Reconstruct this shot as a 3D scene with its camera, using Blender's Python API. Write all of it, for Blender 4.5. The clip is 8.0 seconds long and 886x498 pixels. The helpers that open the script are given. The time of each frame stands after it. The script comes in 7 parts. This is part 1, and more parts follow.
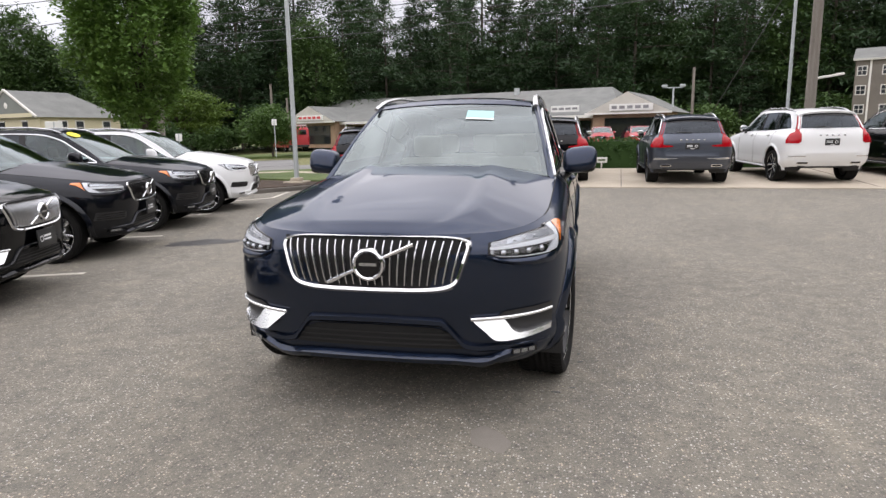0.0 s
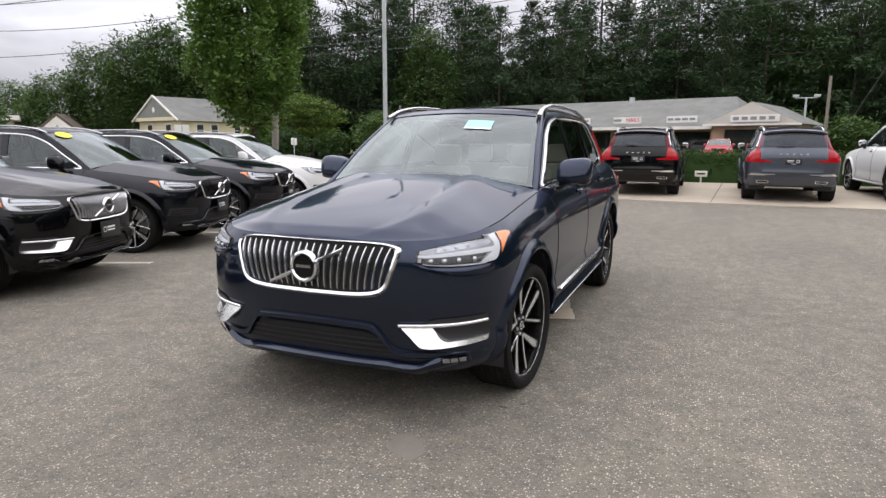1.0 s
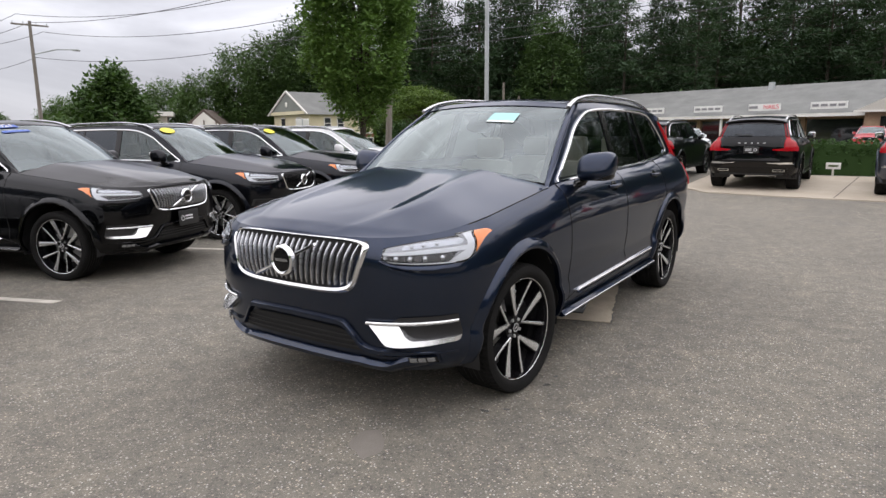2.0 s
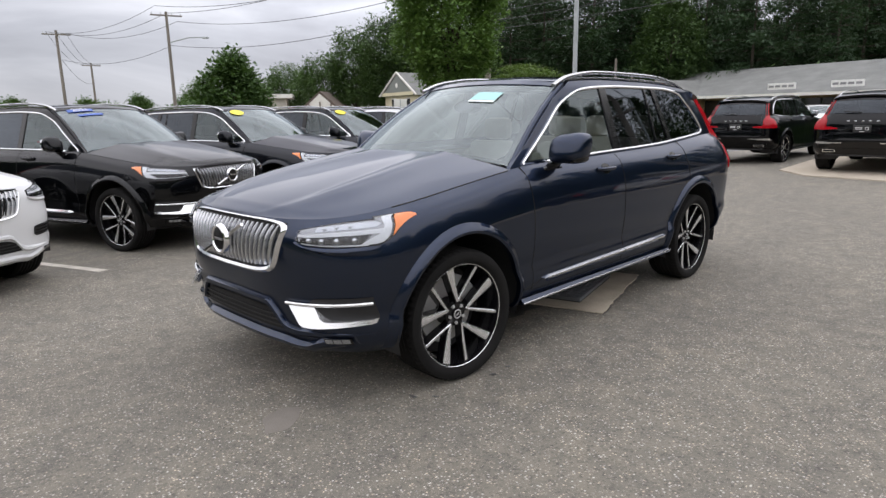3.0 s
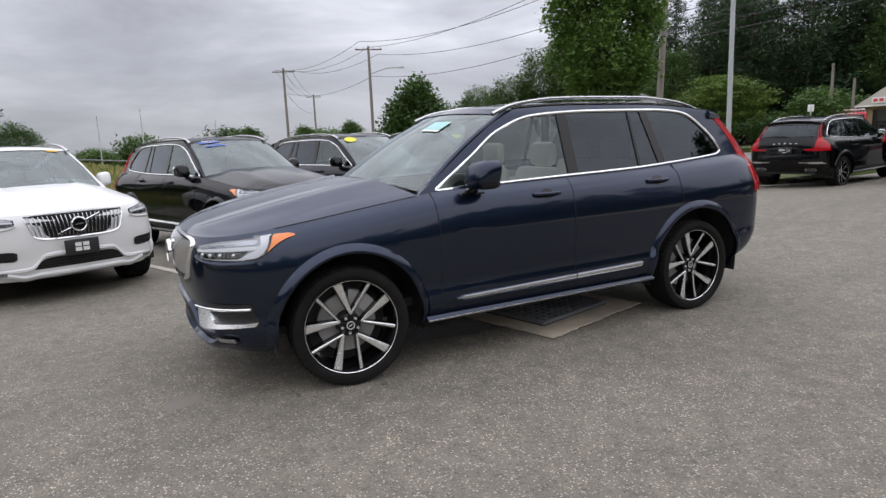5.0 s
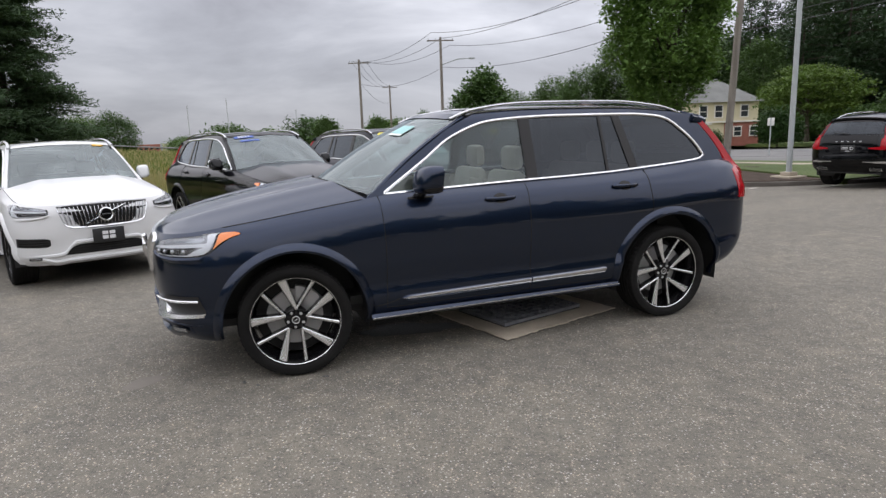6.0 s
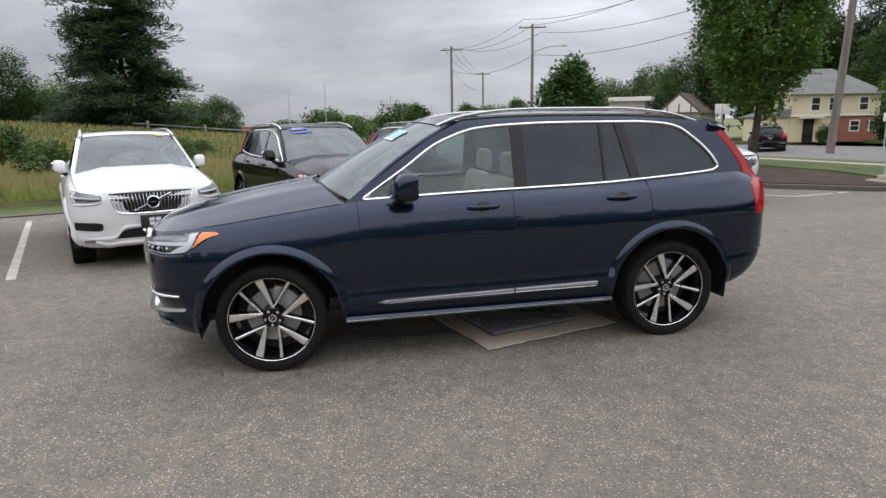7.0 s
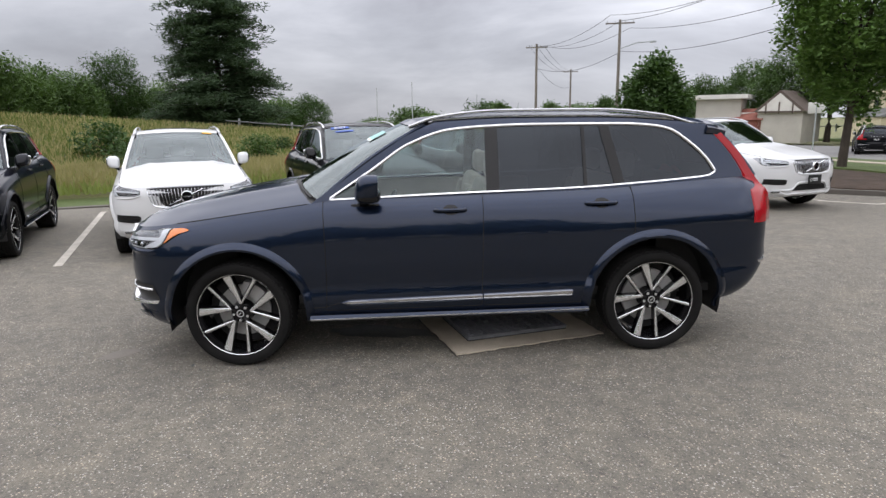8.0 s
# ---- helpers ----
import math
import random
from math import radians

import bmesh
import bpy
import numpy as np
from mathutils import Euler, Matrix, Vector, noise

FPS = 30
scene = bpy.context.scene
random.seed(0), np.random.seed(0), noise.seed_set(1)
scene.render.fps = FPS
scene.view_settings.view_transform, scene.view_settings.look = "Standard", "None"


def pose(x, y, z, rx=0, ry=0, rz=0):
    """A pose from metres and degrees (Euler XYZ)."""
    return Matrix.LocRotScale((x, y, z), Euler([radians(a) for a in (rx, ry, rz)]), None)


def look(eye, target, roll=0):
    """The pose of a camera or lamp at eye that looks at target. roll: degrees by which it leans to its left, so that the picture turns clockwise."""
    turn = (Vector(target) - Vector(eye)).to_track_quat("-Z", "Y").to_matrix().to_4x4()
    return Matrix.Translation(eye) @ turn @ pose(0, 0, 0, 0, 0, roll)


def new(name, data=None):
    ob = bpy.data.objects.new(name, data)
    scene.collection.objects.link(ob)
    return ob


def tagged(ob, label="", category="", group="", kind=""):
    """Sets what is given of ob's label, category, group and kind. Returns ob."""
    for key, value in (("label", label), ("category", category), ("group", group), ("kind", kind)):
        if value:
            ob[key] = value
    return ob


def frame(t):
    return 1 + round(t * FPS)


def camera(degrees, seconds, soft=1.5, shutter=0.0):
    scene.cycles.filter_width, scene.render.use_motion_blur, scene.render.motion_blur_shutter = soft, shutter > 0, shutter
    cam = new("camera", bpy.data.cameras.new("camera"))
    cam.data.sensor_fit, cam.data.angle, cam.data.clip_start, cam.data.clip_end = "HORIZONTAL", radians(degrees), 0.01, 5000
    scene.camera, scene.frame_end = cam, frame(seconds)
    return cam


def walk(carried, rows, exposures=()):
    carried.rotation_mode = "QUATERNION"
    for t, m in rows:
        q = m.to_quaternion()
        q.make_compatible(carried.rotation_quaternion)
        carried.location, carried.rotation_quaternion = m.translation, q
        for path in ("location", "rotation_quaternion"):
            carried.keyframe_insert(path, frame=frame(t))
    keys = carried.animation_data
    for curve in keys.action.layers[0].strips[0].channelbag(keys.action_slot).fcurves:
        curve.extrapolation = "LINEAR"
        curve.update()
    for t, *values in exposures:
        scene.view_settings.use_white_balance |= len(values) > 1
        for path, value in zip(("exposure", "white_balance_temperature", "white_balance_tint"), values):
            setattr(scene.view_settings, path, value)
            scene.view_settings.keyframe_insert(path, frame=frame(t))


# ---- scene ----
cam = camera(70.2, 8.0, soft=1.45)
PATH = [
    (0, (1.014, -5.282, 1.458), (0.584, -3.362, 1.095), -1.0),
    (0.5, (1.443, -5.175, 1.464), (0.858, -3.297, 1.101), -0.1),
    (1, (1.872, -5.044, 1.457), (1.104, -3.228, 1.121), 0.1),
    (1.5, (2.2, -4.871, 1.454), (1.255, -3.148, 1.084), -0.0),
    (2, (2.5, -4.619, 1.478), (1.395, -2.992, 1.115), -0.4),
    (2.2, (2.652, -4.505, 1.468), (1.495, -2.916, 1.099), -0.3),
    (3.3, (3.407, -3.748, 1.477), (1.948, -2.439, 1.079), -1.2),
    (3.5, (3.541, -3.611, 1.475), (2.028, -2.356, 1.108), -1.3),
    (4, (3.905, -3.318, 1.487), (2.301, -2.184, 1.111), -1.8),
    (4.5, (4.227, -3.017, 1.508), (2.542, -2.001, 1.146), -2.6),
    (4.7, (4.368, -2.892, 1.497), (2.651, -1.925, 1.151), -2.6),
    (5.8, (4.874, -2.139, 1.536), (3.054, -1.402, 1.157), -2.0),
    (6, (5.008, -1.967, 1.57), (3.164, -1.285, 1.202), -2.0),
    (6.5, (5.169, -1.614, 1.637), (3.29, -1.068, 1.223), -1.2),
    (7, (5.204, -1.202, 1.691), (3.287, -0.797, 1.29), -1.0),
    (7.5, (5.311, -0.76, 1.706), (3.367, -0.506, 1.31), -0.7),
    (8, (5.266, -0.356, 1.702), (3.311, -0.22, 1.299), -0.8),
]
walk(cam, [(t, look(eye, target, roll)) for t, eye, target, roll in PATH], exposures=[(0, 0.76, 6600, 15.5), (1.5, 0.62, 6580, 15.5), (3.5, 0.50, 6380, 14.5), (4.5, 0.39, 6350, 14.5), (6, 0.38, 6400, 14.5), (6.5, 0.50, 6400, 14.5), (7, 0.44, 6400, 14.5), (8, 0.54, 6400, 14.5)])
SKY_HORIZON, SKY_ZENITH, SUN_POWER, STEER = 0.35, 1.32, 1.55, -5.0

# ---- daylight: an overcast sky, brighter overhead ----
def node(tree, kind, **inputs):
    n = tree.nodes.new(kind)
    for key, value in inputs.items():
        n.inputs[key.replace("_", " ")].default_value = value
    return n


def math_node(tree, op, a, b=None):
    n = tree.nodes.new("ShaderNodeMath")
    n.operation = op
    for i, v in enumerate((a, b)):
        if v is None:
            continue
        if isinstance(v, (int, float)):
            n.inputs[i].default_value = v
        else:
            tree.links.new(v, n.inputs[i])
    return n.outputs[0]


def mixed(tree, fac, a, b, blend="MIX"):
    n = tree.nodes.new("ShaderNodeMix")
    n.data_type, n.blend_type = "RGBA", blend
    for sock, v in ((n.inputs[0], fac), (n.inputs[6], a), (n.inputs[7], b)):
        if isinstance(v, (int, float)):
            sock.default_value = v
        elif isinstance(v, tuple):
            sock.default_value = (*v, 1.0)
        else:
            tree.links.new(v, sock)
    return n.outputs[2]


def ramp(tree, fac, *stops):
    n = tree.nodes.new("ShaderNodeValToRGB")
    while len(n.color_ramp.elements) < len(stops):
        n.color_ramp.elements.new(0.5)
    for e, (at, c) in zip(n.color_ramp.elements, stops):
        e.position = at
        e.color = (c, c, c, 1) if isinstance(c, (int, float)) else (*c, 1)
    tree.links.new(fac, n.inputs[0])
    return n.outputs[0]


world = bpy.data.worlds.new("overcast")
scene.world = world
world.use_nodes = True
wt = world.node_tree
wt.nodes.clear()
coord = wt.nodes.new("ShaderNodeTexCoord")
parts_of = wt.nodes.new("ShaderNodeSeparateXYZ")
wt.links.new(coord.outputs["Generated"], parts_of.inputs[0])
height = math_node(wt, "MAXIMUM", parts_of.outputs[2], 0.0)
gain = math_node(wt, "ADD", math_node(wt, "MULTIPLY", height, SKY_ZENITH - SKY_HORIZON), SKY_HORIZON)
stretch = wt.nodes.new("ShaderNodeMapping")
stretch.inputs["Scale"].default_value = (1.0, 1.0, 3.6)
wt.links.new(coord.outputs["Generated"], stretch.inputs[0])
big = node(wt, "ShaderNodeTexNoise", Scale=2.3, Detail=7.0, Roughness=0.55, Distortion=0.4)
wt.links.new(stretch.outputs[0], big.inputs["Vector"])
cloud = ramp(wt, big.outputs[0], (0.32, (0.60, 0.62, 0.67)), (0.50, (0.82, 0.855, 0.915)), (0.70, (1.19, 1.23, 1.29)))
# the cloud is thinner, and so brighter, low over the street
aim = wt.nodes.new("ShaderNodeVectorMath")
aim.operation = "DOT_PRODUCT"
wt.links.new(coord.outputs["Generated"], aim.inputs[0])
aim.inputs[1].default_value = (-0.743, 0.669, 0.0)
thinner = ramp(wt, aim.outputs["Value"], (0.45, 0.82), (0.88, 1.0), (0.955, 1.20), (1.0, 1.50))
gain = math_node(wt, "MULTIPLY", gain, thinner)
scaled = wt.nodes.new("ShaderNodeVectorMath")
scaled.operation = "SCALE"
wt.links.new(cloud, scaled.inputs[0])
wt.links.new(gain, scaled.inputs["Scale"])
sky = wt.nodes.new("ShaderNodeTexSky")
sky.sky_type = "NISHITA"
sky.sun_disc = False
sky.sun_elevation, sky.sun_rotation = radians(52), radians(215)
thin = mixed(wt, 1.0, sky.outputs[0], (0.004, 0.004, 0.004), "MULTIPLY")
total = mixed(wt, 1.0, scaled.outputs[0], thin, "ADD")
back = node(wt, "ShaderNodeBackground", Strength=1.0)
wt.links.new(total, back.inputs[0])
out = wt.nodes.new("ShaderNodeOutputWorld")
wt.links.new(back.outputs[0], out.inputs[0])

sun_lamp = bpy.data.lights.new("sun", "SUN")
sun_lamp.energy, sun_lamp.angle, sun_lamp.color = SUN_POWER, radians(175), (1.0, 0.96, 0.9)
sun = new("sun", sun_lamp)
sun.matrix_world = look((0, 0, 30), (-6, 6, 0))


# ---- materials ----
def material(name, colour, rough=0.6, metal=0.0, **more):
    m = bpy.data.materials.new(name)
    m.use_nodes = True
    b = m.node_tree.nodes["Principled BSDF"]
    b.inputs["Base Color"].default_value = (*colour, 1)
    b.inputs["Roughness"].default_value = rough
    b.inputs["Metallic"].default_value = metal
    for key, value in more.items():
        b.inputs[key.replace("_", " ")].default_value = value
    return m


def spot_coords(m, scale=(1, 1, 1), world_space=True):
    t = m.node_tree
    if world_space:
        src = t.nodes.new("ShaderNodeNewGeometry").outputs["Position"]
    else:
        src = t.nodes.new("ShaderNodeTexCoord").outputs["Object"]
    mp = t.nodes.new("ShaderNodeMapping")
    mp.inputs["Scale"].default_value = scale
    t.links.new(src, mp.inputs[0])
    return mp.outputs[0]


def noise_of(m, vec, scale, detail=4.0, rough=0.55):
    n = node(m.node_tree, "ShaderNodeTexNoise", Scale=scale, Detail=detail, Roughness=rough)
    m.node_tree.links.new(vec, n.inputs["Vector"])
    return n.outputs[0]


def to(m, key, socket):
    m.node_tree.links.new(socket, m.node_tree.nodes["Principled BSDF"].inputs[key])


def bump(m, socket, strength, distance=0.01):
    n = node(m.node_tree, "ShaderNodeBump", Strength=strength, Distance=distance)
    m.node_tree.links.new(socket, n.inputs["Height"])
    to(m, "Normal", n.outputs[0])


def varied(name, dark, light, scale=3.0, fine=40.0, rough=0.8, relief=0.3, depth=0.01, world_space=True, stretch_by=(1, 1, 1)):
    """A matt surface with blotches and grain at real size."""
    m = material(name, light, rough)
    t = m.node_tree
    v = spot_coords(m, stretch_by, world_space)
    a, b = noise_of(m, v, scale, 5.0), noise_of(m, v, fine, 3.0)
    f = math_node(t, "ADD", math_node(t, "MULTIPLY", a, 0.6), math_node(t, "MULTIPLY", b, 0.4))
    to(m, "Base Color", mixed(t, ramp(t, f, (0.33, 0.0), (0.67, 1.0)), dark, light))
    bump(m, b, relief, depth)
    return m


def car_paint(name, colour, flake=0.25, metal=0.35, rough=0.32, coat=0.7, edge=2.2):
    m = material(name, colour, rough, metal, Coat_Weight=coat, Coat_Roughness=0.02, Coat_IOR=1.5, Specular_IOR_Level=0.08)
    # under the lacquer the flakes never show at grazing angles, so their edge reflectance stays that of the pigment
    m.node_tree.nodes["Principled BSDF"].inputs["Specular Tint"].default_value = (*(edge if isinstance(edge, tuple) else (min(1.0, edge * c) for c in colour)), 1)
    t = m.node_tree
    v = spot_coords(m, world_space=False)
    n = noise_of(m, v, 900.0, 1.0)
    light = tuple(min(1.0, c * (1 + flake) + 0.002) for c in colour)
    dark = tuple(c * (1 - flake) for c in colour)
    to(m, "Base Color", mixed(t, n, dark, light))
    dust = noise_of(m, v, 2.2, 5.0)
    to(m, "Coat Roughness", ramp(t, dust, (0.35, 0.015), (0.75, 0.06)))
    return m


def pane_glass(name, tint, ior=1.5, sheen=(1, 1, 1)):
    m = bpy.data.materials.new(name)
    m.use_nodes = True
    t = m.node_tree
    t.nodes.clear()
    clear = t.nodes.new("ShaderNodeBsdfTransparent")
    clear.inputs[0].default_value = (*tint, 1)
    gloss = node(t, "ShaderNodeBsdfGlossy", Roughness=0.01)
    gloss.inputs[0].default_value = (*sheen, 1)
    f = node(t, "ShaderNodeFresnel", IOR=ior)
    mix = t.nodes.new("ShaderNodeMixShader")
    t.links.new(f.outputs[0], mix.inputs[0])
    t.links.new(clear.outputs[0], mix.inputs[1])
    t.links.new(gloss.outputs[0], mix.inputs[2])
    o = t.nodes.new("ShaderNodeOutputMaterial")
    t.links.new(mix.outputs[0], o.inputs[0])
    return m


def leafy(name, dark, light, rough=0.6):
    m = material(name, light, rough, Specular_IOR_Level=0.25)
    t = m.node_tree
    g = t.nodes.new("ShaderNodeNewGeometry")
    v = spot_coords(m)
    n = noise_of(m, v, 0.9, 3.0)
    each = t.nodes.new("ShaderNodeObjectInfo")
    f = math_node(t, "ADD", math_node(t, "MULTIPLY", g.outputs["Random Per Island"], 0.20), math_node(t, "MULTIPLY", n, 0.62))
    f = math_node(t, "ADD", f, math_node(t, "MULTIPLY", math_node(t, "SUBTRACT", each.outputs["Random"], 0.35), 0.55))
    c = mixed(t, f, dark, light)
    to(m, "Base Color", c)
    thin_leaf = t.nodes.new("ShaderNodeBsdfTranslucent")
    t.links.new(mixed(t, 1.0, c, (1.0, 1.1, 0.5), "MULTIPLY"), thin_leaf.inputs[0])
    mix = t.nodes.new("ShaderNodeMixShader")
    mix.inputs[0].default_value = 0.25
    t.links.new(t.nodes["Principled BSDF"].outputs[0], mix.inputs[1])
    t.links.new(thin_leaf.outputs[0], mix.inputs[2])
    t.links.new(mix.outputs[0], t.nodes["Material Output"].inputs[0])
    return m


# asphalt: worn grey binder with pale stone chips, tyre-polished lanes and damp stains
asphalt = material("asphalt", (0.16, 0.15, 0.14), 0.85)
t = asphalt.node_tree
v = spot_coords(asphalt)
chips = node(t, "ShaderNodeTexVoronoi", Scale=82.0, Randomness=1.0)
t.links.new(v, chips.inputs["Vector"])
chip_tone = t.nodes.new("ShaderNodeSeparateColor")
t.links.new(chips.outputs["Color"], chip_tone.inputs[0])
grains = noise_of(asphalt, v, 260.0, 2.0)
blotch = noise_of(asphalt, v, 0.35, 6.0, 0.6)
streak = noise_of(asphalt, spot_coords(asphalt, (1.0, 0.18, 1.0)), 1.1, 4.0)
binder = mixed(t, ramp(t, blotch, (0.3, 0.0), (0.7, 1.0)), (0.124, 0.114, 0.093), (0.208, 0.194, 0.160))
binder = mixed(t, math_node(t, "MULTIPLY", ramp(t, streak, (0.45, 0.0), (0.75, 1.0)), 0.45), binder, (0.096, 0.092, 0.084))
patchy = noise_of(asphalt, v, 1.7, 7.0, 0.65)
binder = mixed(t, math_node(t, "MULTIPLY", ramp(t, patchy, (0.52, 0.0), (0.72, 1.0)), 0.55), binder, (0.252, 0.226, 0.172))
pale = ramp(t, chip_tone.outputs[0], (0.64, 0.0), (0.86, 1.0))
core = ramp(t, chips.outputs["Distance"], (0.26, 1.0), (0.50, 0.0))
worn = ramp(t, noise_of(asphalt, v, 0.8, 5.0, 0.6), (0.32, 0.45), (0.62, 1.0))
tint = mixed(t, chip_tone.outputs[2], (0.70, 0.58, 0.43), (0.74, 0.72, 0.68))
stone = mixed(t, math_node(t, "MULTIPLY", math_node(t, "MULTIPLY", pale, core), worn), binder, tint)
small = node(t, "ShaderNodeTexVoronoi", Scale=175.0, Randomness=1.0)
t.links.new(v, small.inputs["Vector"])
small_tone = t.nodes.new("ShaderNodeSeparateColor")
t.links.new(small.outputs["Color"], small_tone.inputs[0])
grit = math_node(t, "MULTIPLY", ramp(t, small_tone.outputs[0], (0.60, 0.0), (0.95, 1.0)), ramp(t, small.outputs["Distance"], (0.2, 1.0), (0.5, 0.0)))
stone = mixed(t, math_node(t, "MULTIPLY", grit, 0.75), stone, (0.50, 0.45, 0.37))
pits = ramp(t, chip_tone.outputs[1], (0.0, 1.0), (0.3, 0.0))
stone = mixed(t, math_node(t, "MULTIPLY", pits, 0.62), stone, (0.045, 0.041, 0.036))
stone = mixed(t, 0.25, stone, mixed(t, grains, (0.06, 0.052, 0.044), (0.27, 0.25, 0.215)))
mottle = ramp(t, noise_of(asphalt, v, 7.0, 6.0, 0.7), (0.34, (0.74, 0.75, 0.77)), (0.66, (1.22, 1.21, 1.18)))
stone = mixed(t, 0.8, stone, mottle, "MULTIPLY")
to(asphalt, "Base Color", stone)
to(asphalt, "Roughness", ramp(t, blotch, (0.3, 0.78), (0.7, 0.92)))
bump(asphalt, math_node(t, "ADD", chips.outputs["Distance"], grains), 0.55, 0.006)

road_mat = varied("road_asphalt", (0.13, 0.13, 0.13), (0.2, 0.195, 0.19), 0.4, 60.0, 0.85)
concrete = varied("pale_concrete", (0.34, 0.29, 0.225), (0.50, 0.44, 0.355), 0.7, 55.0, 0.88, 0.3, 0.004)
kerb_mat = varied("kerb_asphalt", (0.09, 0.08, 0.07), (0.16, 0.145, 0.13), 2.0, 70.0, 0.9, 0.5)
slab_mat = varied("stained_concrete", (0.36, 0.31, 0.24), (0.60, 0.53, 0.42), 3.5, 90.0, 0.9, 0.4, 0.004)
line_paint = varied("worn_line_paint", (0.36, 0.33, 0.28), (0.66, 0.62, 0.55), 6.0, 120.0, 0.75)
grass_mat = varied("mown_grass", (0.045, 0.075, 0.018), (0.12, 0.16, 0.045), 0.6, 35.0, 0.9, 0.8, 0.03)
meadow_mat = varied("meadow_ground", (0.075, 0.095, 0.032), (0.24, 0.225, 0.10), 0.45, 9.0, 0.95, 0.8, 0.05)
mulch_mat = varied("bark_mulch", (0.03, 0.02, 0.014), (0.10, 0.068, 0.048), 2.5, 45.0, 0.95, 1.0, 0.03)
stain_mat = varied("dry_spill", (0.165, 0.15, 0.13), (0.215, 0.195, 0.17), 9.0, 150.0, 0.85)
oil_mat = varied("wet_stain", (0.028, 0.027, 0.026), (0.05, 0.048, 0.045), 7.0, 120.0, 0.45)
patch_mat = varied("damp_asphalt", (0.022, 0.021, 0.021), (0.050, 0.048, 0.046), 4.0, 120.0, 0.5, 0.4, 0.004)
iron = varied("cast_iron", (0.12, 0.127, 0.14), (0.22, 0.228, 0.245), 8.0, 120.0, 0.55, world_space=True)
pit_dark = material("pit_dark", (0.01, 0.01, 0.01), 0.9)

navy = car_paint("navy_metallic_paint", (0.0128, 0.0218, 0.0465), 0.3, 0.92, 0.32, 0.84, (0.52, 0.55, 0.63))
black_paint = car_paint("black_paint", (0.0040, 0.0045, 0.0058), 0.2, 0.9, 0.32, 0.70, (0.36, 0.39, 0.45))
charcoal = car_paint("charcoal_metallic_paint", (0.0070, 0.0084, 0.0125), 0.3, 0.9, 0.32, 0.70, (0.38, 0.41, 0.47))
grey_paint = car_paint("slate_grey_metallic_paint", (0.088, 0.100, 0.128), 0.25, 0.8, 0.34)
white_paint = car_paint("white_paint", (0.74, 0.75, 0.76), 0.03, 0.0, 0.4)
silver_paint = car_paint("silver_paint", (0.36, 0.37, 0.38), 0.1, 0.5)
red_paint = car_paint("red_paint", (0.45, 0.05, 0.06), 0.1, 0.0)
chrome = material("bright_chrome", (0.82, 0.83, 0.85), 0.08, 1.0)
satin = material("satin_aluminium", (0.60, 0.61, 0.63), 0.26, 1.0)
machined = material("machined_alloy", (0.86, 0.87, 0.88), 0.27, 0.88)
gloss_black = material("gloss_black", (0.006, 0.006, 0.007), 0.15, 0.0, Specular_IOR_Level=0.4)
trim_black = varied("black_plastic", (0.010, 0.010, 0.011), (0.020, 0.020, 0.021), 5.0, 300.0, 0.55, 0.15, 0.001, False)
rubber = varied("tyre_rubber", (0.006, 0.006, 0.006), (0.015, 0.0145, 0.014), 6.0, 200.0, 0.88, 0.3, 0.002, False)
rubber.node_tree.nodes["Principled BSDF"].inputs["Specular IOR Level"].default_value = 0.2
steel = material("brake_steel", (0.56, 0.555, 0.55), 0.5, 0.35)
lamp_clear = pane_glass("lamp_lens", (0.94, 0.95, 0.96), 1.45)
lamp_silver = material("lamp_reflector", (0.42, 0.44, 0.47), 0.24, 0.85)
lamp_smoke = material("lamp_smoke", (0.32, 0.33, 0.35), 0.2, 0.4)
lamp_white = material("lamp_white", (0.70, 0.72, 0.75), 0.25)
amber = material("amber_lens", (0.70, 0.175, 0.018), 0.2, Coat_Weight=1.0)
tail_red = material("red_lens", (0.36, 0.003, 0.009), 0.18, Specular_IOR_Level=0.3, Coat_Weight=0.35)
glass_clear = pane_glass("windscreen_glass", (0.42, 0.49, 0.48), 2.25, (0.84, 0.93, 0.95))
glass_side = pane_glass("door_glass", (0.60, 0.69, 0.68), 1.75, (0.86, 0.96, 0.98))
glass_roof = pane_glass("sunroof_glass", (0.42, 0.44, 0.44), 1.5)
glass_dark = pane_glass("privacy_glass", (0.07, 0.077, 0.084), 1.6, (0.82, 0.90, 1.0))
cream = varied("cream_leather", (0.52, 0.48, 0.41), (0.70, 0.66, 0.58), 4.0, 160.0, 0.5, 0.2, 0.001, False)
grey_cloth = varied("grey_trim", (0.28, 0.27, 0.25), (0.40, 0.39, 0.36), 4.0, 160.0, 0.8, 0.2, 0.001, False)
dash_dark = varied("dark_dashboard", (0.02, 0.02, 0.021), (0.045, 0.044, 0.043), 4.0, 160.0, 0.6, 0.2, 0.001, False)
paper_white = material("paper_label", (0.78, 0.84, 0.82), 0.6)
paper_teal = material("teal_print", (0.35, 0.62, 0.62), 0.6)
sticker_yellow = material("yellow_sticker", (0.75, 0.68, 0.04), 0.5)
sticker_orange = material("orange_sticker", (0.75, 0.42, 0.02), 0.5)
sticker_blue = material("blue_sticker", (0.03, 0.10, 0.42), 0.4)
plate_black = material("dealer_plate", (0.02, 0.021, 0.022), 0.4)
print_white = material("white_print", (0.75, 0.76, 0.77), 0.5)

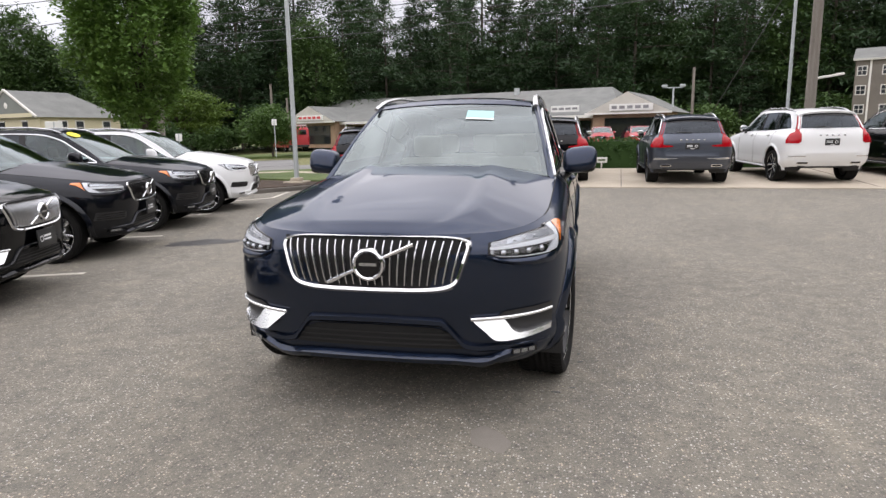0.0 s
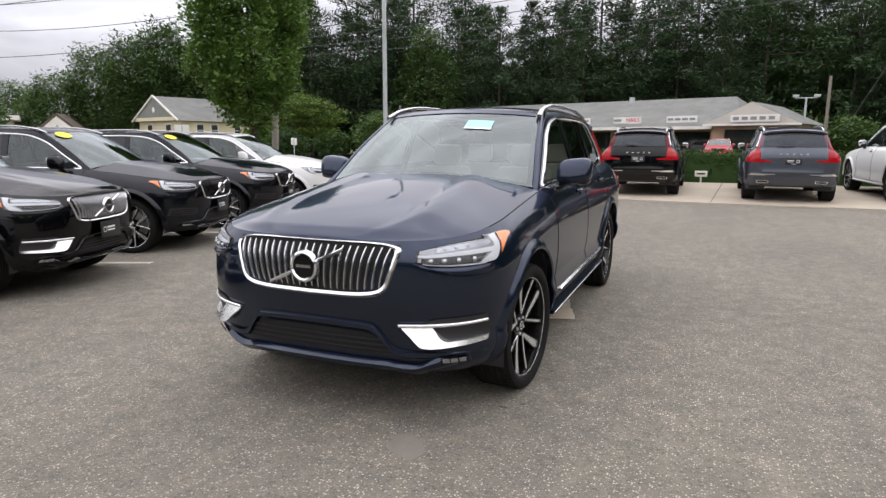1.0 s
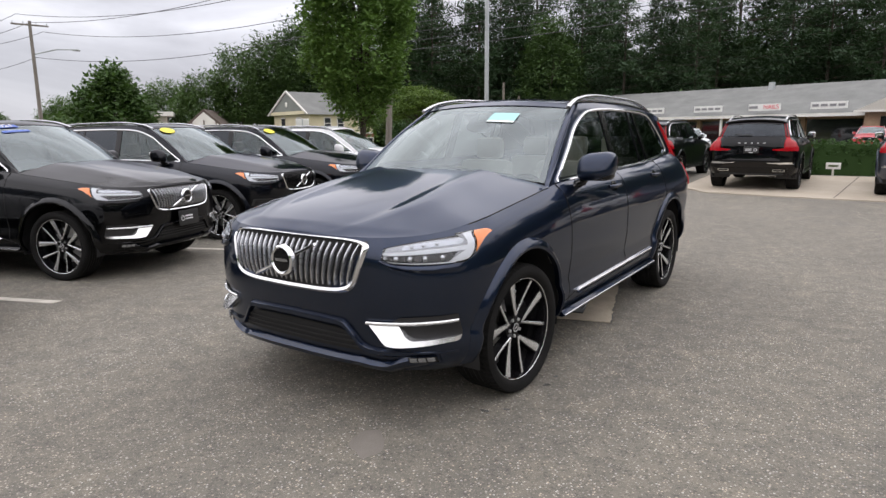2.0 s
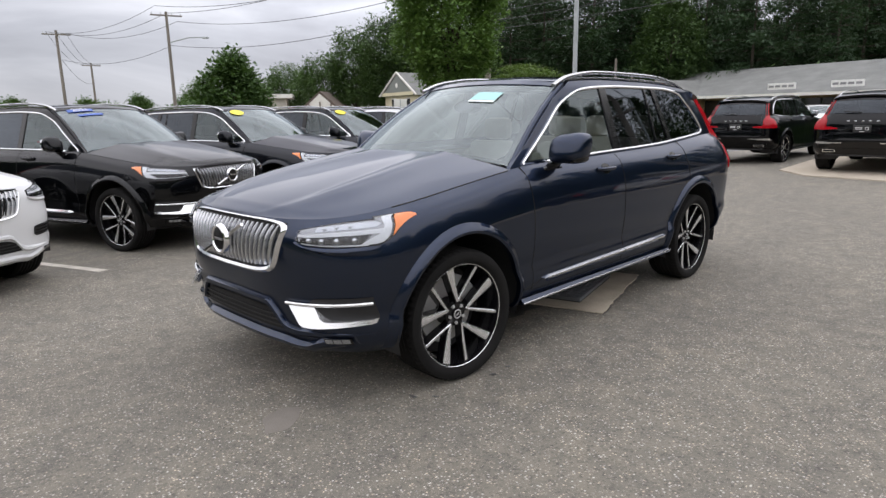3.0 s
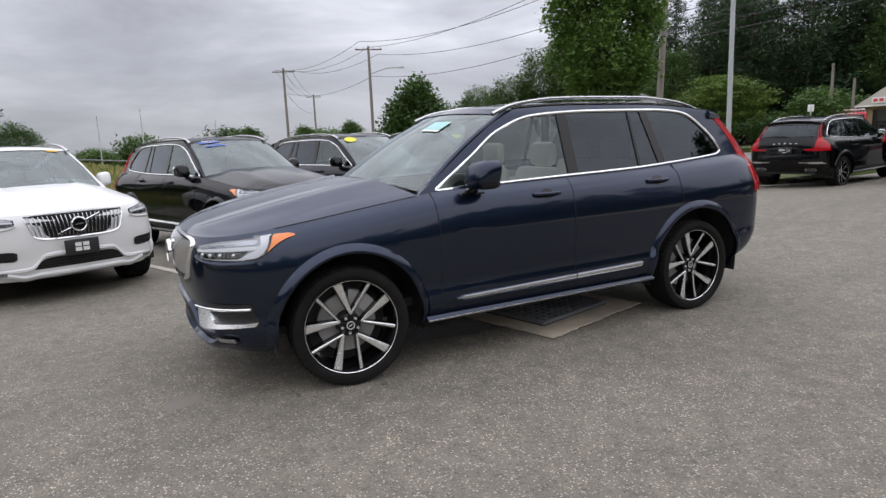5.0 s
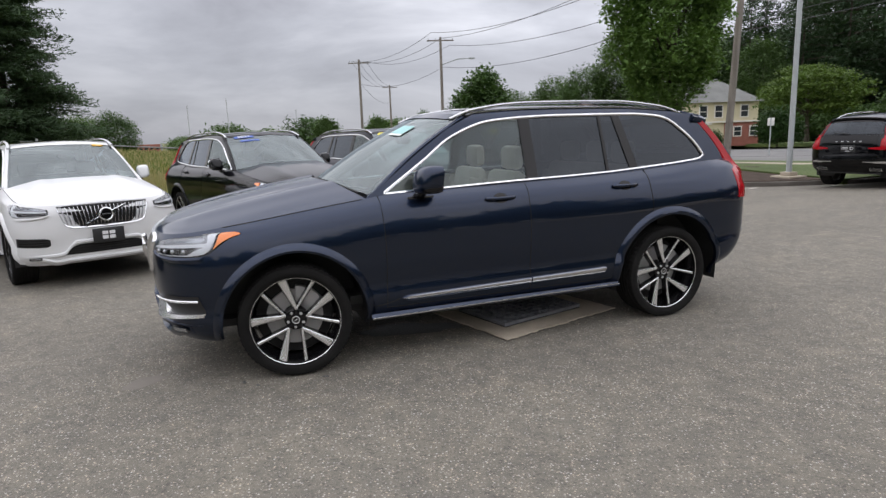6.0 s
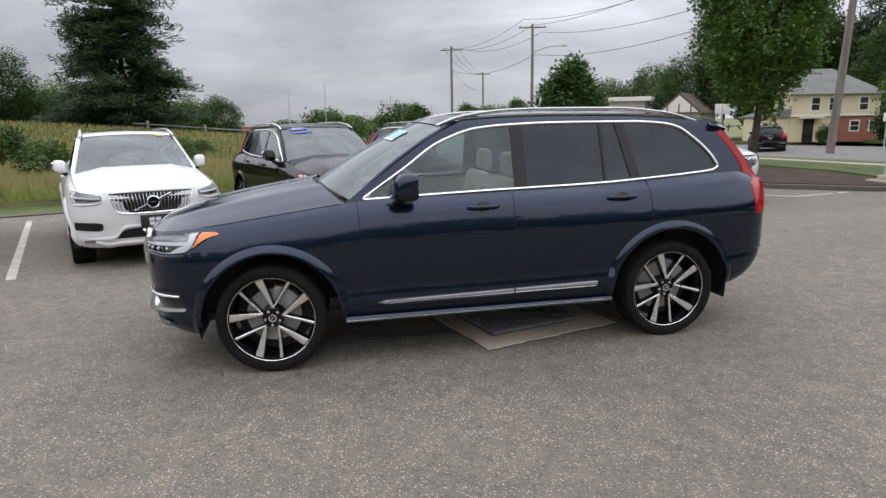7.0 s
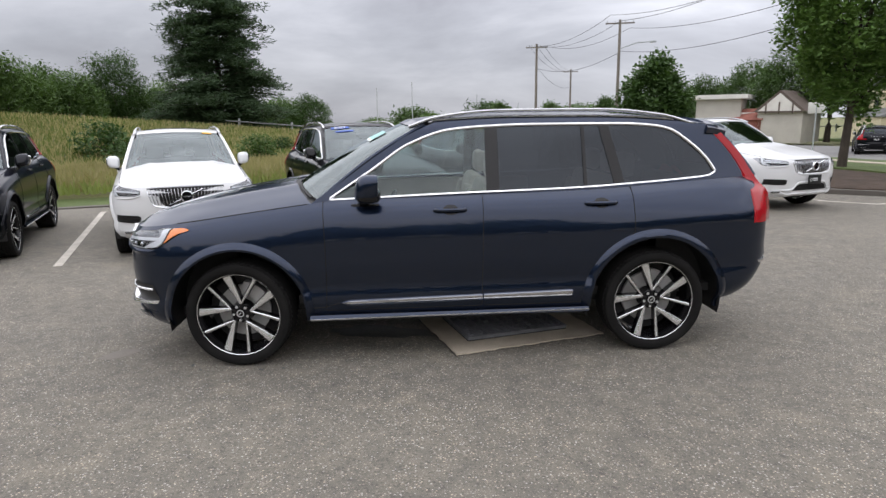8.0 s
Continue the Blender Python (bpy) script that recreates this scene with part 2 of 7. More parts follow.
siding_cream = varied("cream_siding", (0.52, 0.47, 0.32), (0.66, 0.60, 0.43), 0.5, 12.0, 0.8)
stucco_grey = varied("grey_green_siding", (0.15, 0.165, 0.155), (0.22, 0.235, 0.22), 0.6, 18.0, 0.85)
stucco = varied("pale_stucco", (0.42, 0.40, 0.36), (0.55, 0.53, 0.48), 0.6, 20.0, 0.85)
brick_mat = varied("brown_brick", (0.24, 0.15, 0.10), (0.40, 0.28, 0.19), 1.2, 14.0, 0.9)
red_brick = varied("red_brick", (0.22, 0.08, 0.06), (0.33, 0.13, 0.10), 1.2, 14.0, 0.9)
shingle = varied("grey_shingle", (0.13, 0.135, 0.13), (0.21, 0.215, 0.205), 0.8, 16.0, 0.9)
shingle_brown = varied("brown_shingle", (0.09, 0.07, 0.06), (0.15, 0.12, 0.10), 0.8, 16.0, 0.9)
fascia_white = varied("white_trim", (0.60, 0.58, 0.54), (0.76, 0.75, 0.71), 1.0, 30.0, 0.7)
sign_white = material("white_sign", (0.72, 0.72, 0.70), 0.5)
sign_red = material("red_lettering", (0.62, 0.05, 0.06), 0.5)
sign_grey = material("grey_lettering", (0.22, 0.22, 0.23), 0.6)
shop_glass = material("dark_shop_glass", (0.015, 0.018, 0.02), 0.06, Coat_Weight=0.5)
window_dark = material("dark_window_glass", (0.03, 0.035, 0.04), 0.08)
timber_pole = varied("weathered_pole", (0.12, 0.105, 0.09), (0.26, 0.235, 0.205), 1.2, 22.0, 0.9, 0.6, 0.01, True, (6, 6, 0.35))
galvanised = varied("galvanised_steel", (0.34, 0.37, 0.38), (0.46, 0.49, 0.50), 1.5, 60.0, 0.5, 0.1, 0.002)
steel_dull = varied("dull_rail_steel", (0.16, 0.17, 0.17), (0.26, 0.27, 0.27), 1.5, 60.0, 0.6)
wire_mat = material("grey_cable", (0.06, 0.062, 0.065), 0.5)
bark = varied("grey_bark", (0.035, 0.028, 0.022), (0.095, 0.078, 0.062), 3.0, 40.0, 0.95, 0.9, 0.02, True, (4, 4, 0.7))
leaf_near = leafy("glossy_green_leaves", (0.036, 0.080, 0.018), (0.160, 0.270, 0.070), 0.5)
leaf_mid = leafy("green_leaves", (0.030, 0.068, 0.020), (0.115, 0.190, 0.056))
leaf_lime = leafy("yellow_green_leaves", (0.065, 0.115, 0.022), (0.20, 0.28, 0.07))
leaf_wood = leafy("woodland_leaves", (0.034, 0.068, 0.022), (0.105, 0.172, 0.058))
leaf_pine = leafy("pine_needles", (0.020, 0.042, 0.021), (0.060, 0.104, 0.050))
leaf_lone = leafy("lone_pine_needles", (0.034, 0.064, 0.032), (0.105, 0.160, 0.078))
leaf_hedge = leafy("hedge_leaves", (0.014, 0.040, 0.010), (0.055, 0.115, 0.026))
grass_blade = leafy("grass_blades", (0.19, 0.185, 0.08), (0.46, 0.39, 0.22), 0.8)
grass_green = leafy("green_blades", (0.105, 0.150, 0.040), (0.28, 0.32, 0.11), 0.8)

# ---- mesh helpers ----
def curve_of(*pairs):
    """A smooth function through (x, y) pairs."""
    xs, ys = np.array([p[0] for p in pairs], float), np.array([p[1] for p in pairs], float)
    h = np.diff(xs)
    d = np.diff(ys) / h
    m = np.zeros(len(xs))
    m[0], m[-1] = d[0], d[-1]
    for i in range(1, len(xs) - 1):
        if d[i - 1] * d[i] > 0:
            w1, w2 = 2 * h[i] + h[i - 1], h[i] + 2 * h[i - 1]
            m[i] = (w1 + w2) / (w1 / d[i - 1] + w2 / d[i])

    def f(x):
        x = np.clip(np.asarray(x, float), xs[0], xs[-1])
        i = np.clip(np.searchsorted(xs, x) - 1, 0, len(xs) - 2)
        s = (x - xs[i]) / h[i]
        return ((2 * s**3 - 3 * s**2 + 1) * ys[i] + (s**3 - 2 * s**2 + s) * h[i] * m[i]
                + (3 * s**2 - 2 * s**3) * ys[i + 1] + (s**3 - s**2) * h[i] * m[i + 1])
    return f


def quads(n, m, closed_n=False, closed_m=False, base=0):
    i, j = np.meshgrid(np.arange(n if closed_n else n - 1), np.arange(m if closed_m else m - 1), indexing="ij")
    i, j = i.ravel(), j.ravel()
    i2, j2 = (i + 1) % n, (j + 1) % m
    return np.stack([i * m + j, i2 * m + j, i2 * m + j2, i * m + j2], 1) + base


class Shape:
    """Vertices and faces gathered for one mesh."""

    def __init__(self):
        self.v, self.f, self.n = [], [], 0

    def add(self, verts, faces):
        verts = np.asarray(verts, float).reshape(-1, 3)
        self.v.append(verts)
        self.f += [tuple(int(k) + self.n for k in face) for face in faces]
        self.n += len(verts)
        return self

    def grid(self, p, closed_n=False, closed_m=False, keep=None):
        p = np.asarray(p, float)
        n, m = p.shape[:2]
        q = quads(n, m, closed_n, closed_m)
        if keep is not None:
            q = q[keep.ravel()]
        return self.add(p.reshape(-1, 3), q)

    def slab(self, p, offset):
        """A grid with thickness: offset is a vector or an array of vectors."""
        p = np.asarray(p, float)
        n, m = p.shape[:2]
        o = p + np.asarray(offset, float)
        q = quads(n, m)
        rim = [i * m for i in range(n)] + [(n - 1) * m + j for j in range(1, m)] + [i * m + m - 1 for i in range(n - 2, -1, -1)] + [j for j in range(m - 2, 0, -1)]
        k = n * m
        sides = [(a, b, b + k, a + k) for a, b in zip(rim, rim[1:] + rim[:1])]
        return self.add(np.concatenate([p.reshape(-1, 3), o.reshape(-1, 3)]), [tuple(r[::-1]) for r in q] + [tuple(r + k) for r in q] + sides)

    def box(self, cx, cy, cz, sx, sy, sz, bevel=0.0, m=None):
        if bevel <= 0:
            c = np.array([[x, y, z] for x in (-1, 1) for y in (-1, 1) for z in (-1, 1)], float) * (sx / 2, sy / 2, sz / 2)
            f = [(0, 1, 3, 2), (4, 6, 7, 5), (0, 4, 5, 1), (2, 3, 7, 6), (0, 2, 6, 4), (1, 5, 7, 3)]
        else:
            b = bmesh.new()
            bmesh.ops.create_cube(b, size=1.0, matrix=Matrix.Diagonal((sx, sy, sz, 1)))
            bmesh.ops.bevel(b, geom=b.edges[:], offset=bevel, segments=2, profile=0.5, affect="EDGES")
            b.verts.index_update()
            c = np.array([w.co for w in b.verts])
            f = [tuple(w.index for w in face.verts) for face in b.faces]
            b.free()
        if m is not None:
            c = c @ np.array(m.to_3x3()).T
        return self.add(c + (cx, cy, cz), f)

    def tube(self, points, radius, sides=8, flat=1.0, caps=True, up=(0, 0, 1)):
        """A tube along points; radius may vary; flat squeezes it along up."""
        p = np.asarray(points, float)
        r = np.broadcast_to(np.asarray(radius, float), (len(p),))
        d = np.gradient(p, axis=0)
        d /= np.linalg.norm(d, axis=1)[:, None] + 1e-12
        u = np.broadcast_to(np.asarray(up, float), d.shape)
        a = np.cross(d, u)
        bad = np.linalg.norm(a, axis=1) < 0.05
        a[bad] = np.cross(d[bad], (1.0, 0.0, 0.01))
        a /= np.linalg.norm(a, axis=1)[:, None]
        b = np.cross(a, d)
        th = np.linspace(0, 2 * np.pi, sides, endpoint=False) + np.pi / sides
        g = p[:, None] + r[:, None, None] * (np.cos(th)[None, :, None] * a[:, None] + flat * np.sin(th)[None, :, None] * b[:, None])
        k = self.n
        self.grid(g, closed_m=True)
        if caps:
            self.f += [tuple(range(k + sides - 1, k - 1, -1)), tuple(range(k + (len(p) - 1) * sides, k + len(p) * sides))]
        return self

    def lathe(self, profile, axis="x", centre=(0, 0, 0), sides=48, close=False):
        """Turns (along, radius) pairs round an axis."""
        pr = np.asarray(profile, float)
        th = np.linspace(0, 2 * np.pi, sides, endpoint=False)
        along = np.repeat(pr[:, 0][:, None], sides, 1)
        c, s = pr[:, 1][:, None] * np.cos(th), pr[:, 1][:, None] * np.sin(th)
        g = {"x": np.stack([along, c, s], -1), "y": np.stack([c, along, s], -1), "z": np.stack([c, s, along], -1)}[axis]
        return self.grid(g + np.asarray(centre, float), closed_n=close, closed_m=True)

    def ball(self, c, r, n=10, m=16, power=1.0):
        th, ph = np.linspace(0.001, np.pi - 0.001, n), np.linspace(0, 2 * np.pi, m, endpoint=False)
        sp = lambda a: np.sign(a) * np.abs(a) ** power
        g = np.stack([np.outer(sp(np.sin(th)), sp(np.cos(ph))), np.outer(sp(np.sin(th)), sp(np.sin(ph))), np.outer(sp(np.cos(th)), np.ones(m))], -1)
        return self.grid(g * np.asarray(r) + np.asarray(c), closed_m=True)

    def mirror(self):
        """Adds the same shape on the other side of x = 0."""
        v = np.concatenate(self.v) * (-1, 1, 1)
        f = [face[::-1] for face in self.f]
        return self.add(v, f)

    def mesh(self, name, smooth=True, angle=40):
        me = bpy.data.meshes.new(name)
        me.from_pydata(np.concatenate(self.v).tolist(), [], self.f)
        if smooth:
            me.polygons.foreach_set("use_smooth", [True] * len(me.polygons))
            if angle:
                me.set_sharp_from_angle(angle=radians(angle))
        me.update()
        return me


def put(name, shape, mat, parent=None, label="", category="", group="", kind="", smooth=True, angle=40, at=None):
    me = shape.mesh(name, smooth, angle) if isinstance(shape, Shape) else shape
    if not me.materials:
        me.materials.append(mat)
    ob = new(name, me)
    ob.material_slots[0].link = "OBJECT"
    ob.material_slots[0].material = mat
    if parent is not None:
        ob.parent = parent
    if at is not None:
        ob.matrix_basis = at
    return tagged(ob, label, category, group, kind)


def empty(name, m, label="", category="", group="", kind=""):
    ob = new(name)
    ob.empty_display_size = 0.2
    ob.matrix_basis = m
    return tagged(ob, label, category, group, kind)


def flat(points, z0, z1=None, steps=None):
    """A level slab over a convex outline, top at z0."""
    s = Shape()
    p = np.asarray(points, float)
    n = len(p)
    top = np.c_[p, np.full(n, z0)]
    low = np.c_[p, np.full(n, z0 - 0.3 if z1 is None else z1)]
    area = np.sum(p[:, 0] * np.roll(p[:, 1], -1) - np.roll(p[:, 0], -1) * p[:, 1])
    ring = list(range(n)) if area > 0 else list(range(n))[::-1]
    s.add(np.concatenate([top, low]), [tuple(ring)] + [(b, a, a + n, b + n) for a, b in zip(ring, ring[1:] + ring[:1])])
    return s

# ---- the estate car: one model, nose towards -y, built from its section curves ----
AXLE, HUB, ARCH = 1.492, 0.372, 0.478
SUPER, SUPER_REAR = 3.2, 5.0
FRONT_TURN, REAR_TURN = -1.55, 1.75
low_of = curve_of((-2.6, 0.285), (-1.9, 0.275), (-1.0, 0.285), (1.0, 0.295), (1.9, 0.345), (2.2, 0.385), (2.6, 0.46))
top_of = curve_of((-2.6, 0.965), (-2.3, 0.972), (-1.8, 1.03), (-1.4, 1.083), (-0.9, 1.145), (-0.75, 1.16), (0, 1.172), (1, 1.19), (1.9, 1.245), (2.6, 1.27))
width_of = curve_of((0, 0.855), (0.07, 0.918), (0.18, 0.947), (0.235, 0.951), (0.295, 0.935), (0.38, 0.944), (0.50, 0.953), (0.6, 0.9535), (0.70, 0.950), (0.79, 0.938), (0.87, 0.920), (0.94, 0.892), (1.0, 0.832))
nose_of = curve_of((0, -2.27), (0.1, -2.325), (0.3, -2.352), (0.6, -2.378), (0.85, -2.372), (1.0, -2.335))
tail_of = curve_of((0, 2.305), (0.10, 2.375), (0.24, 2.435), (0.34, 2.462), (0.40, 2.45), (0.7, 2.445), (0.85, 2.43), (1.0, 2.385))


DETAIL = {"of": 1.0}


def dn(n):
    """A count of rows, fewer on cars that stay far off."""
    return max(3, int(round(n * DETAIL["of"])))


def level(y, z):
    lo, hi = low_of(y), top_of(y)
    return np.clip((z - lo) / (hi - lo), 0, 1)


def tuck(y, v):
    """The shoulder draws in towards the tail."""
    return 0.0145 * np.maximum(np.asarray(y, float), 0) ** 2 * np.clip((np.asarray(v, float) - 0.72) / 0.28, 0, 1)


def plan_x(y, v):
    """Half width of the body at length y and level v."""
    w = width_of(v)
    a = np.clip((FRONT_TURN - y) / (FRONT_TURN - nose_of(v)), 0, 1)
    b = np.clip((y - REAR_TURN) / (tail_of(v) - REAR_TURN), 0, 1)
    w = w - tuck(y, v)
    return w * np.maximum(1 - a ** SUPER, 0) ** (1 / SUPER) * np.maximum(1 - b ** SUPER_REAR, 0) ** (1 / SUPER_REAR)


def side_x(y, z):
    y, z = np.broadcast_arrays(np.asarray(y, float), np.asarray(z, float))
    return plan_x(y, level(y, z))


def front_y(x, z):
    x, z = np.broadcast_arrays(np.abs(np.asarray(x, float)), np.asarray(z, float))
    y = np.full(x.shape, -2.3)
    for _ in range(4):
        v = level(y, z)
        w = width_of(v)
        y = FRONT_TURN - (FRONT_TURN - nose_of(v)) * np.maximum(1 - np.minimum(x / w, 1) ** SUPER, 0) ** (1 / SUPER)
    return y


def rear_y(x, z):
    x, z = np.broadcast_arrays(np.abs(np.asarray(x, float)), np.asarray(z, float))
    y = np.full(x.shape, 2.3)
    for _ in range(4):
        v = level(y, z)
        w = width_of(v)
        y = REAR_TURN + (tail_of(v) - REAR_TURN) * np.maximum(1 - np.minimum(x / w, 1) ** SUPER_REAR, 0) ** (1 / SUPER_REAR)
    return y


def half_plan(v, n):
    """Points from the middle of the nose round the flank to the middle of the tail, evenly spaced."""
    w, f, r = float(width_of(v)), float(nose_of(v)), float(tail_of(v))
    a = np.linspace(np.pi / 2, 0, 200)
    c, s = np.maximum(np.cos(a), 0) ** (2 / SUPER), np.maximum(np.sin(a), 0) ** (2 / SUPER)
    cr, sr = np.maximum(np.cos(a), 0) ** (2 / SUPER_REAR), np.maximum(np.sin(a), 0) ** (2 / SUPER_REAR)
    pts = np.concatenate([np.c_[w * c, FRONT_TURN - (FRONT_TURN - f) * s], np.c_[w * cr[::-1], REAR_TURN + (r - REAR_TURN) * sr[::-1]]])
    d = np.r_[0, np.cumsum(np.linalg.norm(np.diff(pts, axis=0), axis=1))]
    at = np.linspace(0, d[-1], n)
    x, y = np.interp(at, d, pts[:, 0]), np.interp(at, d, pts[:, 1])
    return np.c_[x * (1 - tuck(y, v) / w), y]


def front_patch(x0, x1, z0, z1, proud, n=24, m=10):
    """A patch on the nose between x0 and x1; z0, z1 are the lower and upper edge as functions of 0..1 across."""
    n, m = dn(n), max(3, dn(m)) if m > 4 else m
    u = np.linspace(0, 1, n)
    x = x0 + (x1 - x0) * u
    lo = z0(u) if callable(z0) else np.full(n, z0)
    hi = z1(u) if callable(z1) else np.full(n, z1)
    k = np.linspace(0, 1, m)
    z = lo[:, None] * (1 - k) + hi[:, None] * k
    xx = np.repeat(x[:, None], m, 1)
    y = front_y(xx, z) - proud
    return np.stack([xx, y, z], -1)


def flank_patch(y0, y1, z0, z1, proud, n=40, m=5):
    n, m = dn(n), max(3, dn(m)) if m > 4 else m
    u = np.linspace(0, 1, n)
    y = y0 + (y1 - y0) * u
    lo = z0(u) if callable(z0) else np.full(n, z0)
    hi = z1(u) if callable(z1) else np.full(n, z1)
    k = np.linspace(0, 1, m)
    z = lo[:, None] * (1 - k) + hi[:, None] * k
    yy = np.repeat(y[:, None], m, 1)
    return np.stack([side_x(yy, z) + proud, yy, z], -1)


def rear_patch(x0, x1, z0, z1, proud, n=20, m=8):
    n, m = dn(n), max(3, dn(m)) if m > 4 else m
    p = np.linspace(0, 1, n)
    x = x0 + (x1 - x0) * p
    lo = z0(p) if callable(z0) else np.full(n, z0)
    hi = z1(p) if callable(z1) else np.full(n, z1)
    k = np.linspace(0, 1, m)
    z = lo[:, None] * (1 - k) + hi[:, None] * k
    xx = np.repeat(x[:, None], m, 1)
    return np.stack([xx, rear_y(xx, z) + proud, z], -1)


# greenhouse: side glass surface and the outline of the side windows
glass_low = curve_of((-0.83, 1.158), (0, 1.185), (0.96, 1.207), (1.37, 1.228), (1.75, 1.252), (1.93, 1.270), (1.985, 1.296))
glass_top = curve_of((-0.83, 1.172), (-0.53, 1.365), (-0.27, 1.535), (0.03, 1.630), (0.3, 1.650), (0.6, 1.658), (1.27, 1.655), (1.55, 1.636), (1.66, 1.610), (1.80, 1.518), (1.93, 1.392), (1.985, 1.304))
roof_edge = curve_of((-0.4, 1.640), (-0.1, 1.685), (0.5, 1.708), (1.1, 1.704), (1.7, 1.672), (2.15, 1.615))


def house_x(y, z):
    y, z = np.asarray(y, float), np.asarray(z, float)
    return 0.826 - 0.335 * (z - 1.17) - 0.014 * y * y - np.maximum(z - 1.64, 0) ** 1.5 * 1.6 - np.maximum(1.17 - z, 0) * 0.0


def window_loop(n=90):
    y = -0.83 + (1.985 + 0.83) * (0.5 - 0.5 * np.cos(np.linspace(0, np.pi, n)))
    return np.concatenate([np.c_[y, glass_low(y)], np.c_[y[::-1], glass_top(y[::-1])][1:-1]])


def body_outline():
    """Outer edge of the cabin side: belt, rear pillar, roof edge, front pillar."""
    belt = np.linspace(-0.98, 2.26, 30)
    rear = np.array([[2.31, 1.265], [2.275, 1.33], [2.17, 1.47], [2.06, 1.60]])
    roof = np.linspace(2.03, -0.08, 24)
    return np.concatenate([np.c_[belt, top_of(belt) - 0.004], rear, np.c_[roof, roof_edge(roof)], [[-0.31, 1.582], [-0.57, 1.412], [-0.80, 1.248]]])


def ray_out(centre, dirs, poly):
    a, b = poly, np.roll(poly, -1, 0)
    out = np.zeros(len(dirs))
    for i, d in enumerate(dirs):
        e = b - a
        den = d[0] * e[:, 1] - d[1] * e[:, 0]
        den = np.where(np.abs(den) < 1e-9, 1e-9, den)
        w = a - centre
        t_ = (w[:, 0] * e[:, 1] - w[:, 1] * e[:, 0]) / den
        u_ = (w[:, 0] * d[1] - w[:, 1] * d[0]) / den
        ok = (t_ > 0) & (u_ >= -1e-6) & (u_ <= 1 + 1e-6)
        out[i] = t_[ok].max() if ok.any() else 1.0
    return out


def pane(y_low0, y_top0, y_low1, y_top1, inset=0.0, n=26, m=10):
    """A pane of the side windows between two leaning edges."""
    k = np.linspace(0, 1, m)
    u = np.linspace(0, 1, n)
    a, b = y_low0 + (y_top0 - y_low0) * k, y_low1 + (y_top1 - y_low1) * k
    y = a[None] + (b - a)[None] * u[:, None]
    lo, hi = glass_low(y) + 0.004, glass_top(y) - 0.004
    z = lo + (np.maximum(hi, lo) - lo) * k[None]
    return np.stack([house_x(y, z) - inset, y, z], -1)


def arch_ring(yc, r0, r1, proud0, proud1, a0=-8, a1=188, n=48, m=5):
    n = dn(n)
    a = np.radians(np.linspace(a0, a1, n))
    r = np.linspace(r0, r1, m)
    y = yc + np.cos(a)[:, None] * r[None]
    z = HUB + np.sin(a)[:, None] * r[None]
    k = np.linspace(0, 1, m)
    swell = proud0 + (proud1 - proud0) * k + 0.012 * np.sin(np.pi * k ** 0.7)
    return np.stack([side_x(y, np.maximum(z, 0.30)) + swell[None], y, z], -1)


def spoke_pair(s, r_out, angle, face):
    """A V of two spokes, one broad and one thin; face picks the machined top or the dark body."""
    apex = np.array([math.cos(angle), math.sin(angle)]) * 0.072
    for turn, w0, w1 in ((20.5, 0.0085, 0.0265), (-20.5, 0.0062, 0.0100)):
        tip = np.array([math.cos(angle + radians(turn)), math.sin(angle + radians(turn))]) * r_out
        if not face:
            w0, w1 = w0 + 0.004, w1 + 0.006
        k = np.linspace(0, 1, 6)
        c = apex + (tip - apex) * k[:, None]
        side = np.array([-(tip - apex)[1], (tip - apex)[0]])
        side = side / np.linalg.norm(side)
        half = w0 + (w1 - w0) * k
        depth = (0.068 if face else 0.064) + 0.026 * k ** 1.5
        rows = []
        for f, lift in ((-1, 0.0), (-0.5, 0.003), (0.5, 0.003), (1, 0.0)):
            q = c + side * (f * half)[:, None]
            rows.append(np.stack([depth + lift, q[:, 0], q[:, 1]], -1))
        g = np.stack(rows, 1)
        if g[0, 0, 0] > -9 and np.cross(g[1, 1] - g[0, 1], g[0, 2] - g[0, 1])[0] < 0:
            g = g[:, ::-1]
        s.slab(g, (-0.004 if face else -0.05, 0, 0))
    if not face:
        foot = np.array([math.cos(angle), math.sin(angle)])
        s.tube([(0.045, *(foot * 0.03)), (0.055, *(foot * 0.075))], [0.020, 0.014], 6)


CAR = {}


def mesh_once(name, make, **kw):
    name = name if DETAIL["of"] == 1 else name + "_plain"
    if name not in CAR:
        CAR[name] = make().mesh(name, **kw)
    return CAR[name]


def body_shape():
    s = Shape()
    lv = np.r_[np.linspace(0, 0.3, dn(8)), np.linspace(0.34, 0.8, dn(12)), np.linspace(0.83, 1, dn(8))]
    n = dn(180)
    rows = []
    for v in lv:
        p = half_plan(v, n)
        z = low_of(p[:, 1]) + v * (top_of(p[:, 1]) - low_of(p[:, 1]))
        rows.append(np.c_[p, z])
    g = np.array(rows).transpose(1, 0, 2)
    c = (g[:-1, :-1] + g[1:, :-1] + g[1:, 1:] + g[:-1, 1:]) / 4
    keep = np.ones(c.shape[:2], bool)
    for yc in (-AXLE, AXLE):
        d = np.hypot(c[..., 1] - yc, c[..., 2] - HUB)
        cut = ARCH + 0.012 + 0.016 * (yc > 0)
        inside = (d < cut) | ((np.abs(c[..., 1] - yc) < cut) & (c[..., 2] < HUB))
        keep &= ~(inside & (c[..., 0] > 0.4))
    s.grid(g, keep=keep)
    return s.mirror()


hood_mid = curve_of((-2.4, 0.978), (-2.3, 1.010), (-2.1, 1.070), (-1.8, 1.138), (-1.4, 1.210), (-1.0, 1.265))


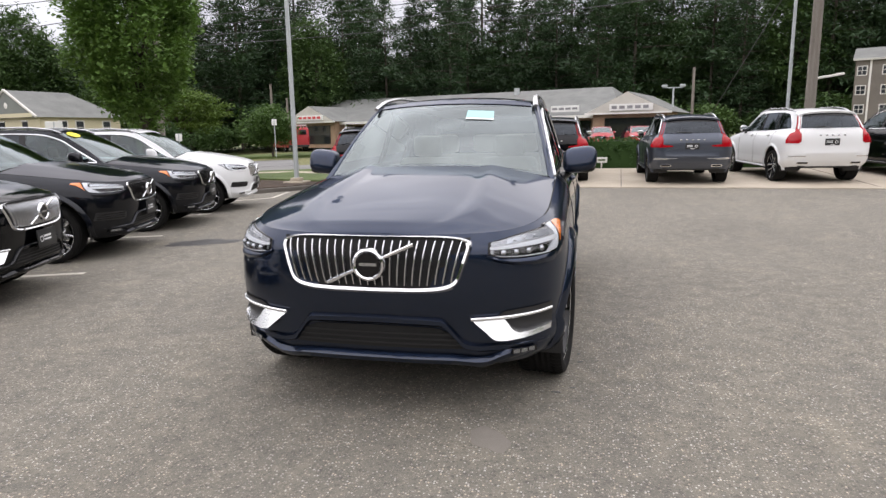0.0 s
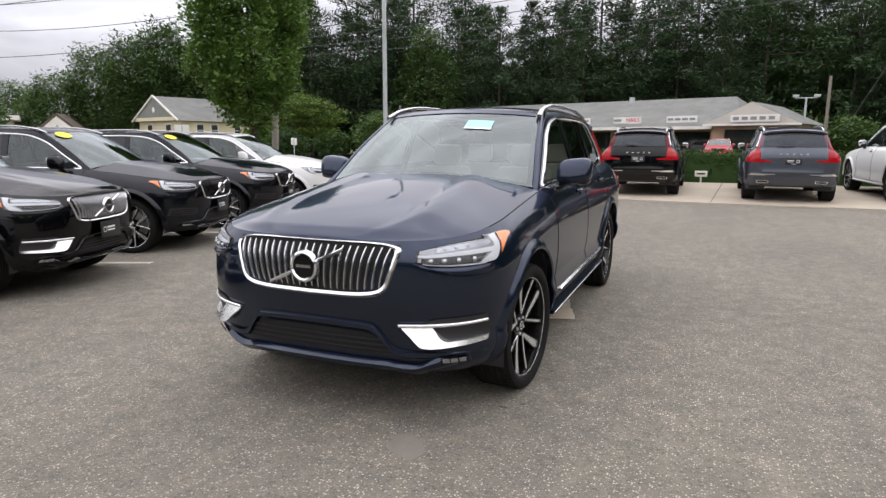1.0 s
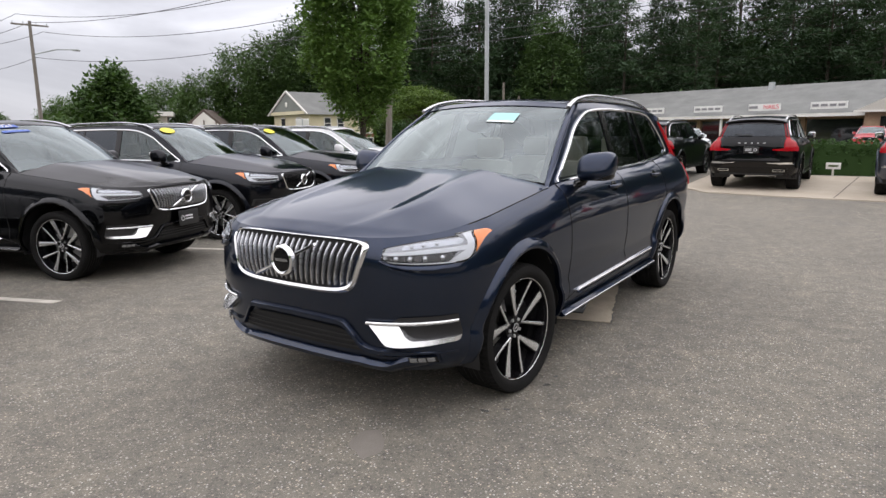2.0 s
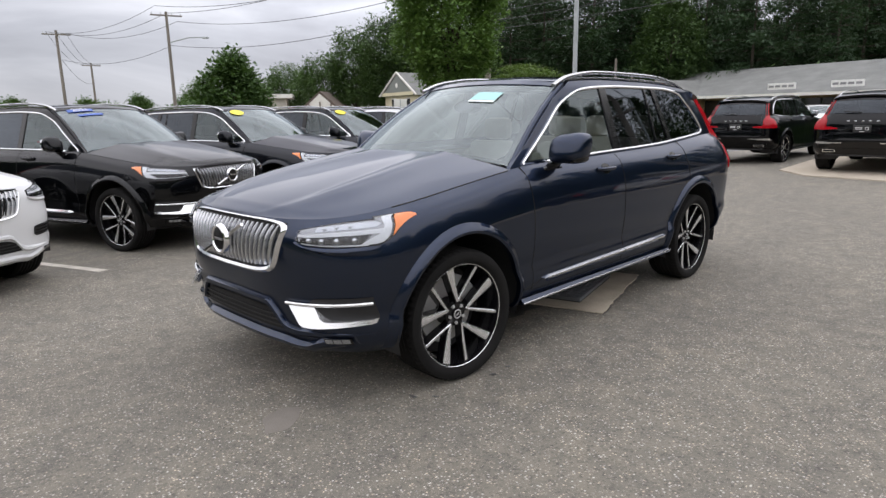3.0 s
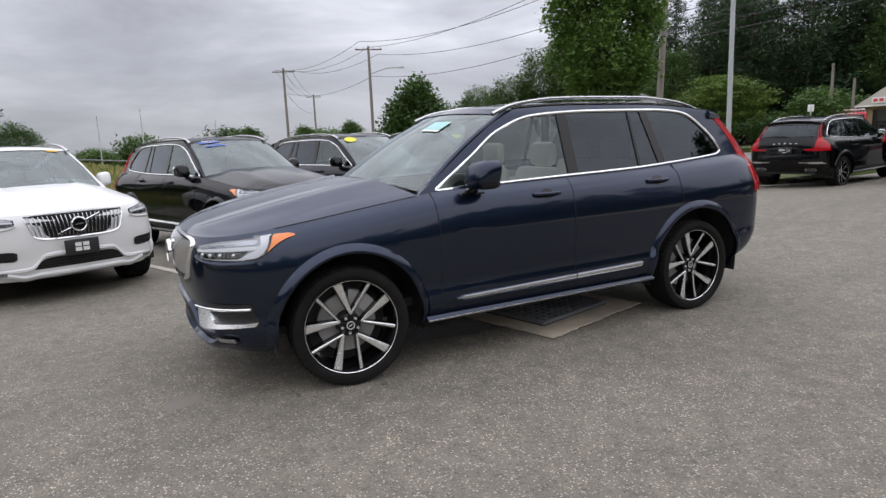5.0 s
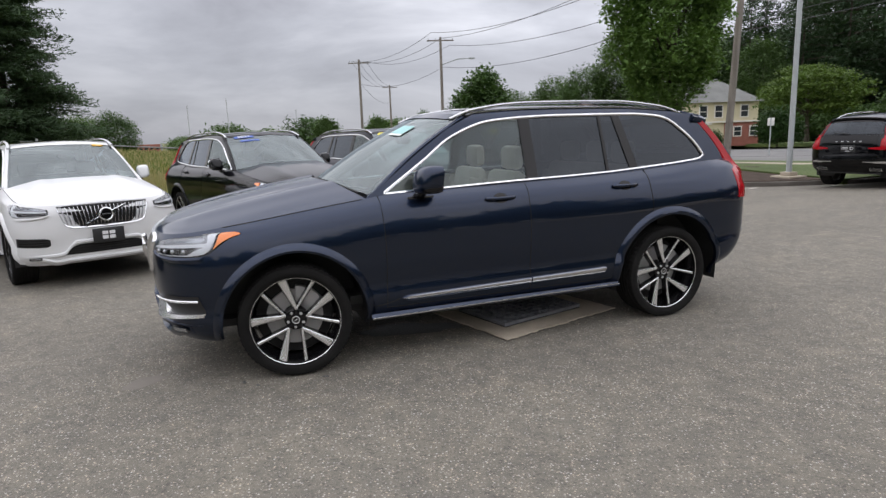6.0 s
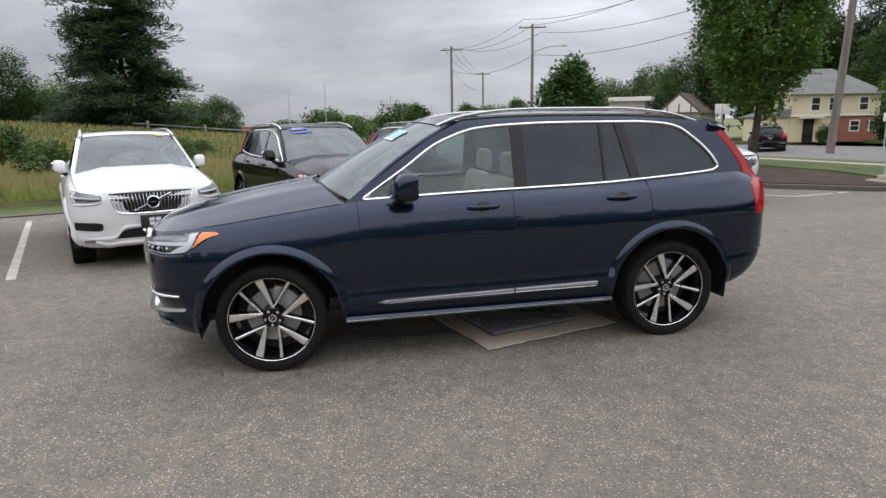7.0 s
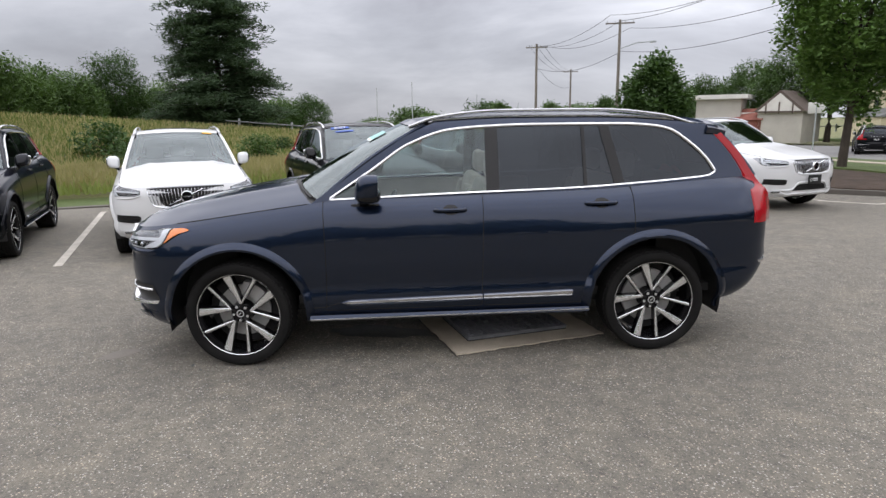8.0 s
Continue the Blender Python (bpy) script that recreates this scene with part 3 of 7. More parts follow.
def hood_shape():
    n, m = dn(45), dn(40)
    u = np.linspace(-1, 1, n)[:, None]
    k = np.linspace(0.02, 1, m)[None] ** 2.2
    y0 = float(nose_of(1.0))
    y1 = -0.97 - 0.20 * (1 - u * u)
    y = y0 + (y1 - y0) * k
    x = u * (side_x(y, top_of(y)) - 0.003)
    a = np.abs(u)
    lip = np.clip((y - front_y(x, 0.968)) / 0.07, 0, 1) ** 0.5
    crease = 0.017 * np.exp(-(np.minimum(a - (0.60 - 0.10 * k), 0) / 0.05) ** 2 - (np.maximum(a - (0.60 - 0.10 * k), 0) / 0.14) ** 2) * np.clip((y - y0) / 0.35, 0, 1)
    z = top_of(y) + (hood_mid(y) - top_of(y)) * (1 - a ** 2.6) * lip + crease * lip
    return Shape().slab(np.stack([x, y, z], -1), (0, 0, -0.012))


def screen_grid(inset=0.0, n=33, m=14, u0=-1.0, u1=1.0, k0=0.0, k1=1.0):
    u, k = np.linspace(u0, u1, n)[:, None], np.linspace(k0, k1, m)[None]
    bx, by, bz = 0.778 * u, -1.125 + 0.195 * u**2, 1.240 - 0.084 * u**2
    ty = -0.265 + 0.10 * u**2
    tx, tz = u * (house_x(ty, roof_edge(ty)) - 0.030), roof_edge(ty) + 0.042 * (1 - u**2) - 0.003
    bulge = 0.035 * np.sin(np.pi * k)
    return np.stack([bx + (tx - bx) * k, by + (ty - by) * k - bulge * 0.5, bz + (tz - bz) * k + bulge * 0.7 - inset], -1)


def roof_shape(y0=-0.265, y1=2.06, drop=0.0, part=1.0, n=25, m=40):
    u, k = np.linspace(-1, 1, n)[:, None], np.linspace(0, 1, m)[None]
    ya = y0 + 0.10 * u**2
    y = ya + (y1 - ya) * k
    edge = house_x(y, roof_edge(y)) + 0.004
    z = roof_edge(y) + 0.042 * (1 - (u * part) ** 2) - drop
    return np.stack([u * part * edge, y, z + 0 * u], -1)


def gate_grid(inset=0.0, k0=0.0, k1=1.0, spread=1.0, n=21, m=10):
    """The sloping back of the cabin from the belt to the roof."""
    u, k = np.linspace(-1, 1, n)[:, None] * spread, np.linspace(k0, k1, m)[None]
    bx, by, bz = 0.728 * u, 2.375 - 0.10 * u**2, 1.245 + 0 * u
    tx, ty, tz = 0.618 * u, 2.10 - 0.08 * u**2, 1.640 - 0.035 * u**2
    return np.stack([bx + (tx - bx) * k, by + (ty - by) * k + 0.03 * np.sin(np.pi * k) - inset, bz + (tz - bz) * k], -1)[::-1]


lamp_low = curve_of((0, 0.878), (0.09, 0.862), (0.3, 0.855), (0.53, 0.857), (0.60, 0.874), (0.70, 0.916), (0.82, 0.951), (1, 0.978))
lamp_high = curve_of((0, 0.928), (0.16, 0.951), (0.3, 0.966), (0.5, 0.980), (0.75, 0.992), (0.90, 0.994), (1, 0.984))
lamp_x = curve_of((0, 0.572), (0.11, 0.64), (0.27, 0.73), (0.45, 0.83), (0.56, 0.88))
lamp_back = curve_of((0.56, 0.0), (0.73, 0.40), (1, 1.0))


def lamp_patch(u0, u1, w0, w1, proud, n=26, m=8, slant=(0, 0)):
    """A piece of the headlamp, which wraps round the corner of the nose."""
    n, m = dn(n), max(3, dn(m)) if m > 4 else m
    k = np.linspace(w0, w1, m)[None]
    u = np.linspace(u0, u1, n)[:, None] + np.linspace(slant[0], slant[1], n)[:, None] * (k - 0.5)
    z = lamp_low(u) * (1 - k) + lamp_high(u) * k
    back = lamp_back(u)
    xl = np.minimum(lamp_x(u) + 0 * z, 0.955 * width_of(level(-2.05 + 0 * z, z)))
    y = front_y(xl, z) * (1 - back) - 1.795 * back
    x = np.where(u < 0.56, xl, side_x(y, z))
    turn = np.clip((u - 0.1) / 0.75, 0, 1)
    proud = proud * (1 - 0.8 * np.clip((z - 0.94) / 0.045, 0, 1) * np.clip((u - 0.45) / 0.2, 0, 1))
    return np.stack([x + proud * turn, y - proud * (1 - 0.75 * turn), z], -1)


def wheel(parent, at, mirror_side, parts):
    hub = empty("wheel", at)
    hub.parent = parent
    hub["label"] = "five double-spoke machined alloy wheel"
    flip = pose(0, 0, 0, 0, 0, 180) if mirror_side else pose(0, 0, 0)
    for name, mat in (("tyre", rubber), ("rim", gloss_black), ("spoke_face", machined), ("brake_disc", steel), ("brake_shield", trim_black), ("hub_cap", gloss_black), ("hub_ring", steel)):
        put(name, parts[name], mat, hub, at=flip)
    return hub


def wheel_meshes():
    def tyre():
        pr = [(-0.118, 0.297), (-0.132, 0.314), (-0.138, 0.335), (-0.128, 0.362), (-0.105, 0.373)]
        pr += [(x, 0.3745 if i % 2 == 0 else 0.3665) for i, x in enumerate(np.linspace(-0.085, 0.085, 11))]
        pr += [(0.105, 0.373), (0.128, 0.362), (0.138, 0.335), (0.132, 0.314), (0.118, 0.297), (0.10, 0.291), (-0.10, 0.291)]
        s = Shape().lathe(pr, sides=192 if DETAIL["of"] == 1 else 36, close=True)
        if DETAIL["of"] == 1:
            v_ = s.v[-1].reshape(len(pr), -1, 3)
            cut = np.arange(v_.shape[1]) % 3 == 0
            for row in (4, 5, 14, 15, 16):
                v_[row, cut, 1:] *= 0.977
        return s

    def rim():
        s = Shape().lathe([(-0.11, 0.291), (0.10, 0.291), (0.112, 0.296), (0.108, 0.286), (0.06, 0.276), (-0.10, 0.268)], sides=dn(64))
        s.lathe([(0.060, 0.001), (0.062, 0.045), (0.052, 0.072), (0.0, 0.080)], sides=32)
        for i in range(5):
            spoke_pair(s, 0.281, 2 * np.pi * i / 5 + 1.466, False)
            a = 2 * np.pi * i / 5 + 1.466 + np.pi / 5
            s.lathe([(0.050, 0.011), (0.068, 0.009), (0.069, 0.001)], centre=(0, 0.052 * np.cos(a), 0.052 * np.sin(a)), sides=8)
        return s

    def faces():
        s = Shape().lathe([(0.1125, 0.2965), (0.1140, 0.294), (0.1118, 0.2905)], sides=dn(64))
        for i in range(5):
            spoke_pair(s, 0.286, 2 * np.pi * i / 5 + 1.466, True)
        return s

    def disc():
        s = Shape().lathe([(-0.030, 0.08), (-0.028, 0.188), (-0.055, 0.188)], sides=dn(40))
        a = np.linspace(0.4, 1.5, 8)
        s.slab(np.stack([np.stack([np.full(8, 0.004), r * np.cos(a), r * np.sin(a)], -1) for r in (0.12, 0.16, 0.215)], 1), (-0.06, 0, 0))
        return s

    def shield():
        return Shape().lathe([(-0.062, 0.001), (-0.066, 0.255)], sides=dn(40))

    def cap():
        return Shape().lathe([(0.060, 0.032), (0.071, 0.030), (0.073, 0.022), (0.070, 0.019), (0.070, 0.001)], sides=24)
    def ring():
        s = Shape().lathe([(0.0735, 0.027), (0.0755, 0.024), (0.0735, 0.020)], sides=20)
        s.box(0.074, 0.0, 0.0, 0.003, 0.022, 0.006, m=Matrix.Rotation(radians(35), 4, "X"))
        for i in range(5):
            a = 2 * np.pi * i / 5 + 1.466 + np.pi / 5
            s.lathe([(0.062, 0.0105), (0.0715, 0.009), (0.072, 0.001)], centre=(0, 0.052 * np.cos(a), 0.052 * np.sin(a)), sides=6)
        return s
    return {n: mesh_once(n, f) for n, f in (("hub_ring", ring), ("tyre", tyre), ("rim", rim), ("spoke_face", faces), ("brake_disc", disc), ("brake_shield", shield), ("hub_cap", cap))}


def seat_shape(front):
    s = Shape()
    k = np.linspace(0, 1, 12)
    for w0, y0, y1, z0, z1, th in ((0.25, -0.28, 0.24, 0.60, 0.56, 0.14), ):
        s.box(0, -0.02, 0.56, 0.50, 0.54, 0.16, 0.05)
    lean = Matrix.Rotation(radians(-14), 4, "X")
    s.box(0, 0.31, 0.90, 0.50, 0.13, 0.66, 0.055, m=lean)
    for sx in (-1, 1):
        s.box(sx * 0.225, 0.265, 0.88, 0.07, 0.13, 0.52, 0.03, m=lean)
    return s


def estate_car(name, m, paint, label, grille="bright", fog="chrome", steer=0.0, tail="tall", group="", scale=(1, 1, 1), strip=True, plate="", sticker="", cabin=None, near=False, category="car"):
    """One car with all its parts. grille: bright or dark bars; fog: chrome blade or black vent; plate: dealer or blank."""
    cabin = cabin or cream
    DETAIL["of"] = 1.0 if near else 0.5
    root = empty(name, m @ Matrix.Diagonal((*scale, 1)), label, category, group)

    def mp(nm, make, mat, parent=root, text="", **kw):
        return put(nm, mesh_once(nm + kw.pop("key", ""), make, **kw), mat, parent, text)

    body = mp("body", body_shape, paint)

    mp("bonnet", hood_shape, paint, text="bonnet with two long creases")

    def floor_pan():
        s = Shape().box(0, 0.0, 0.36, 1.40, 3.9, 0.05)
        s.box(0, -1.85, 0.60, 1.1, 0.55, 0.55).box(0, 1.95, 0.60, 1.3, 0.7, 0.45)
        s.box(0, 0, 0.33, 1.76, 2.0, 0.06)
        return s
    mp("underbody", floor_pan, trim_black, smooth=False)

    def liner(yc):
        a = np.radians(np.linspace(-12, 192, 30))
        x = np.array([0.925, 0.50])
        p = np.stack([np.repeat(x[None], 30, 0), np.repeat((yc + (0.485 + 0.016 * (yc > 0)) * np.cos(a))[:, None], 2, 1), np.repeat((HUB + (0.485 + 0.016 * (yc > 0)) * np.sin(a))[:, None], 2, 1)], -1)
        hub_end = np.repeat(np.array([[[0.50, yc, HUB]]]), 30, 0)
        return Shape().grid(np.concatenate([p, hub_end], 1))

    for side in (1, -1):
        for yc in (-AXLE, AXLE):
            ring = mesh_once(f"arch_moulding{yc > 0}{side}", lambda: (lambda s: (s if side > 0 else flip_x(s)))(Shape().slab(arch_ring(yc, ARCH - 0.012 + 0.016 * (yc > 0), 0.524 + 0.020 * (yc > 0), 0.022, 0.002), (-0.03, 0, 0))))
            put("arch_moulding", ring, paint, root)
            put("wheel_arch_liner", mesh_once(f"liner{yc > 0}{side}", lambda: side_of(liner(yc), side)), trim_black, root)

    # cabin sides
    def cabin_side():
        loop, centre = window_loop(dn(90)), np.array([0.62, 1.42])
        d = loop - centre
        far = ray_out(centre, d, body_outline())
        k = np.linspace(0, 1, dn(7))
        far = np.maximum(far, 1.02)
        pts = centre + d[:, None] * (1 + (far[:, None] - 1) * k[None])[..., None]
        y, z = pts[..., 0], pts[..., 1]
        x = house_x(y, z)
        x = np.where((z < 1.30) & (y < 1.9), np.minimum(x + 0.0, np.maximum(side_x(y, np.minimum(z, top_of(y) - 0.001)), x - 0.05)), x)
        s = Shape().slab(np.stack([x, y, z], -1)[np.r_[0:len(loop), 0]], (-0.03, 0, 0))
        yb = np.r_[np.linspace(-0.98, 2.2, dn(30)), np.linspace(2.22, 2.375, dn(12))]
        edge = side_x(yb, top_of(yb))
        s.grid(np.stack([np.stack([edge - d_, yb, top_of(yb) - 0.001 + 0.03 * d_], -1) for d_ in (0.0, 0.05, 0.12)], 1)[::-1])
        return s.mirror()
    mp("cabin_side", cabin_side, paint)
    def with_opening(drop, part, flip_):
        p = roof_shape(-0.265, 2.06, drop, part, dn(41), dn(60))
        c = (p[:-1, :-1] + p[1:, 1:]) / 2
        hole = (np.abs(c[..., 0]) < 0.46) & (c[..., 1] > 0.06) & (c[..., 1] < 1.25)
        s = Shape().grid(p, keep=~hole)
        if flip_:
            s.f = [f[::-1] for f in s.f]
        return s
    mp("roof", lambda: with_opening(0.0, 1.0, False), paint)
    mp("sunroof", lambda: Shape().grid(roof_shape(-0.02, 1.32, -0.005, 0.82, 17, 24)), glass_roof, text="dark glass panoramic sunroof").visible_shadow = False
    mp("headlining", lambda: with_opening(0.035, 0.97, True), cabin if cabin is not cream else grey_cloth)
    mp("windscreen", lambda: Shape().grid(screen_grid()), glass_clear).visible_shadow = False

    def frit():
        s = Shape()
        for a, b, c, d in ((-1, 1, 0, 0.035), (-1, 1, 0.955, 1.0), (-1.0, -0.955, 0.0, 1.0), (0.955, 1.0, 0.0, 1.0)):
            s.grid(screen_grid(0.003, 25, 6, a, b, c, d))
        return s
    mp("windscreen_border", frit, gloss_black)
    mp("roof_header", lambda: Shape().slab(screen_grid(-0.006, 33, 5, -0.97, 0.97, 0.925, 1.0), (0, 0.012, -0.008)), paint)
    for side in (1, -1):
        put("front_pillar", mesh_once(f"front_pillar{side}", lambda: side_of(Shape().tube(np.stack([screen_grid()[-1, :, 0] + 0.012, screen_grid()[-1, :, 1] + 0.012, screen_grid()[-1, :, 2] - 0.012], -1), 0.021, 8), side)), paint, root)

    def cowl():
        u = np.linspace(-1, 1, 31)
        hood_back = np.stack([0.80 * u, -0.985 - 0.20 * (1 - u * u), 1.140 + 0.098 * (1 - u * u)], -1)
        foot = np.stack([0.775 * u, -1.085 + 0.195 * u**2 + 0.03, 1.226 - 0.086 * u**2], -1)
        return Shape().slab(np.stack([hood_back, (hood_back + foot) / 2 - (0, 0, 0.012), foot], 1), (0, 0, -0.05))
    mp("cowl", cowl, trim_black)

    def wipers():
        s = Shape()
        g = screen_grid(-0.014, 41, 21)
        s.tube(g[4:22, 0] + (0, -0.015, -0.022), 0.007, 6).tube(g[22:39, 0] + (0, -0.015, -0.020), 0.007, 6)
        s.tube([g[22, 0] + (0, -0.05, -0.035), g[14, 0] + (0, -0.02, -0.018)], 0.009, 6).tube([g[39, 0] + (0, -0.05, -0.035), g[31, 0] + (0, -0.02, -0.018)], 0.009, 6)
        return s
    mp("wiper", wipers, trim_black)

    panes = (("front", (-0.80, -0.80, 0.275, 0.275), glass_side, 0.006), ("rear", (0.362, 0.362, 1.215, 1.120), glass_dark, 0.006), ("quarter", (1.285, 1.185, 1.965, 1.965), glass_dark, 0.004))
    for side in (1, -1):
        for key, (a, b, c, d), mat, inset in panes:
            w = mesh_once(f"window_{key}{side}", lambda: side_of(Shape().grid(pane(a, b, c, d, inset)), side))
            put("side_window", w, mat, root).visible_shadow = False
        for key, edges in (("b", (0.272, 0.272, 0.365, 0.365)), ("c", (1.212, 1.117, 1.290, 1.190)), ("fixed", (0.985, 0.985, 1.008, 1.008))):
            w = mesh_once(f"pillar_{key}{side}", lambda: side_of(Shape().slab(pane(*edges, -0.002, 6), (-0.02, 0, 0)), side))
            put("pillar_trim", w, gloss_black, root)
        w = mesh_once(f"window_trim{side}", lambda: side_of(window_trim(), side))
        put("window_trim", w, chrome, root, "bright chrome window surround")
        w = mesh_once(f"roof_rail{side}", lambda: side_of(rail_shape(), side))
        put("roof_rail", w, satin, root, "silver roof rail")
        mirror = put("door_mirror", mesh_once(f"door_mirror{side}", lambda: side_of(mirror_shape(), side)), paint, root)
        put("mirror_foot", mesh_once(f"mirror_foot{side}", lambda: side_of(mirror_foot(), side)), gloss_black, mirror)
        put("mirror_shell", mesh_once(f"mirror_shell{side}", lambda: side_of(Shape().ball((0.984, -0.558, 1.200), (0.114, 0.082, 0.044), 10, 24, 0.62) if DETAIL["of"] == 1 else Shape().ball((0.946, -0.556, 1.202), (0.078, 0.080, 0.044), 10, 24, 0.62), side)), gloss_black, mirror)
        put("mirror_glass", mesh_once(f"mirror_glass{side}", lambda: side_of(Shape().ball((0.968, -0.497, 1.250), (0.088, 0.006, 0.072), 8, 18, 0.6), side)), chrome, mirror)
        for key, y0 in (("front", 0.005), ("rear", 1.085)):
            put("door_handle", mesh_once(f"door_handle{key}{side}", lambda: side_of(handle_shape(y0), side)), paint, root)
            put("handle_recess", mesh_once(f"handle_recess{key}{side}", lambda: side_of(handle_cup(y0), side)), gloss_black, root)
        for key, ya, yb in (("front", -0.885, 0.228), ("rear", 0.228, 1.33)):
            put("door_gap", mesh_once(f"door_gap{key}{side}", lambda: side_of(door_gap(ya, yb, key), side)), pit_dark, root)
        put("sill", mesh_once(f"sill{side}", lambda: side_of(sill_shape(), side)), paint, root)
        # added satin tube that draws the sky's highlight on the painted sill edge
        yb = np.linspace(-1.0, 1.0, 24)
        put("sill_trim", mesh_once(f"sill_trim{side}", lambda: side_of(Shape().tube(np.stack([side_x(yb, 0.34) + 0.055, yb, 0.337 + 0.006 * yb], -1), 0.006, 6), side)), satin, root)
        put("sill_skirt", mesh_once(f"sill_skirt{side}", lambda: side_of(Shape().slab(flank_patch(-1.02, 1.02, 0.285, 0.335, 0.004), (-0.02, 0, 0)), side)), trim_black, root)
        put("sill_seam", mesh_once(f"sill_seam{side}", lambda: side_of(Shape().tube(groove(np.linspace(-1.03, -0.79, 8), np.array([0.408, 0.410, 0.411, 0.413, 0.416, 0.424, 0.434, 0.446])), 0.003, 5), side)), pit_dark, root)
        if strip:
            put("door_strip", mesh_once(f"door_strip{side}", lambda: side_of(strip_shape(), side)), chrome, root, "bright lower door strip")
    for side in (1, -1):
        put("bonnet_gap", mesh_once(f"bonnet_gap{side}", lambda: side_of(bonnet_gap(), side)), pit_dark, root)

    front_end(root, mp, paint, grille, fog, plate, lamp_smoke if paint is white_paint else amber)
    rear_end(root, mp, paint, tail, plate)
    interior(root, mp, cabin)
    stickers(root, sticker, near)

    parts = wheel_meshes()
    for side in (1, -1):
        for yc in (-AXLE, AXLE):
            wheel(root, pose(side * 0.812, yc, HUB, 0, 0, steer if yc < 0 else 0), side < 0, parts)
    DETAIL["of"] = 1.0
    return root


def flip_x(s):
    s.v = [np.concatenate(s.v) * (-1, 1, 1)]
    s.f = [f[::-1] for f in s.f]
    return s


def side_of(s, side):
    return s if side > 0 else flip_x(s)


def window_trim():
    p = window_loop(dn(80))
    p3 = np.stack([house_x(p[:, 0], p[:, 1]) + 0.004, p[:, 0], p[:, 1]], -1)
    return Shape().tube(np.concatenate([p3, p3[:1]]), 0.011, 6, 1.0, up=(1, 0, 0))


def rail_shape():
    y = np.linspace(-0.27, 1.86, 40)
    lift = curve_of((-0.27, -0.012), (-0.05, 0.030), (0.3, 0.050), (1.2, 0.052), (1.6, 0.034), (1.86, -0.012))(y)
    x = house_x(y, roof_edge(y)) - 0.012
    s = Shape().tube(np.stack([x, y, roof_edge(y) + lift], -1), 0.019, 8, 0.75)
    y2 = np.linspace(-0.1, 1.7, 12)
    return s.tube(np.stack([house_x(y2, roof_edge(y2)) - 0.012, y2, roof_edge(y2) + 0.010], -1), 0.010, 6)


def mirror_shape():
    wide = 0.122 if DETAIL["of"] == 1 else 0.084
    s = Shape().ball((0.864 + wide, -0.565, 1.250), (wide, 0.088, 0.092), 16, 28, 0.62)
    v = s.v[-1]
    v[:, 2] += (v[:, 0] - 0.968) * 0.10
    v[:, 1] += 0.02 * np.clip((v[:, 2] - 1.25) / 0.09, -1, 1)
    v[:, 1] = np.minimum(v[:, 1], -0.505) - (v[:, 0] - 0.958) * 0.10 * -1
    return s


def mirror_foot():
    s = Shape().tube([(0.86, -0.60, 1.130), (0.90, -0.59, 1.150), (0.925, -0.575, 1.185)], [0.045, 0.036, 0.036], 10, 0.7)
    return s.box(0.862, -0.59, 1.118, 0.05, 0.20, 0.03, 0.012)


def handle_shape(y0):
    y = np.linspace(y0 - 0.115, y0 + 0.105, 14)
    z = 1.082 + 0.024 * (y0 > 0.5) + 0 * y
    out = 0.026 * np.sin(np.linspace(0, np.pi, 14)) ** 0.35 + 0.004
    return Shape().tube(np.stack([side_x(y, z) + out, y, z], -1), 0.014, 8, 1.0, up=(1, 0, 0))


def handle_cup(y0):
    z0 = 1.082 + 0.024 * (y0 > 0.5)
    y, k = np.linspace(y0 - 0.055, y0 + 0.055, 12), np.linspace(-1, 1, 6)
    zz = z0 + 0.035 * k[None] * np.sqrt(np.maximum(1 - ((y - y0) / 0.056) ** 2, 0.02))[:, None]
    yy = np.repeat(y[:, None], 6, 1)
    return Shape().grid(np.stack([side_x(yy, zz) + 0.0025, yy, zz], -1))


def groove(y, z, r=0.0035, lift=0.0):
    return np.stack([side_x(y, z) + lift, y, z], -1)


def door_gap(ya, yb, key):
    s = Shape()
    if key == "front":
        k = np.linspace(0, 1, 20)
        z = np.r_[1.150 - k * 0.76, np.full(18, 0.388), np.linspace(0.39, 1.168, 20)]
        y = np.r_[ya + 0.012 * np.sin(k * 3), np.linspace(ya, yb, 20)[1:-1], yb + 0.02 * (np.linspace(0.39, 1.168, 20) - 0.8)]
        s.tube(groove(y, z), 0.0032, 5)
    else:
        a = np.radians(np.linspace(113, 174, 14))
        y = np.r_[np.full(12, yb - 0.01), AXLE + 0.53 * np.cos(a), np.linspace(0.955, yb - 1.09, 14)]
        z = np.r_[np.linspace(1.215, 0.90, 12), HUB + 0.53 * np.sin(a), np.full(14, 0.388)]
        s.tube(groove(y, z), 0.0032, 5)
    return s


def sill_shape():
    p = flank_patch(-1.0, 1.00, 0.326, 0.358, 0.0, 30, 4)
    for i, (out_, z) in enumerate(((0.020, 0.320), (0.048, 0.323), (0.052, 0.330), (0.024, 0.356))):
        p[:, i, 0] += out_
        p[:, i, 2] = z
    return Shape().slab(p, (-0.03, 0, 0))


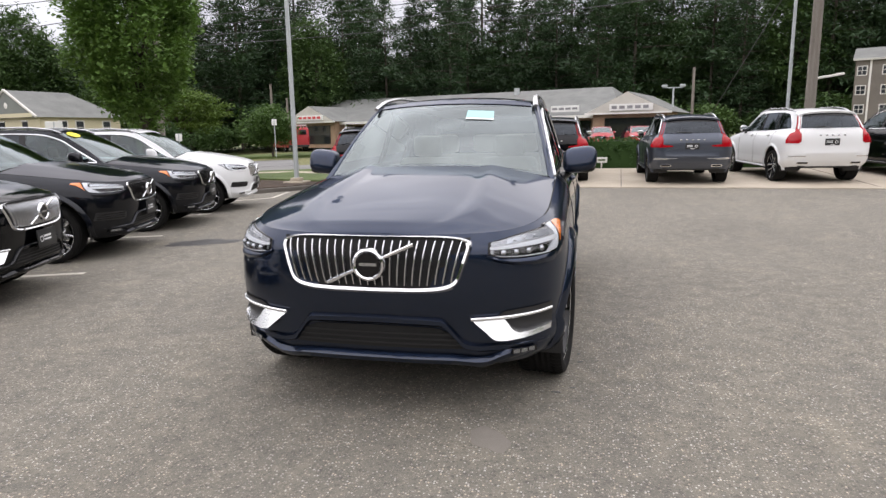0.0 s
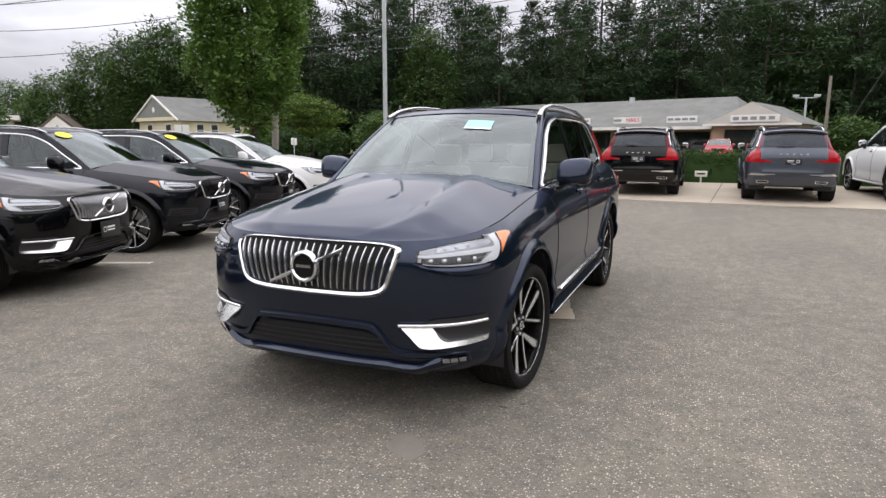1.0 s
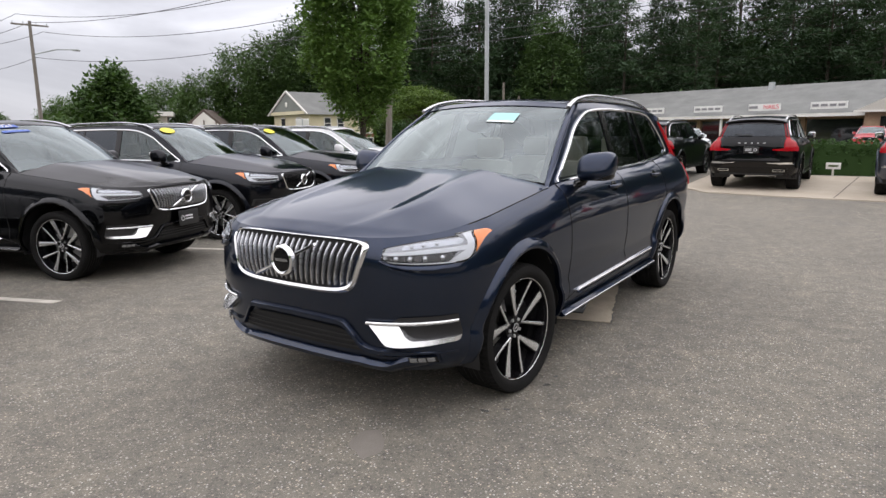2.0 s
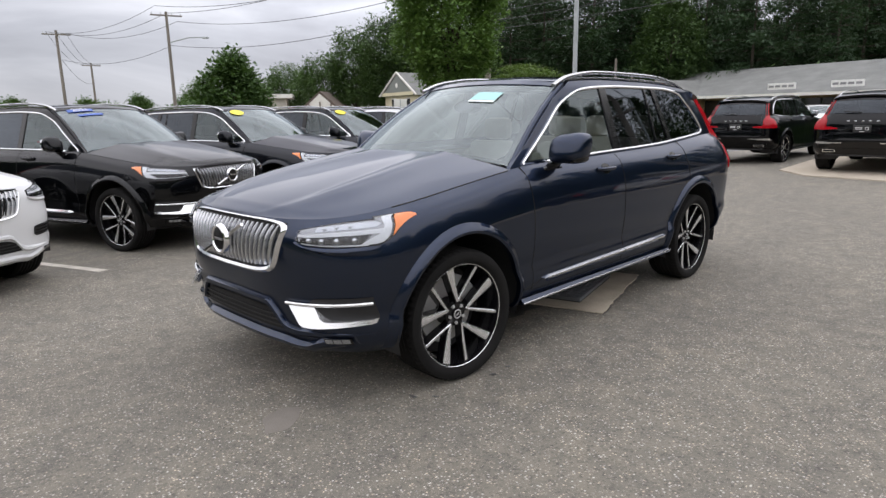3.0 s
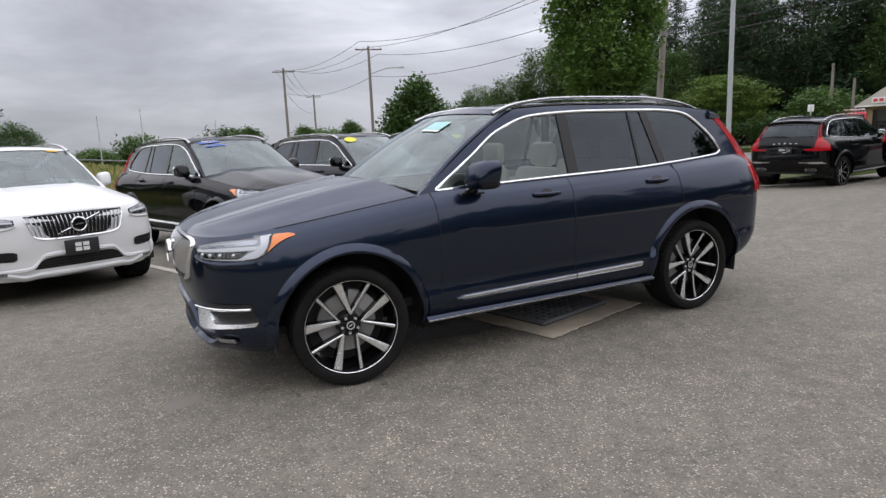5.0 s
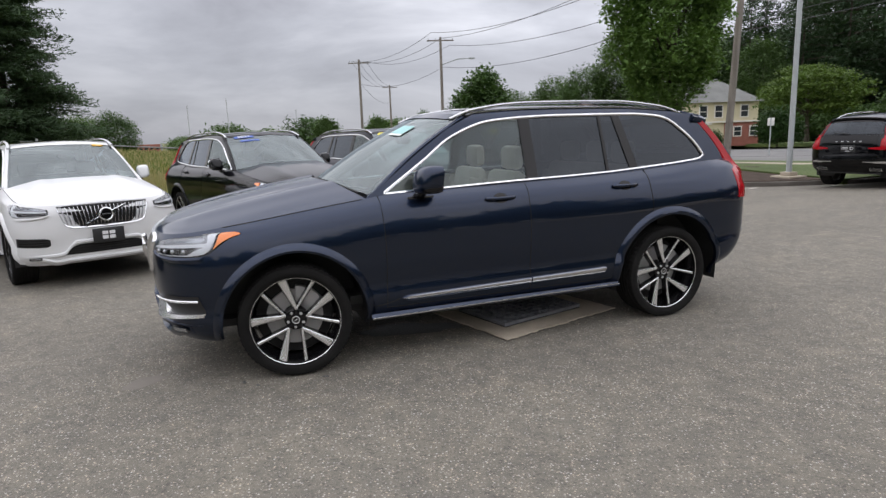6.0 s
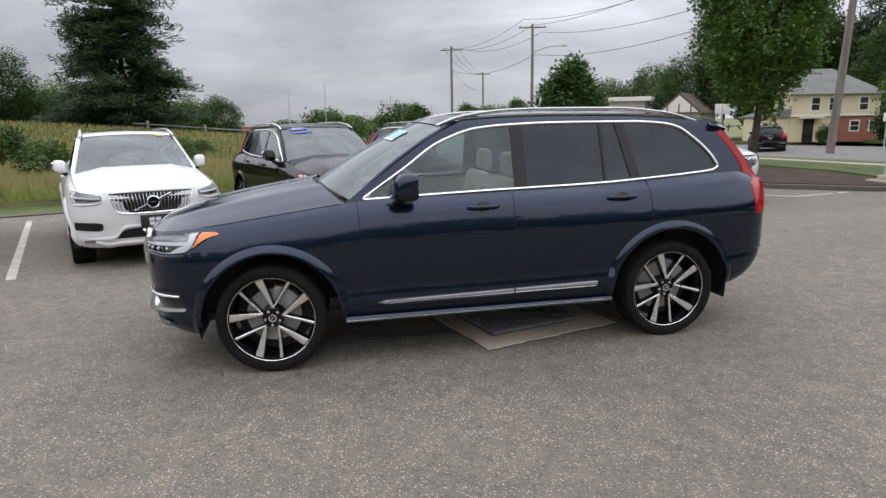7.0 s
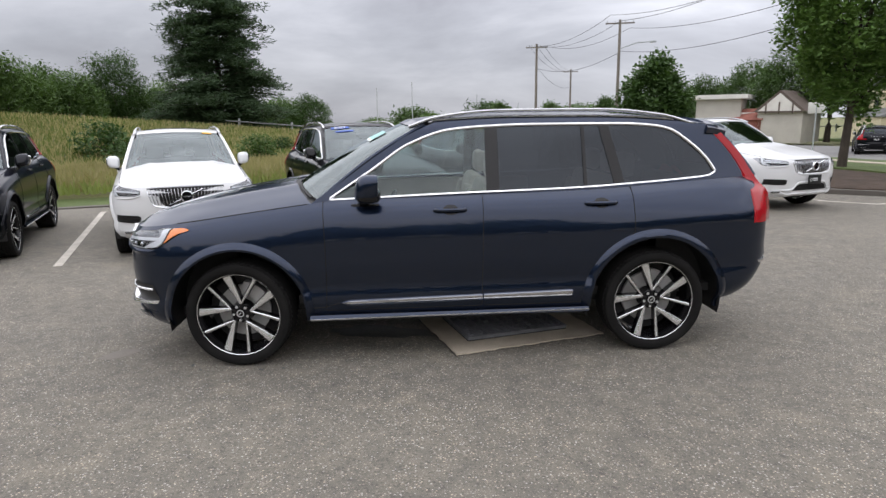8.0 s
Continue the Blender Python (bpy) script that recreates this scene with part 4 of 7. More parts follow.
def strip_shape():
    s = Shape()
    for y0, y1 in ((-0.775, 0.222), (0.232, 0.875)):
        k = lambda q: 0.447 + 0.030 * ((y0 + (y1 - y0) * q) + 0.775) / 1.65
        nib = lambda q: np.clip(((y0 + (y1 - y0) * q) + 0.785) / 0.06, 0.15, 1)
        p = flank_patch(y0, y1, lambda q: k(q) - 0.030 * nib(q), lambda q: k(q) + 0.016 * nib(q), 0.004, 40, 6)
        p[..., 0] += np.interp(np.linspace(0, 1, p.shape[1]), [0, 0.2, 0.4, 0.6, 0.8, 1], [0, 0.005, 0.010, 0.0155, 0.0160, 0])
        s.slab(p, (-0.015, 0, 0))
    return s


def bonnet_gap():
    y = np.linspace(-1.90, -0.99, 30)
    z = top_of(y) - 0.001
    x = side_x(y, z) - 0.001
    return Shape().tube(np.stack([x, y, z], -1), 0.0040, 5)


def front_end(root, mp, paint, grille, fog, plate, turn_mat):
    GY0, GY1 = 0.700, 0.958

    def frame_edge(k0, k1):
        """The rounded outline of the grille, scaled from k0 to k1."""
        a = np.linspace(0, 2 * np.pi, 72, endpoint=False)
        pw = 0.30
        cx = np.sign(np.cos(a)) * np.abs(np.cos(a)) ** pw
        cz = np.sign(np.sin(a)) * np.abs(np.sin(a)) ** pw
        rows = []
        for hx, hz, out_, up in ((k0[0], k0[1], k0[2], 0.0), ((k0[0] + k1[0]) / 2, (k0[1] + k1[1]) / 2, max(k0[2], k1[2]) + 0.006, 0.005), (k1[0], k1[1], k1[2], 0.010)):
            z = 0.830 + up + cz * hz
            x = cx * hx * (1 - 0.16 * np.clip((0.94 - z) / 0.24, 0, 1))
            z = z - 0.014 * (1 - (x / 0.5) ** 2) * (cz < 0)
            rows.append(np.stack([x, front_y(x, z) - out_, z], -1))
        g = np.stack(rows, 1)
        return np.concatenate([g, g[:1]])

    def backing():
        p = front_patch(-0.485, 0.485, lambda u: 0.708 + 0.035 * np.abs(2 * u - 1) ** 6, 0.955, 0.003, 30, 8)
        p[..., 0] *= 1 - 0.13 * np.clip((0.94 - p[..., 2]) / 0.24, 0, 1)
        return Shape().grid(p)
    g = mp("grille", backing, pit_dark, key="_back")
    mp("grille_frame", lambda: Shape().slab(frame_edge((0.508, 0.137, 0.004), (0.482, 0.118, 0.014)) if DETAIL["of"] == 1 else frame_edge((0.504, 0.134, 0.003), (0.488, 0.122, 0.010)), (0, 0.02, 0)), chrome, g, "bright chrome grille frame")

    def bar(i):
        x = (i - 10.5) * 0.0425
        z = np.linspace(0.722 + 0.02 * (abs(x) / 0.45) ** 4, 0.942, 9)
        xx = x * (1 - 0.13 * np.clip((0.94 - z) / 0.24, 0, 1))
        s = Shape()
        w = 0.0085
        mid = front_y(xx, z) - 0.012 - 0.016 * np.sin(np.linspace(0, np.pi, 9)) ** 0.6
        rows = [np.stack([xx - w, mid + 0.018, z], -1), np.stack([xx - w * 0.35, mid, z], -1), np.stack([xx + w * 0.35, mid, z], -1), np.stack([xx + w, mid + 0.018, z], -1)]
        return s.slab(np.stack(rows, 1), (0, 0.012, 0))
    for i in range(22):
        put("grille_bar", mesh_once(f"grille_bar_{i}", lambda: bar(i)), satin if grille == "bright" else gloss_black, g)
    mp("grille_slash", lambda: Shape().tube(np.stack([np.array([-0.225, 0, 0.225]), front_y(np.array([-0.225, 0, 0.225]), 0.83) - 0.040, np.array([0.733, 0.832, 0.932])], -1), 0.010, 6), chrome, g)
    mp("badge", lambda: Shape().lathe([(-2.428, 0.001), (-2.430, 0.055)], "y", (0, 0, 0.832), 32).lathe([(-2.415, 0.084), (-2.436, 0.080), (-2.441, 0.070), (-2.430, 0.060)], "y", (0, 0, 0.832), 36), chrome, g, "round chrome badge ring")
    mp("badge_face", lambda: Shape().lathe([(-2.4345, 0.001), (-2.4345, 0.061)], "y", (0, 0, 0.832), 32), gloss_black, g)
    mp("badge_bar", lambda: Shape().box(0, -2.436, 0.834, 0.088, 0.003, 0.015), satin, g)

    # bumper: lower intake, chin, side blades
    in_low = curve_of((0, 0.392), (0.12, 0.390), (0.5, 0.388), (0.88, 0.390), (1, 0.392))
    in_high = curve_of((0, 0.398), (0.04, 0.412), (0.13, 0.482), (0.2, 0.503), (0.5, 0.508), (0.8, 0.503), (0.87, 0.482), (0.96, 0.412), (1, 0.398))
    b = mp("lower_intake", lambda: Shape().grid(front_patch(-0.50, 0.50, in_low, in_high, 0.005, 40, 8)), pit_dark)

    def intake_slats():
        s = Shape()
        for z0 in (0.412, 0.440, 0.468):
            h = 0.47 - max(0, z0 - 0.40) * 1.1
            p = front_patch(-h, h, z0 - 0.004, z0 + 0.004, 0.012, 24, 3)
            s.slab(p, (0, 0.02, 0))
        return s
    mp("intake_slat", intake_slats, trim_black, b)

    ridge = curve_of((0, 0.540), (0.34, 0.532), (0.40, 0.476), (0.46, 0.410), (0.55, 0.395), (0.80, 0.396), (0.90, 0.400))

    def bumper_lip():
        x = np.linspace(-0.86, 0.86, dn(101))
        zc = ridge(np.abs(x))
        fade = np.clip((0.86 - np.abs(x)) / 0.35, 0.12, 1)
        rows = []
        for dz, out_ in ((0.024, 0.000), (0.012, 0.020), (-0.010, 0.024), (-0.024, 0.003)):
            z = zc + dz * np.clip(fade + 0.2, 0, 1)
            rows.append(np.stack([x, front_y(x, z) - out_ * fade - 0.002, z], -1))
        return Shape().slab(np.stack(rows, 1), (0, 0.02, 0))
    mp("bumper_ridge", bumper_lip, paint)

    def chin():
        s = Shape()
        u = np.linspace(-1, 1, 71)
        x = 0.80 * u
        zc = 0.315 + 0.010 * np.clip(np.abs(u) - 0.5, 0, 1) + 0.055 * np.clip((np.abs(u) - 0.72) / 0.28, 0, 1) - 0.018 * np.exp(-((np.abs(u) - 0.66) / 0.10) ** 2)
        rows = []
        for dz, out_ in ((0.040, 0.002), (0.018, 0.038), (-0.006, 0.047), (-0.028, 0.015)):
            z = zc + dz
            rows.append(np.stack([x, front_y(x, np.maximum(z, 0.29)) - out_ * np.clip((1 - np.abs(u)) / 0.3, 0.25, 1), z], -1))
        return s.slab(np.stack(rows, 1), (0, 0.03, 0))
    mp("chin_spoiler", chin, paint)
    for side in (1, -1):
        if fog == "chrome":
            high, low, inner_x = curve_of((0, 0.556), (0.3, 0.560), (0.42, 0.588), (1, 0.598)), curve_of((0, 0.548), (0.33, 0.450), (0.6, 0.447), (1, 0.462)), 0.50
        else:
            high, low, inner_x = (lambda u: curve_of((0, 0.585), (0.1, 0.598), (1, 0.612))(u)), (lambda u: curve_of((0, 0.520), (0.12, 0.500), (1, 0.508))(u)), 0.585
        v = put("corner_vent", mesh_once(f"corner_vent{fog}{side}", lambda: side_of(Shape().grid(front_patch(inner_x, 0.870 if fog == "chrome" else 0.885, low, high, 0.006, 24, 8)), side)), trim_black, root)
        if fog == "chrome":
            def blade():
                s = Shape()
                xb = np.linspace(0.49, 0.868, dn(24))
                zb = 0.552 + 0.012 * (xb - 0.49) / 0.378
                s.tube(np.stack([xb, front_y(xb, zb) - 0.014, zb], -1), 0.0085, 8)
                top = curve_of((0, 0.552), (0.40, 0.549), (0.44, 0.535), (0.54, 0.489), (0.62, 0.476), (1, 0.482))
                bot = curve_of((0, 0.548), (0.16, 0.500), (0.34, 0.450), (0.45, 0.446), (1, 0.460))
                p = front_patch(0.49, 0.868, bot, top, 0.0, 40, 5)
                p[..., 1] = front_y(p[..., 0], 0.50) - 0.012 - 0.46 * (0.552 - p[..., 2])
                s.slab(p, (0, 0.045, 0))
                return s
            put("fog_blade", mesh_once(f"fog_blade{side}", lambda: side_of(blade(), side)), machined, v, "bright silver bumper blade")
        else:
            for i in range(3):
                put("vent_slat", mesh_once(f"vent_slat{i}{side}", lambda: side_of(Shape().slab(front_patch(0.61, 0.87, 0.522 + 0.028 * i, 0.530 + 0.028 * i, 0.012, 14, 3), (0, 0.02, 0)), side)), gloss_black, v)
        f = put("park_lamp", mesh_once(f"park_lamp{side}", lambda: side_of(Shape().grid(front_patch(0.685, 0.80, 0.352, 0.385, 0.030, 10, 4)), side)), gloss_black, root)
        put("park_lamp_cell", mesh_once(f"park_lamp_cell{side}", lambda: side_of(Shape().slab(front_patch(0.692, 0.722, 0.357, 0.381, 0.034, 5, 4), (0, 0.006, 0)).slab(front_patch(0.728, 0.757, 0.357, 0.381, 0.034, 5, 4), (0, 0.006, 0)).slab(front_patch(0.764, 0.790, 0.359, 0.383, 0.034, 5, 4), (0, 0.006, 0)), side)), lamp_silver, f)
        # headlamp
        near = DETAIL["of"] == 1

        def lamp_bit(name, mat, parent, build, text="", key=""):
            return put(name, mesh_once(f"{name}{key}{side}", lambda: side_of(build(), side)), mat, parent, text)
        h = lamp_bit("headlamp", gloss_black, root, lambda: Shape().slab(lamp_patch(0, 1, -0.06, 1.0, 0.003, 40, 10), (-0.02, 0.02, 0)), "headlamp with a hammer-shaped running light")
        lamp_bit("lamp_reflector", lamp_smoke, h, lambda: Shape().grid(lamp_patch(0.02, 0.66, 0.06, 0.94, 0.007, 30, 6, (0, 0.13))))

        def domes(u, w, r, squash=1.0):
            """One small round lens of the lamp."""
            c = lamp_patch(u, u + 0.001, w, w + 0.001, 0.010, 3, 3)[0, 0]
            return Shape().ball(tuple(c), (r, r, r * squash), 8, 12)
        lamp_bit("lamp_cell", gloss_black, h, lambda: Shape().slab(lamp_patch(0.045, 0.50, 0.06, 0.40, 0.010, 20, 4, (0, 0.08)), (-0.003, 0.003, 0)))
        if near:
            for i in range(4):
                lamp_bit("lamp_projector", lamp_silver, h, lambda: domes(0.115 + 0.10 * i, 0.22, 0.0150), key=i)
            for i in range(3):
                lamp_bit("upper_projector", lamp_silver, h, lambda: domes(0.20 + 0.075 * i, 0.79, 0.011, 0.7), key=i)

        def drl():
            s = Shape()
            s.slab(lamp_patch(0.02, 0.58, 0.43, 0.60, 0.014, 26, 3), (-0.004, 0.004, 0))
            s.slab(lamp_patch(0.545, 0.655, 0.04, 0.95, 0.0145, 6, 8, (0.20, 0.18)), (-0.004, 0.004, 0))
            s.slab(lamp_patch(0.06, 0.50, 0.00, 0.05, 0.014, 20, 3), (-0.004, 0.004, 0))
            return s
        lamp_bit("upper_cell", lamp_silver, h, lambda: Shape().slab(lamp_patch(0.14, 0.47, 0.68, 0.90, 0.010, 20, 3, (0, 0.1)), (-0.003, 0.003, 0)))
        lamp_bit("running_light", lamp_white, h, drl)
        lamp_bit("turn_lens", turn_mat, h, lambda: Shape().slab(lamp_patch(0.70, 0.985, 0.07, 0.95, 0.015, 14, 6, (0.15, 0)), (-0.004, 0.004, 0)), "amber corner lens" if turn_mat is amber else "")
        lamp_bit("lamp_lens", lamp_clear, h, lambda: Shape().grid(lamp_patch(0.01, 0.69, 0.0, 1.0, 0.019, 36, 8, (0, 0.15)))).visible_shadow = False

        def lip():
            rows = []
            for w, proud in ((-0.05, 0.008), (-0.17, 0.021), (-0.24, 0.021), (-0.40, 0.001)):
                low, out_ = (lamp_patch(0.0, 0.58, w, w + 0.001, q, 30, 3)[:, :1] for q in (0.001, proud))
                rows.append(low + (out_ - low) * np.clip((1 - np.linspace(0, 1, len(low))) / 0.3, 0, 1)[:, None, None])
            return Shape().slab(np.concatenate(rows, 1)[:, ::-1], (-0.006, 0.006, 0))
        lamp_bit("lamp_lip", paint, root, lip)
    if plate:
        p = mp("dealer_plate", lambda: Shape().box(0, -2.425, 0.585, 0.34, 0.012, 0.17, 0.004), plate_black)
        if plate == "dealer":
            mp("plate_mark", lambda: Shape().lathe([(-2.4335, 0.030), (-2.4335, 0.022)], "y", (-0.11, 0, 0.585), 20), print_white, p)
            mp("plate_print", lambda: Shape().box(0.0, -2.433, 0.605, 0.13, 0.002, 0.018).box(0.0, -2.433, 0.573, 0.13, 0.002, 0.014), print_white, p)
        else:
            def holes():
                s = Shape()
                for i in range(2):
                    for j in range(2):
                        s.box(-0.038 + 0.076 * i, -2.4325, 0.562 + 0.052 * j, 0.062, 0.003, 0.040)
                return s
            mp("plate_hole", holes, print_white, p)


def rear_end(root, mp, paint, tail, plate):
    mp("rear_window", lambda: Shape().grid(gate_grid(-0.012, 0.10, 0.86, 0.90)), glass_dark).visible_shadow = False

    def surround():
        s = Shape()
        for a, b, sp in ((0.0, 0.10, 1.0), (0.86, 1.0, 1.0)):
            s.slab(gate_grid(0.0, a, b, sp, 21, 4), (0, -0.03, 0))
        for sd in (-1, 1):
            u, k = np.linspace(0.88, 1.0, 4)[:, None] * sd, np.linspace(0, 1, 10)[None]
            full = gate_grid(0.0, 0, 1, 1.0, 201, 10)
            idx = np.clip(((u[:, 0] + 1) * 100).round().astype(int), 0, 200)
            rows = full[np.sort(idx)]
            s.slab(rows, (0, -0.03, 0))
        return s
    gate = mp("tailgate", surround, paint)
    mp("gate_panel", lambda: Shape().slab(rear_patch(-0.60, 0.60, 0.72, 1.262, 0.004, 24, 14), (0, -0.02, 0)), paint, gate)

    def spoiler():
        u, k = np.linspace(-1, 1, 25)[:, None], np.linspace(0, 1, 6)[None]
        y = 1.98 - 0.03 * u**2 + k * (0.20 - 0.05 * u**2)
        x = u * (0.655 - 0.02 * k)
        z = 1.698 - 0.050 * u**2 - 0.014 * k - 0.016 * k**2 - 0.03 * np.abs(u) ** 12
        return Shape().slab(np.stack([x, y, z], -1), (0, -0.012, -0.040))
    mp("roof_spoiler", spoiler, paint, gate)
    mp("rear_wiper", lambda: Shape().tube([(0.02, 2.405, 1.30), (0.30, 2.395, 1.315), (0.36, 2.39, 1.318)], 0.012, 6), trim_black, gate)

    mp("window_brow", lambda: Shape().slab(gate_grid(-0.020, 0.80, 0.93, 0.86, 21, 3), (0, -0.01, 0)), gloss_black, gate)

    def lamp(side):
        z = np.linspace(0.940, 1.60, dn(34))
        k = np.clip((z - 1.245) / 0.36, 0, 1)
        b = np.clip((z - 1.14) / 0.17, 0, 1)[:, None]
        b = b * b * (3 - 2 * b)
        zl = np.minimum(z, 1.235)
        wide = curve_of((0.940, 0.05), (0.99, 0.095), (1.14, 0.095), (1.25, 0.055), (1.60, 0.028))(z)
        gx, gy = 0.728 - 0.11 * k, 2.275 - 0.255 * k + 0.03 * np.sin(np.pi * k)
        lower = [np.stack([side_x(2.215 + 0 * z, zl) + 0.010, 2.215 + 0 * z, z], -1), np.stack([side_x(2.29 + 0 * z, zl) + 0.022, 2.29 + 0 * z, z], -1), np.stack([0.77 + 0 * z, rear_y(0.77, zl) + 0.022, z], -1), np.stack([0.77 - wide, rear_y(0.77 - wide, zl) + 0.018, z], -1)]
        upper = [np.stack([gx + 0.010, gy - 0.05, z], -1), np.stack([gx + 0.013, gy - 0.02, z], -1), np.stack([gx + 0.014, gy + 0.012, z], -1), np.stack([gx - wide, gy + 0.026, z], -1)]
        rows = [p * (1 - b) + q * b for p, q in zip(lower, upper)]
        return side_of(Shape().slab(np.stack(rows, 1), (-0.02, -0.02, 0)), side)
    for side in (1, -1):
        t_ = put("tail_lamp", mesh_once(f"tail_lamp{side}", lambda: lamp(side)), tail_red, root, "tall red tail lamp")
        if tail == "hooked":
            put("lamp_hook", mesh_once(f"lamp_hook{side}", lambda: side_of(Shape().slab(rear_patch(0.44, 0.74, lambda u: 0.955 - 0.02 * u, lambda u: 0.982 + 0.035 * u, 0.016, 12, 4), (0, -0.02, 0)), side)), tail_red, t_)
        put("exhaust_trim", mesh_once(f"exhaust_trim{side}", lambda: side_of(Shape().slab(rear_patch(0.46, 0.70, 0.455, 0.51, 0.022, 10, 4), (0, -0.02, 0)), side)), chrome, root)
        put("exhaust_pipe", mesh_once(f"exhaust_pipe{side}", lambda: side_of(Shape().slab(rear_patch(0.475, 0.685, 0.465, 0.50, 0.026, 10, 4), (0, -0.01, 0)), side)), pit_dark, root)
        if tail == "hooked":
            put("bumper_strip", mesh_once(f"bumper_strip{side}", lambda: side_of(Shape().slab(rear_patch(0.34, 0.84, lambda u: 0.655 - 0.012 * u, lambda u: 0.668 + 0.012 * np.clip((u - 0.45) * 4, 0, 1), 0.020, 14, 3), (0, -0.02, 0)), side)), chrome, root)
        put("reflector", mesh_once(f"reflector{side}", lambda: side_of(Shape().slab(rear_patch(0.55, 0.88, 0.632, 0.652, 0.014, 12, 3), (0, -0.02, 0)), side)), satin, root)
    mp("rear_bumper", lambda: Shape().slab(rear_patch(-0.78, 0.78, 0.55, 0.69, 0.005, 40, 6), (0, -0.03, 0)), paint)
    mp("rear_skirt", lambda: Shape().slab(rear_patch(-0.76, 0.76, 0.415, 0.54, 0.005, 36, 5), (0, -0.03, 0)), paint)
    mp("plate_recess", lambda: Shape().slab(rear_patch(-0.30, 0.30, 0.90, 1.03, 0.008, 12, 4), (0, -0.02, 0)), paint)
    p = mp("rear_plate", lambda: Shape().box(0, 2.452, 0.965, 0.32, 0.012, 0.155, 0.004), plate_black)
    mp("rear_plate_mark", lambda: Shape().lathe([(2.4595, 0.036), (2.4595, 0.026)], "y", (-0.085, 0, 0.965), 20), print_white, p)
    mp("rear_plate_print", lambda: Shape().box(0.06, 2.459, 0.985, 0.13, 0.002, 0.014).box(0.06, 2.459, 0.955, 0.13, 0.002, 0.014).box(0.0, 2.459, 0.905, 0.09, 0.002, 0.014), print_white, p)
    for i in range(5):
        put("badge_letter", mesh_once(f"badge_letter{i}", lambda: Shape().box(-0.26 + 0.13 * i, float(rear_y(-0.26 + 0.13 * i, 1.12)) + 0.012, 1.12, 0.05, 0.008, 0.030, 0.004)), satin, gate)


def interior(root, mp, cabin):
    dash = mp("dashboard", lambda: Shape().box(0, -0.78, 0.98, 1.44, 0.40, 0.26, 0.08).box(0, -0.95, 1.06, 1.40, 0.20, 0.10, 0.03), dash_dark)
    mp("steering_wheel", lambda: Shape().tube(np.stack([0.37 + 0.185 * np.cos(np.linspace(0, 2 * np.pi, 33)), -0.45 + 0.07 * np.sin(np.linspace(0, 2 * np.pi, 33)), 0.99 + 0.17 * np.sin(np.linspace(0, 2 * np.pi, 33))], -1), 0.016, 8, caps=False).box(0.37, -0.47, 0.98, 0.15, 0.06, 0.11, 0.03), dash_dark, dash)
    for key, x, y in (("front_left", 0.37, -0.06), ("front_right", -0.37, -0.06), ("rear_left", 0.42, 0.98), ("rear_middle", 0.0, 1.0), ("rear_right", -0.42, 0.98)):
        seat = put("seat", mesh_once("seat_base", lambda: seat_shape(True)), cabin, root, "pale leather seat" if cabin is cream else "", at=pose(x, y, 0.02))
        put("headrest", mesh_once("headrest", lambda: Shape().box(0, 0.43, 1.32, 0.27, 0.10, 0.19, 0.045)), cabin, seat)
    mp("door_card", lambda: Shape().box(0.80, 0.06, 0.92, 0.05, 1.68, 0.48, 0.02).mirror(), cabin)
    mp("cabin_floor", lambda: Shape().box(0, 0.55, 0.42, 1.5, 3.3, 0.06), dash_dark)
    mp("centre_console", lambda: Shape().box(0, -0.1, 0.68, 0.24, 1.0, 0.30, 0.04), dash_dark)
    mp("mirror_housing", lambda: Shape().tube([(0, -0.47, 1.520), (0, -0.40, 1.520)], [0.10, 0.115], 16, 0.42), dash_dark, text="rear-view mirror and sensor housing")
    mp("boot_back", lambda: Shape().box(0, 2.0, 0.95, 1.3, 0.05, 0.55, 0.01), dash_dark)


def stickers(root, sticker, near):
    g = screen_grid(-0.006, 81, 41)
    if near:
        put("window_label", Shape().slab(g[49:62, 25:32], (0, -0.001, 0.001)), paper_white, root, "pale teal paper label on the windscreen")
        put("label_print", Shape().slab(screen_grid(-0.008, 81, 41)[49:62, 26:32], (0, -0.001, 0.001)), paper_teal, root)
        return
    if sticker == "yellow":
        u = np.linspace(0, 2 * np.pi, 25)[:-1]
        ci, cj = 12, 33
        c = g[ci, cj]
        a, b = g[ci + 7, cj] - c, g[ci, cj + 4] - c
        k = np.linspace(0.001, 1, 4)
        put("year_sticker", Shape().grid(c + (0, -0.004, 0.004) + np.cos(u)[:, None, None] * k[None, :, None] * a + np.sin(u)[:, None, None] * k[None, :, None] * b, closed_n=True), sticker_yellow, root, "yellow oval windscreen sticker")
    elif sticker == "orange":
        put("price_sticker", Shape().slab(g[63:73, 35:38], (0, -0.002, 0.002)), sticker_orange, root, "small orange windscreen sticker")
    elif sticker == "blue":
        s1 = put("year_sticker", Shape().slab(g[7:27, 34:38], (0, -0.002, 0.002)), sticker_blue, root, "blue windscreen sticker with a white year")
        put("name_sticker", Shape().slab(g[11:30, 29:32], (0, -0.002, 0.002)), sticker_blue, root)
        font = bpy.data.curves.new("year", "FONT")
        font.body, font.size, font.extrude, font.align_x, font.align_y = "2021", 0.105, 0.001, "CENTER", "CENTER"
        word = bpy.data.objects.new("year", font)
        me = bpy.data.meshes.new_from_object(word)
        bpy.data.objects.remove(word)
        c, right, up = (g[16, 35] + g[17, 36]) / 2, g[22, 35] - g[10, 35], g[16, 38] - g[16, 33]
        right = Vector(right).normalized()
        n_ = right.cross(Vector(up)).normalized()
        up = n_.cross(right)
        m = Matrix((right, up, n_)).transposed().to_4x4()
        m.translation = Vector(c) + n_ * 0.008
        put("year_print", me, print_white, root, at=m)

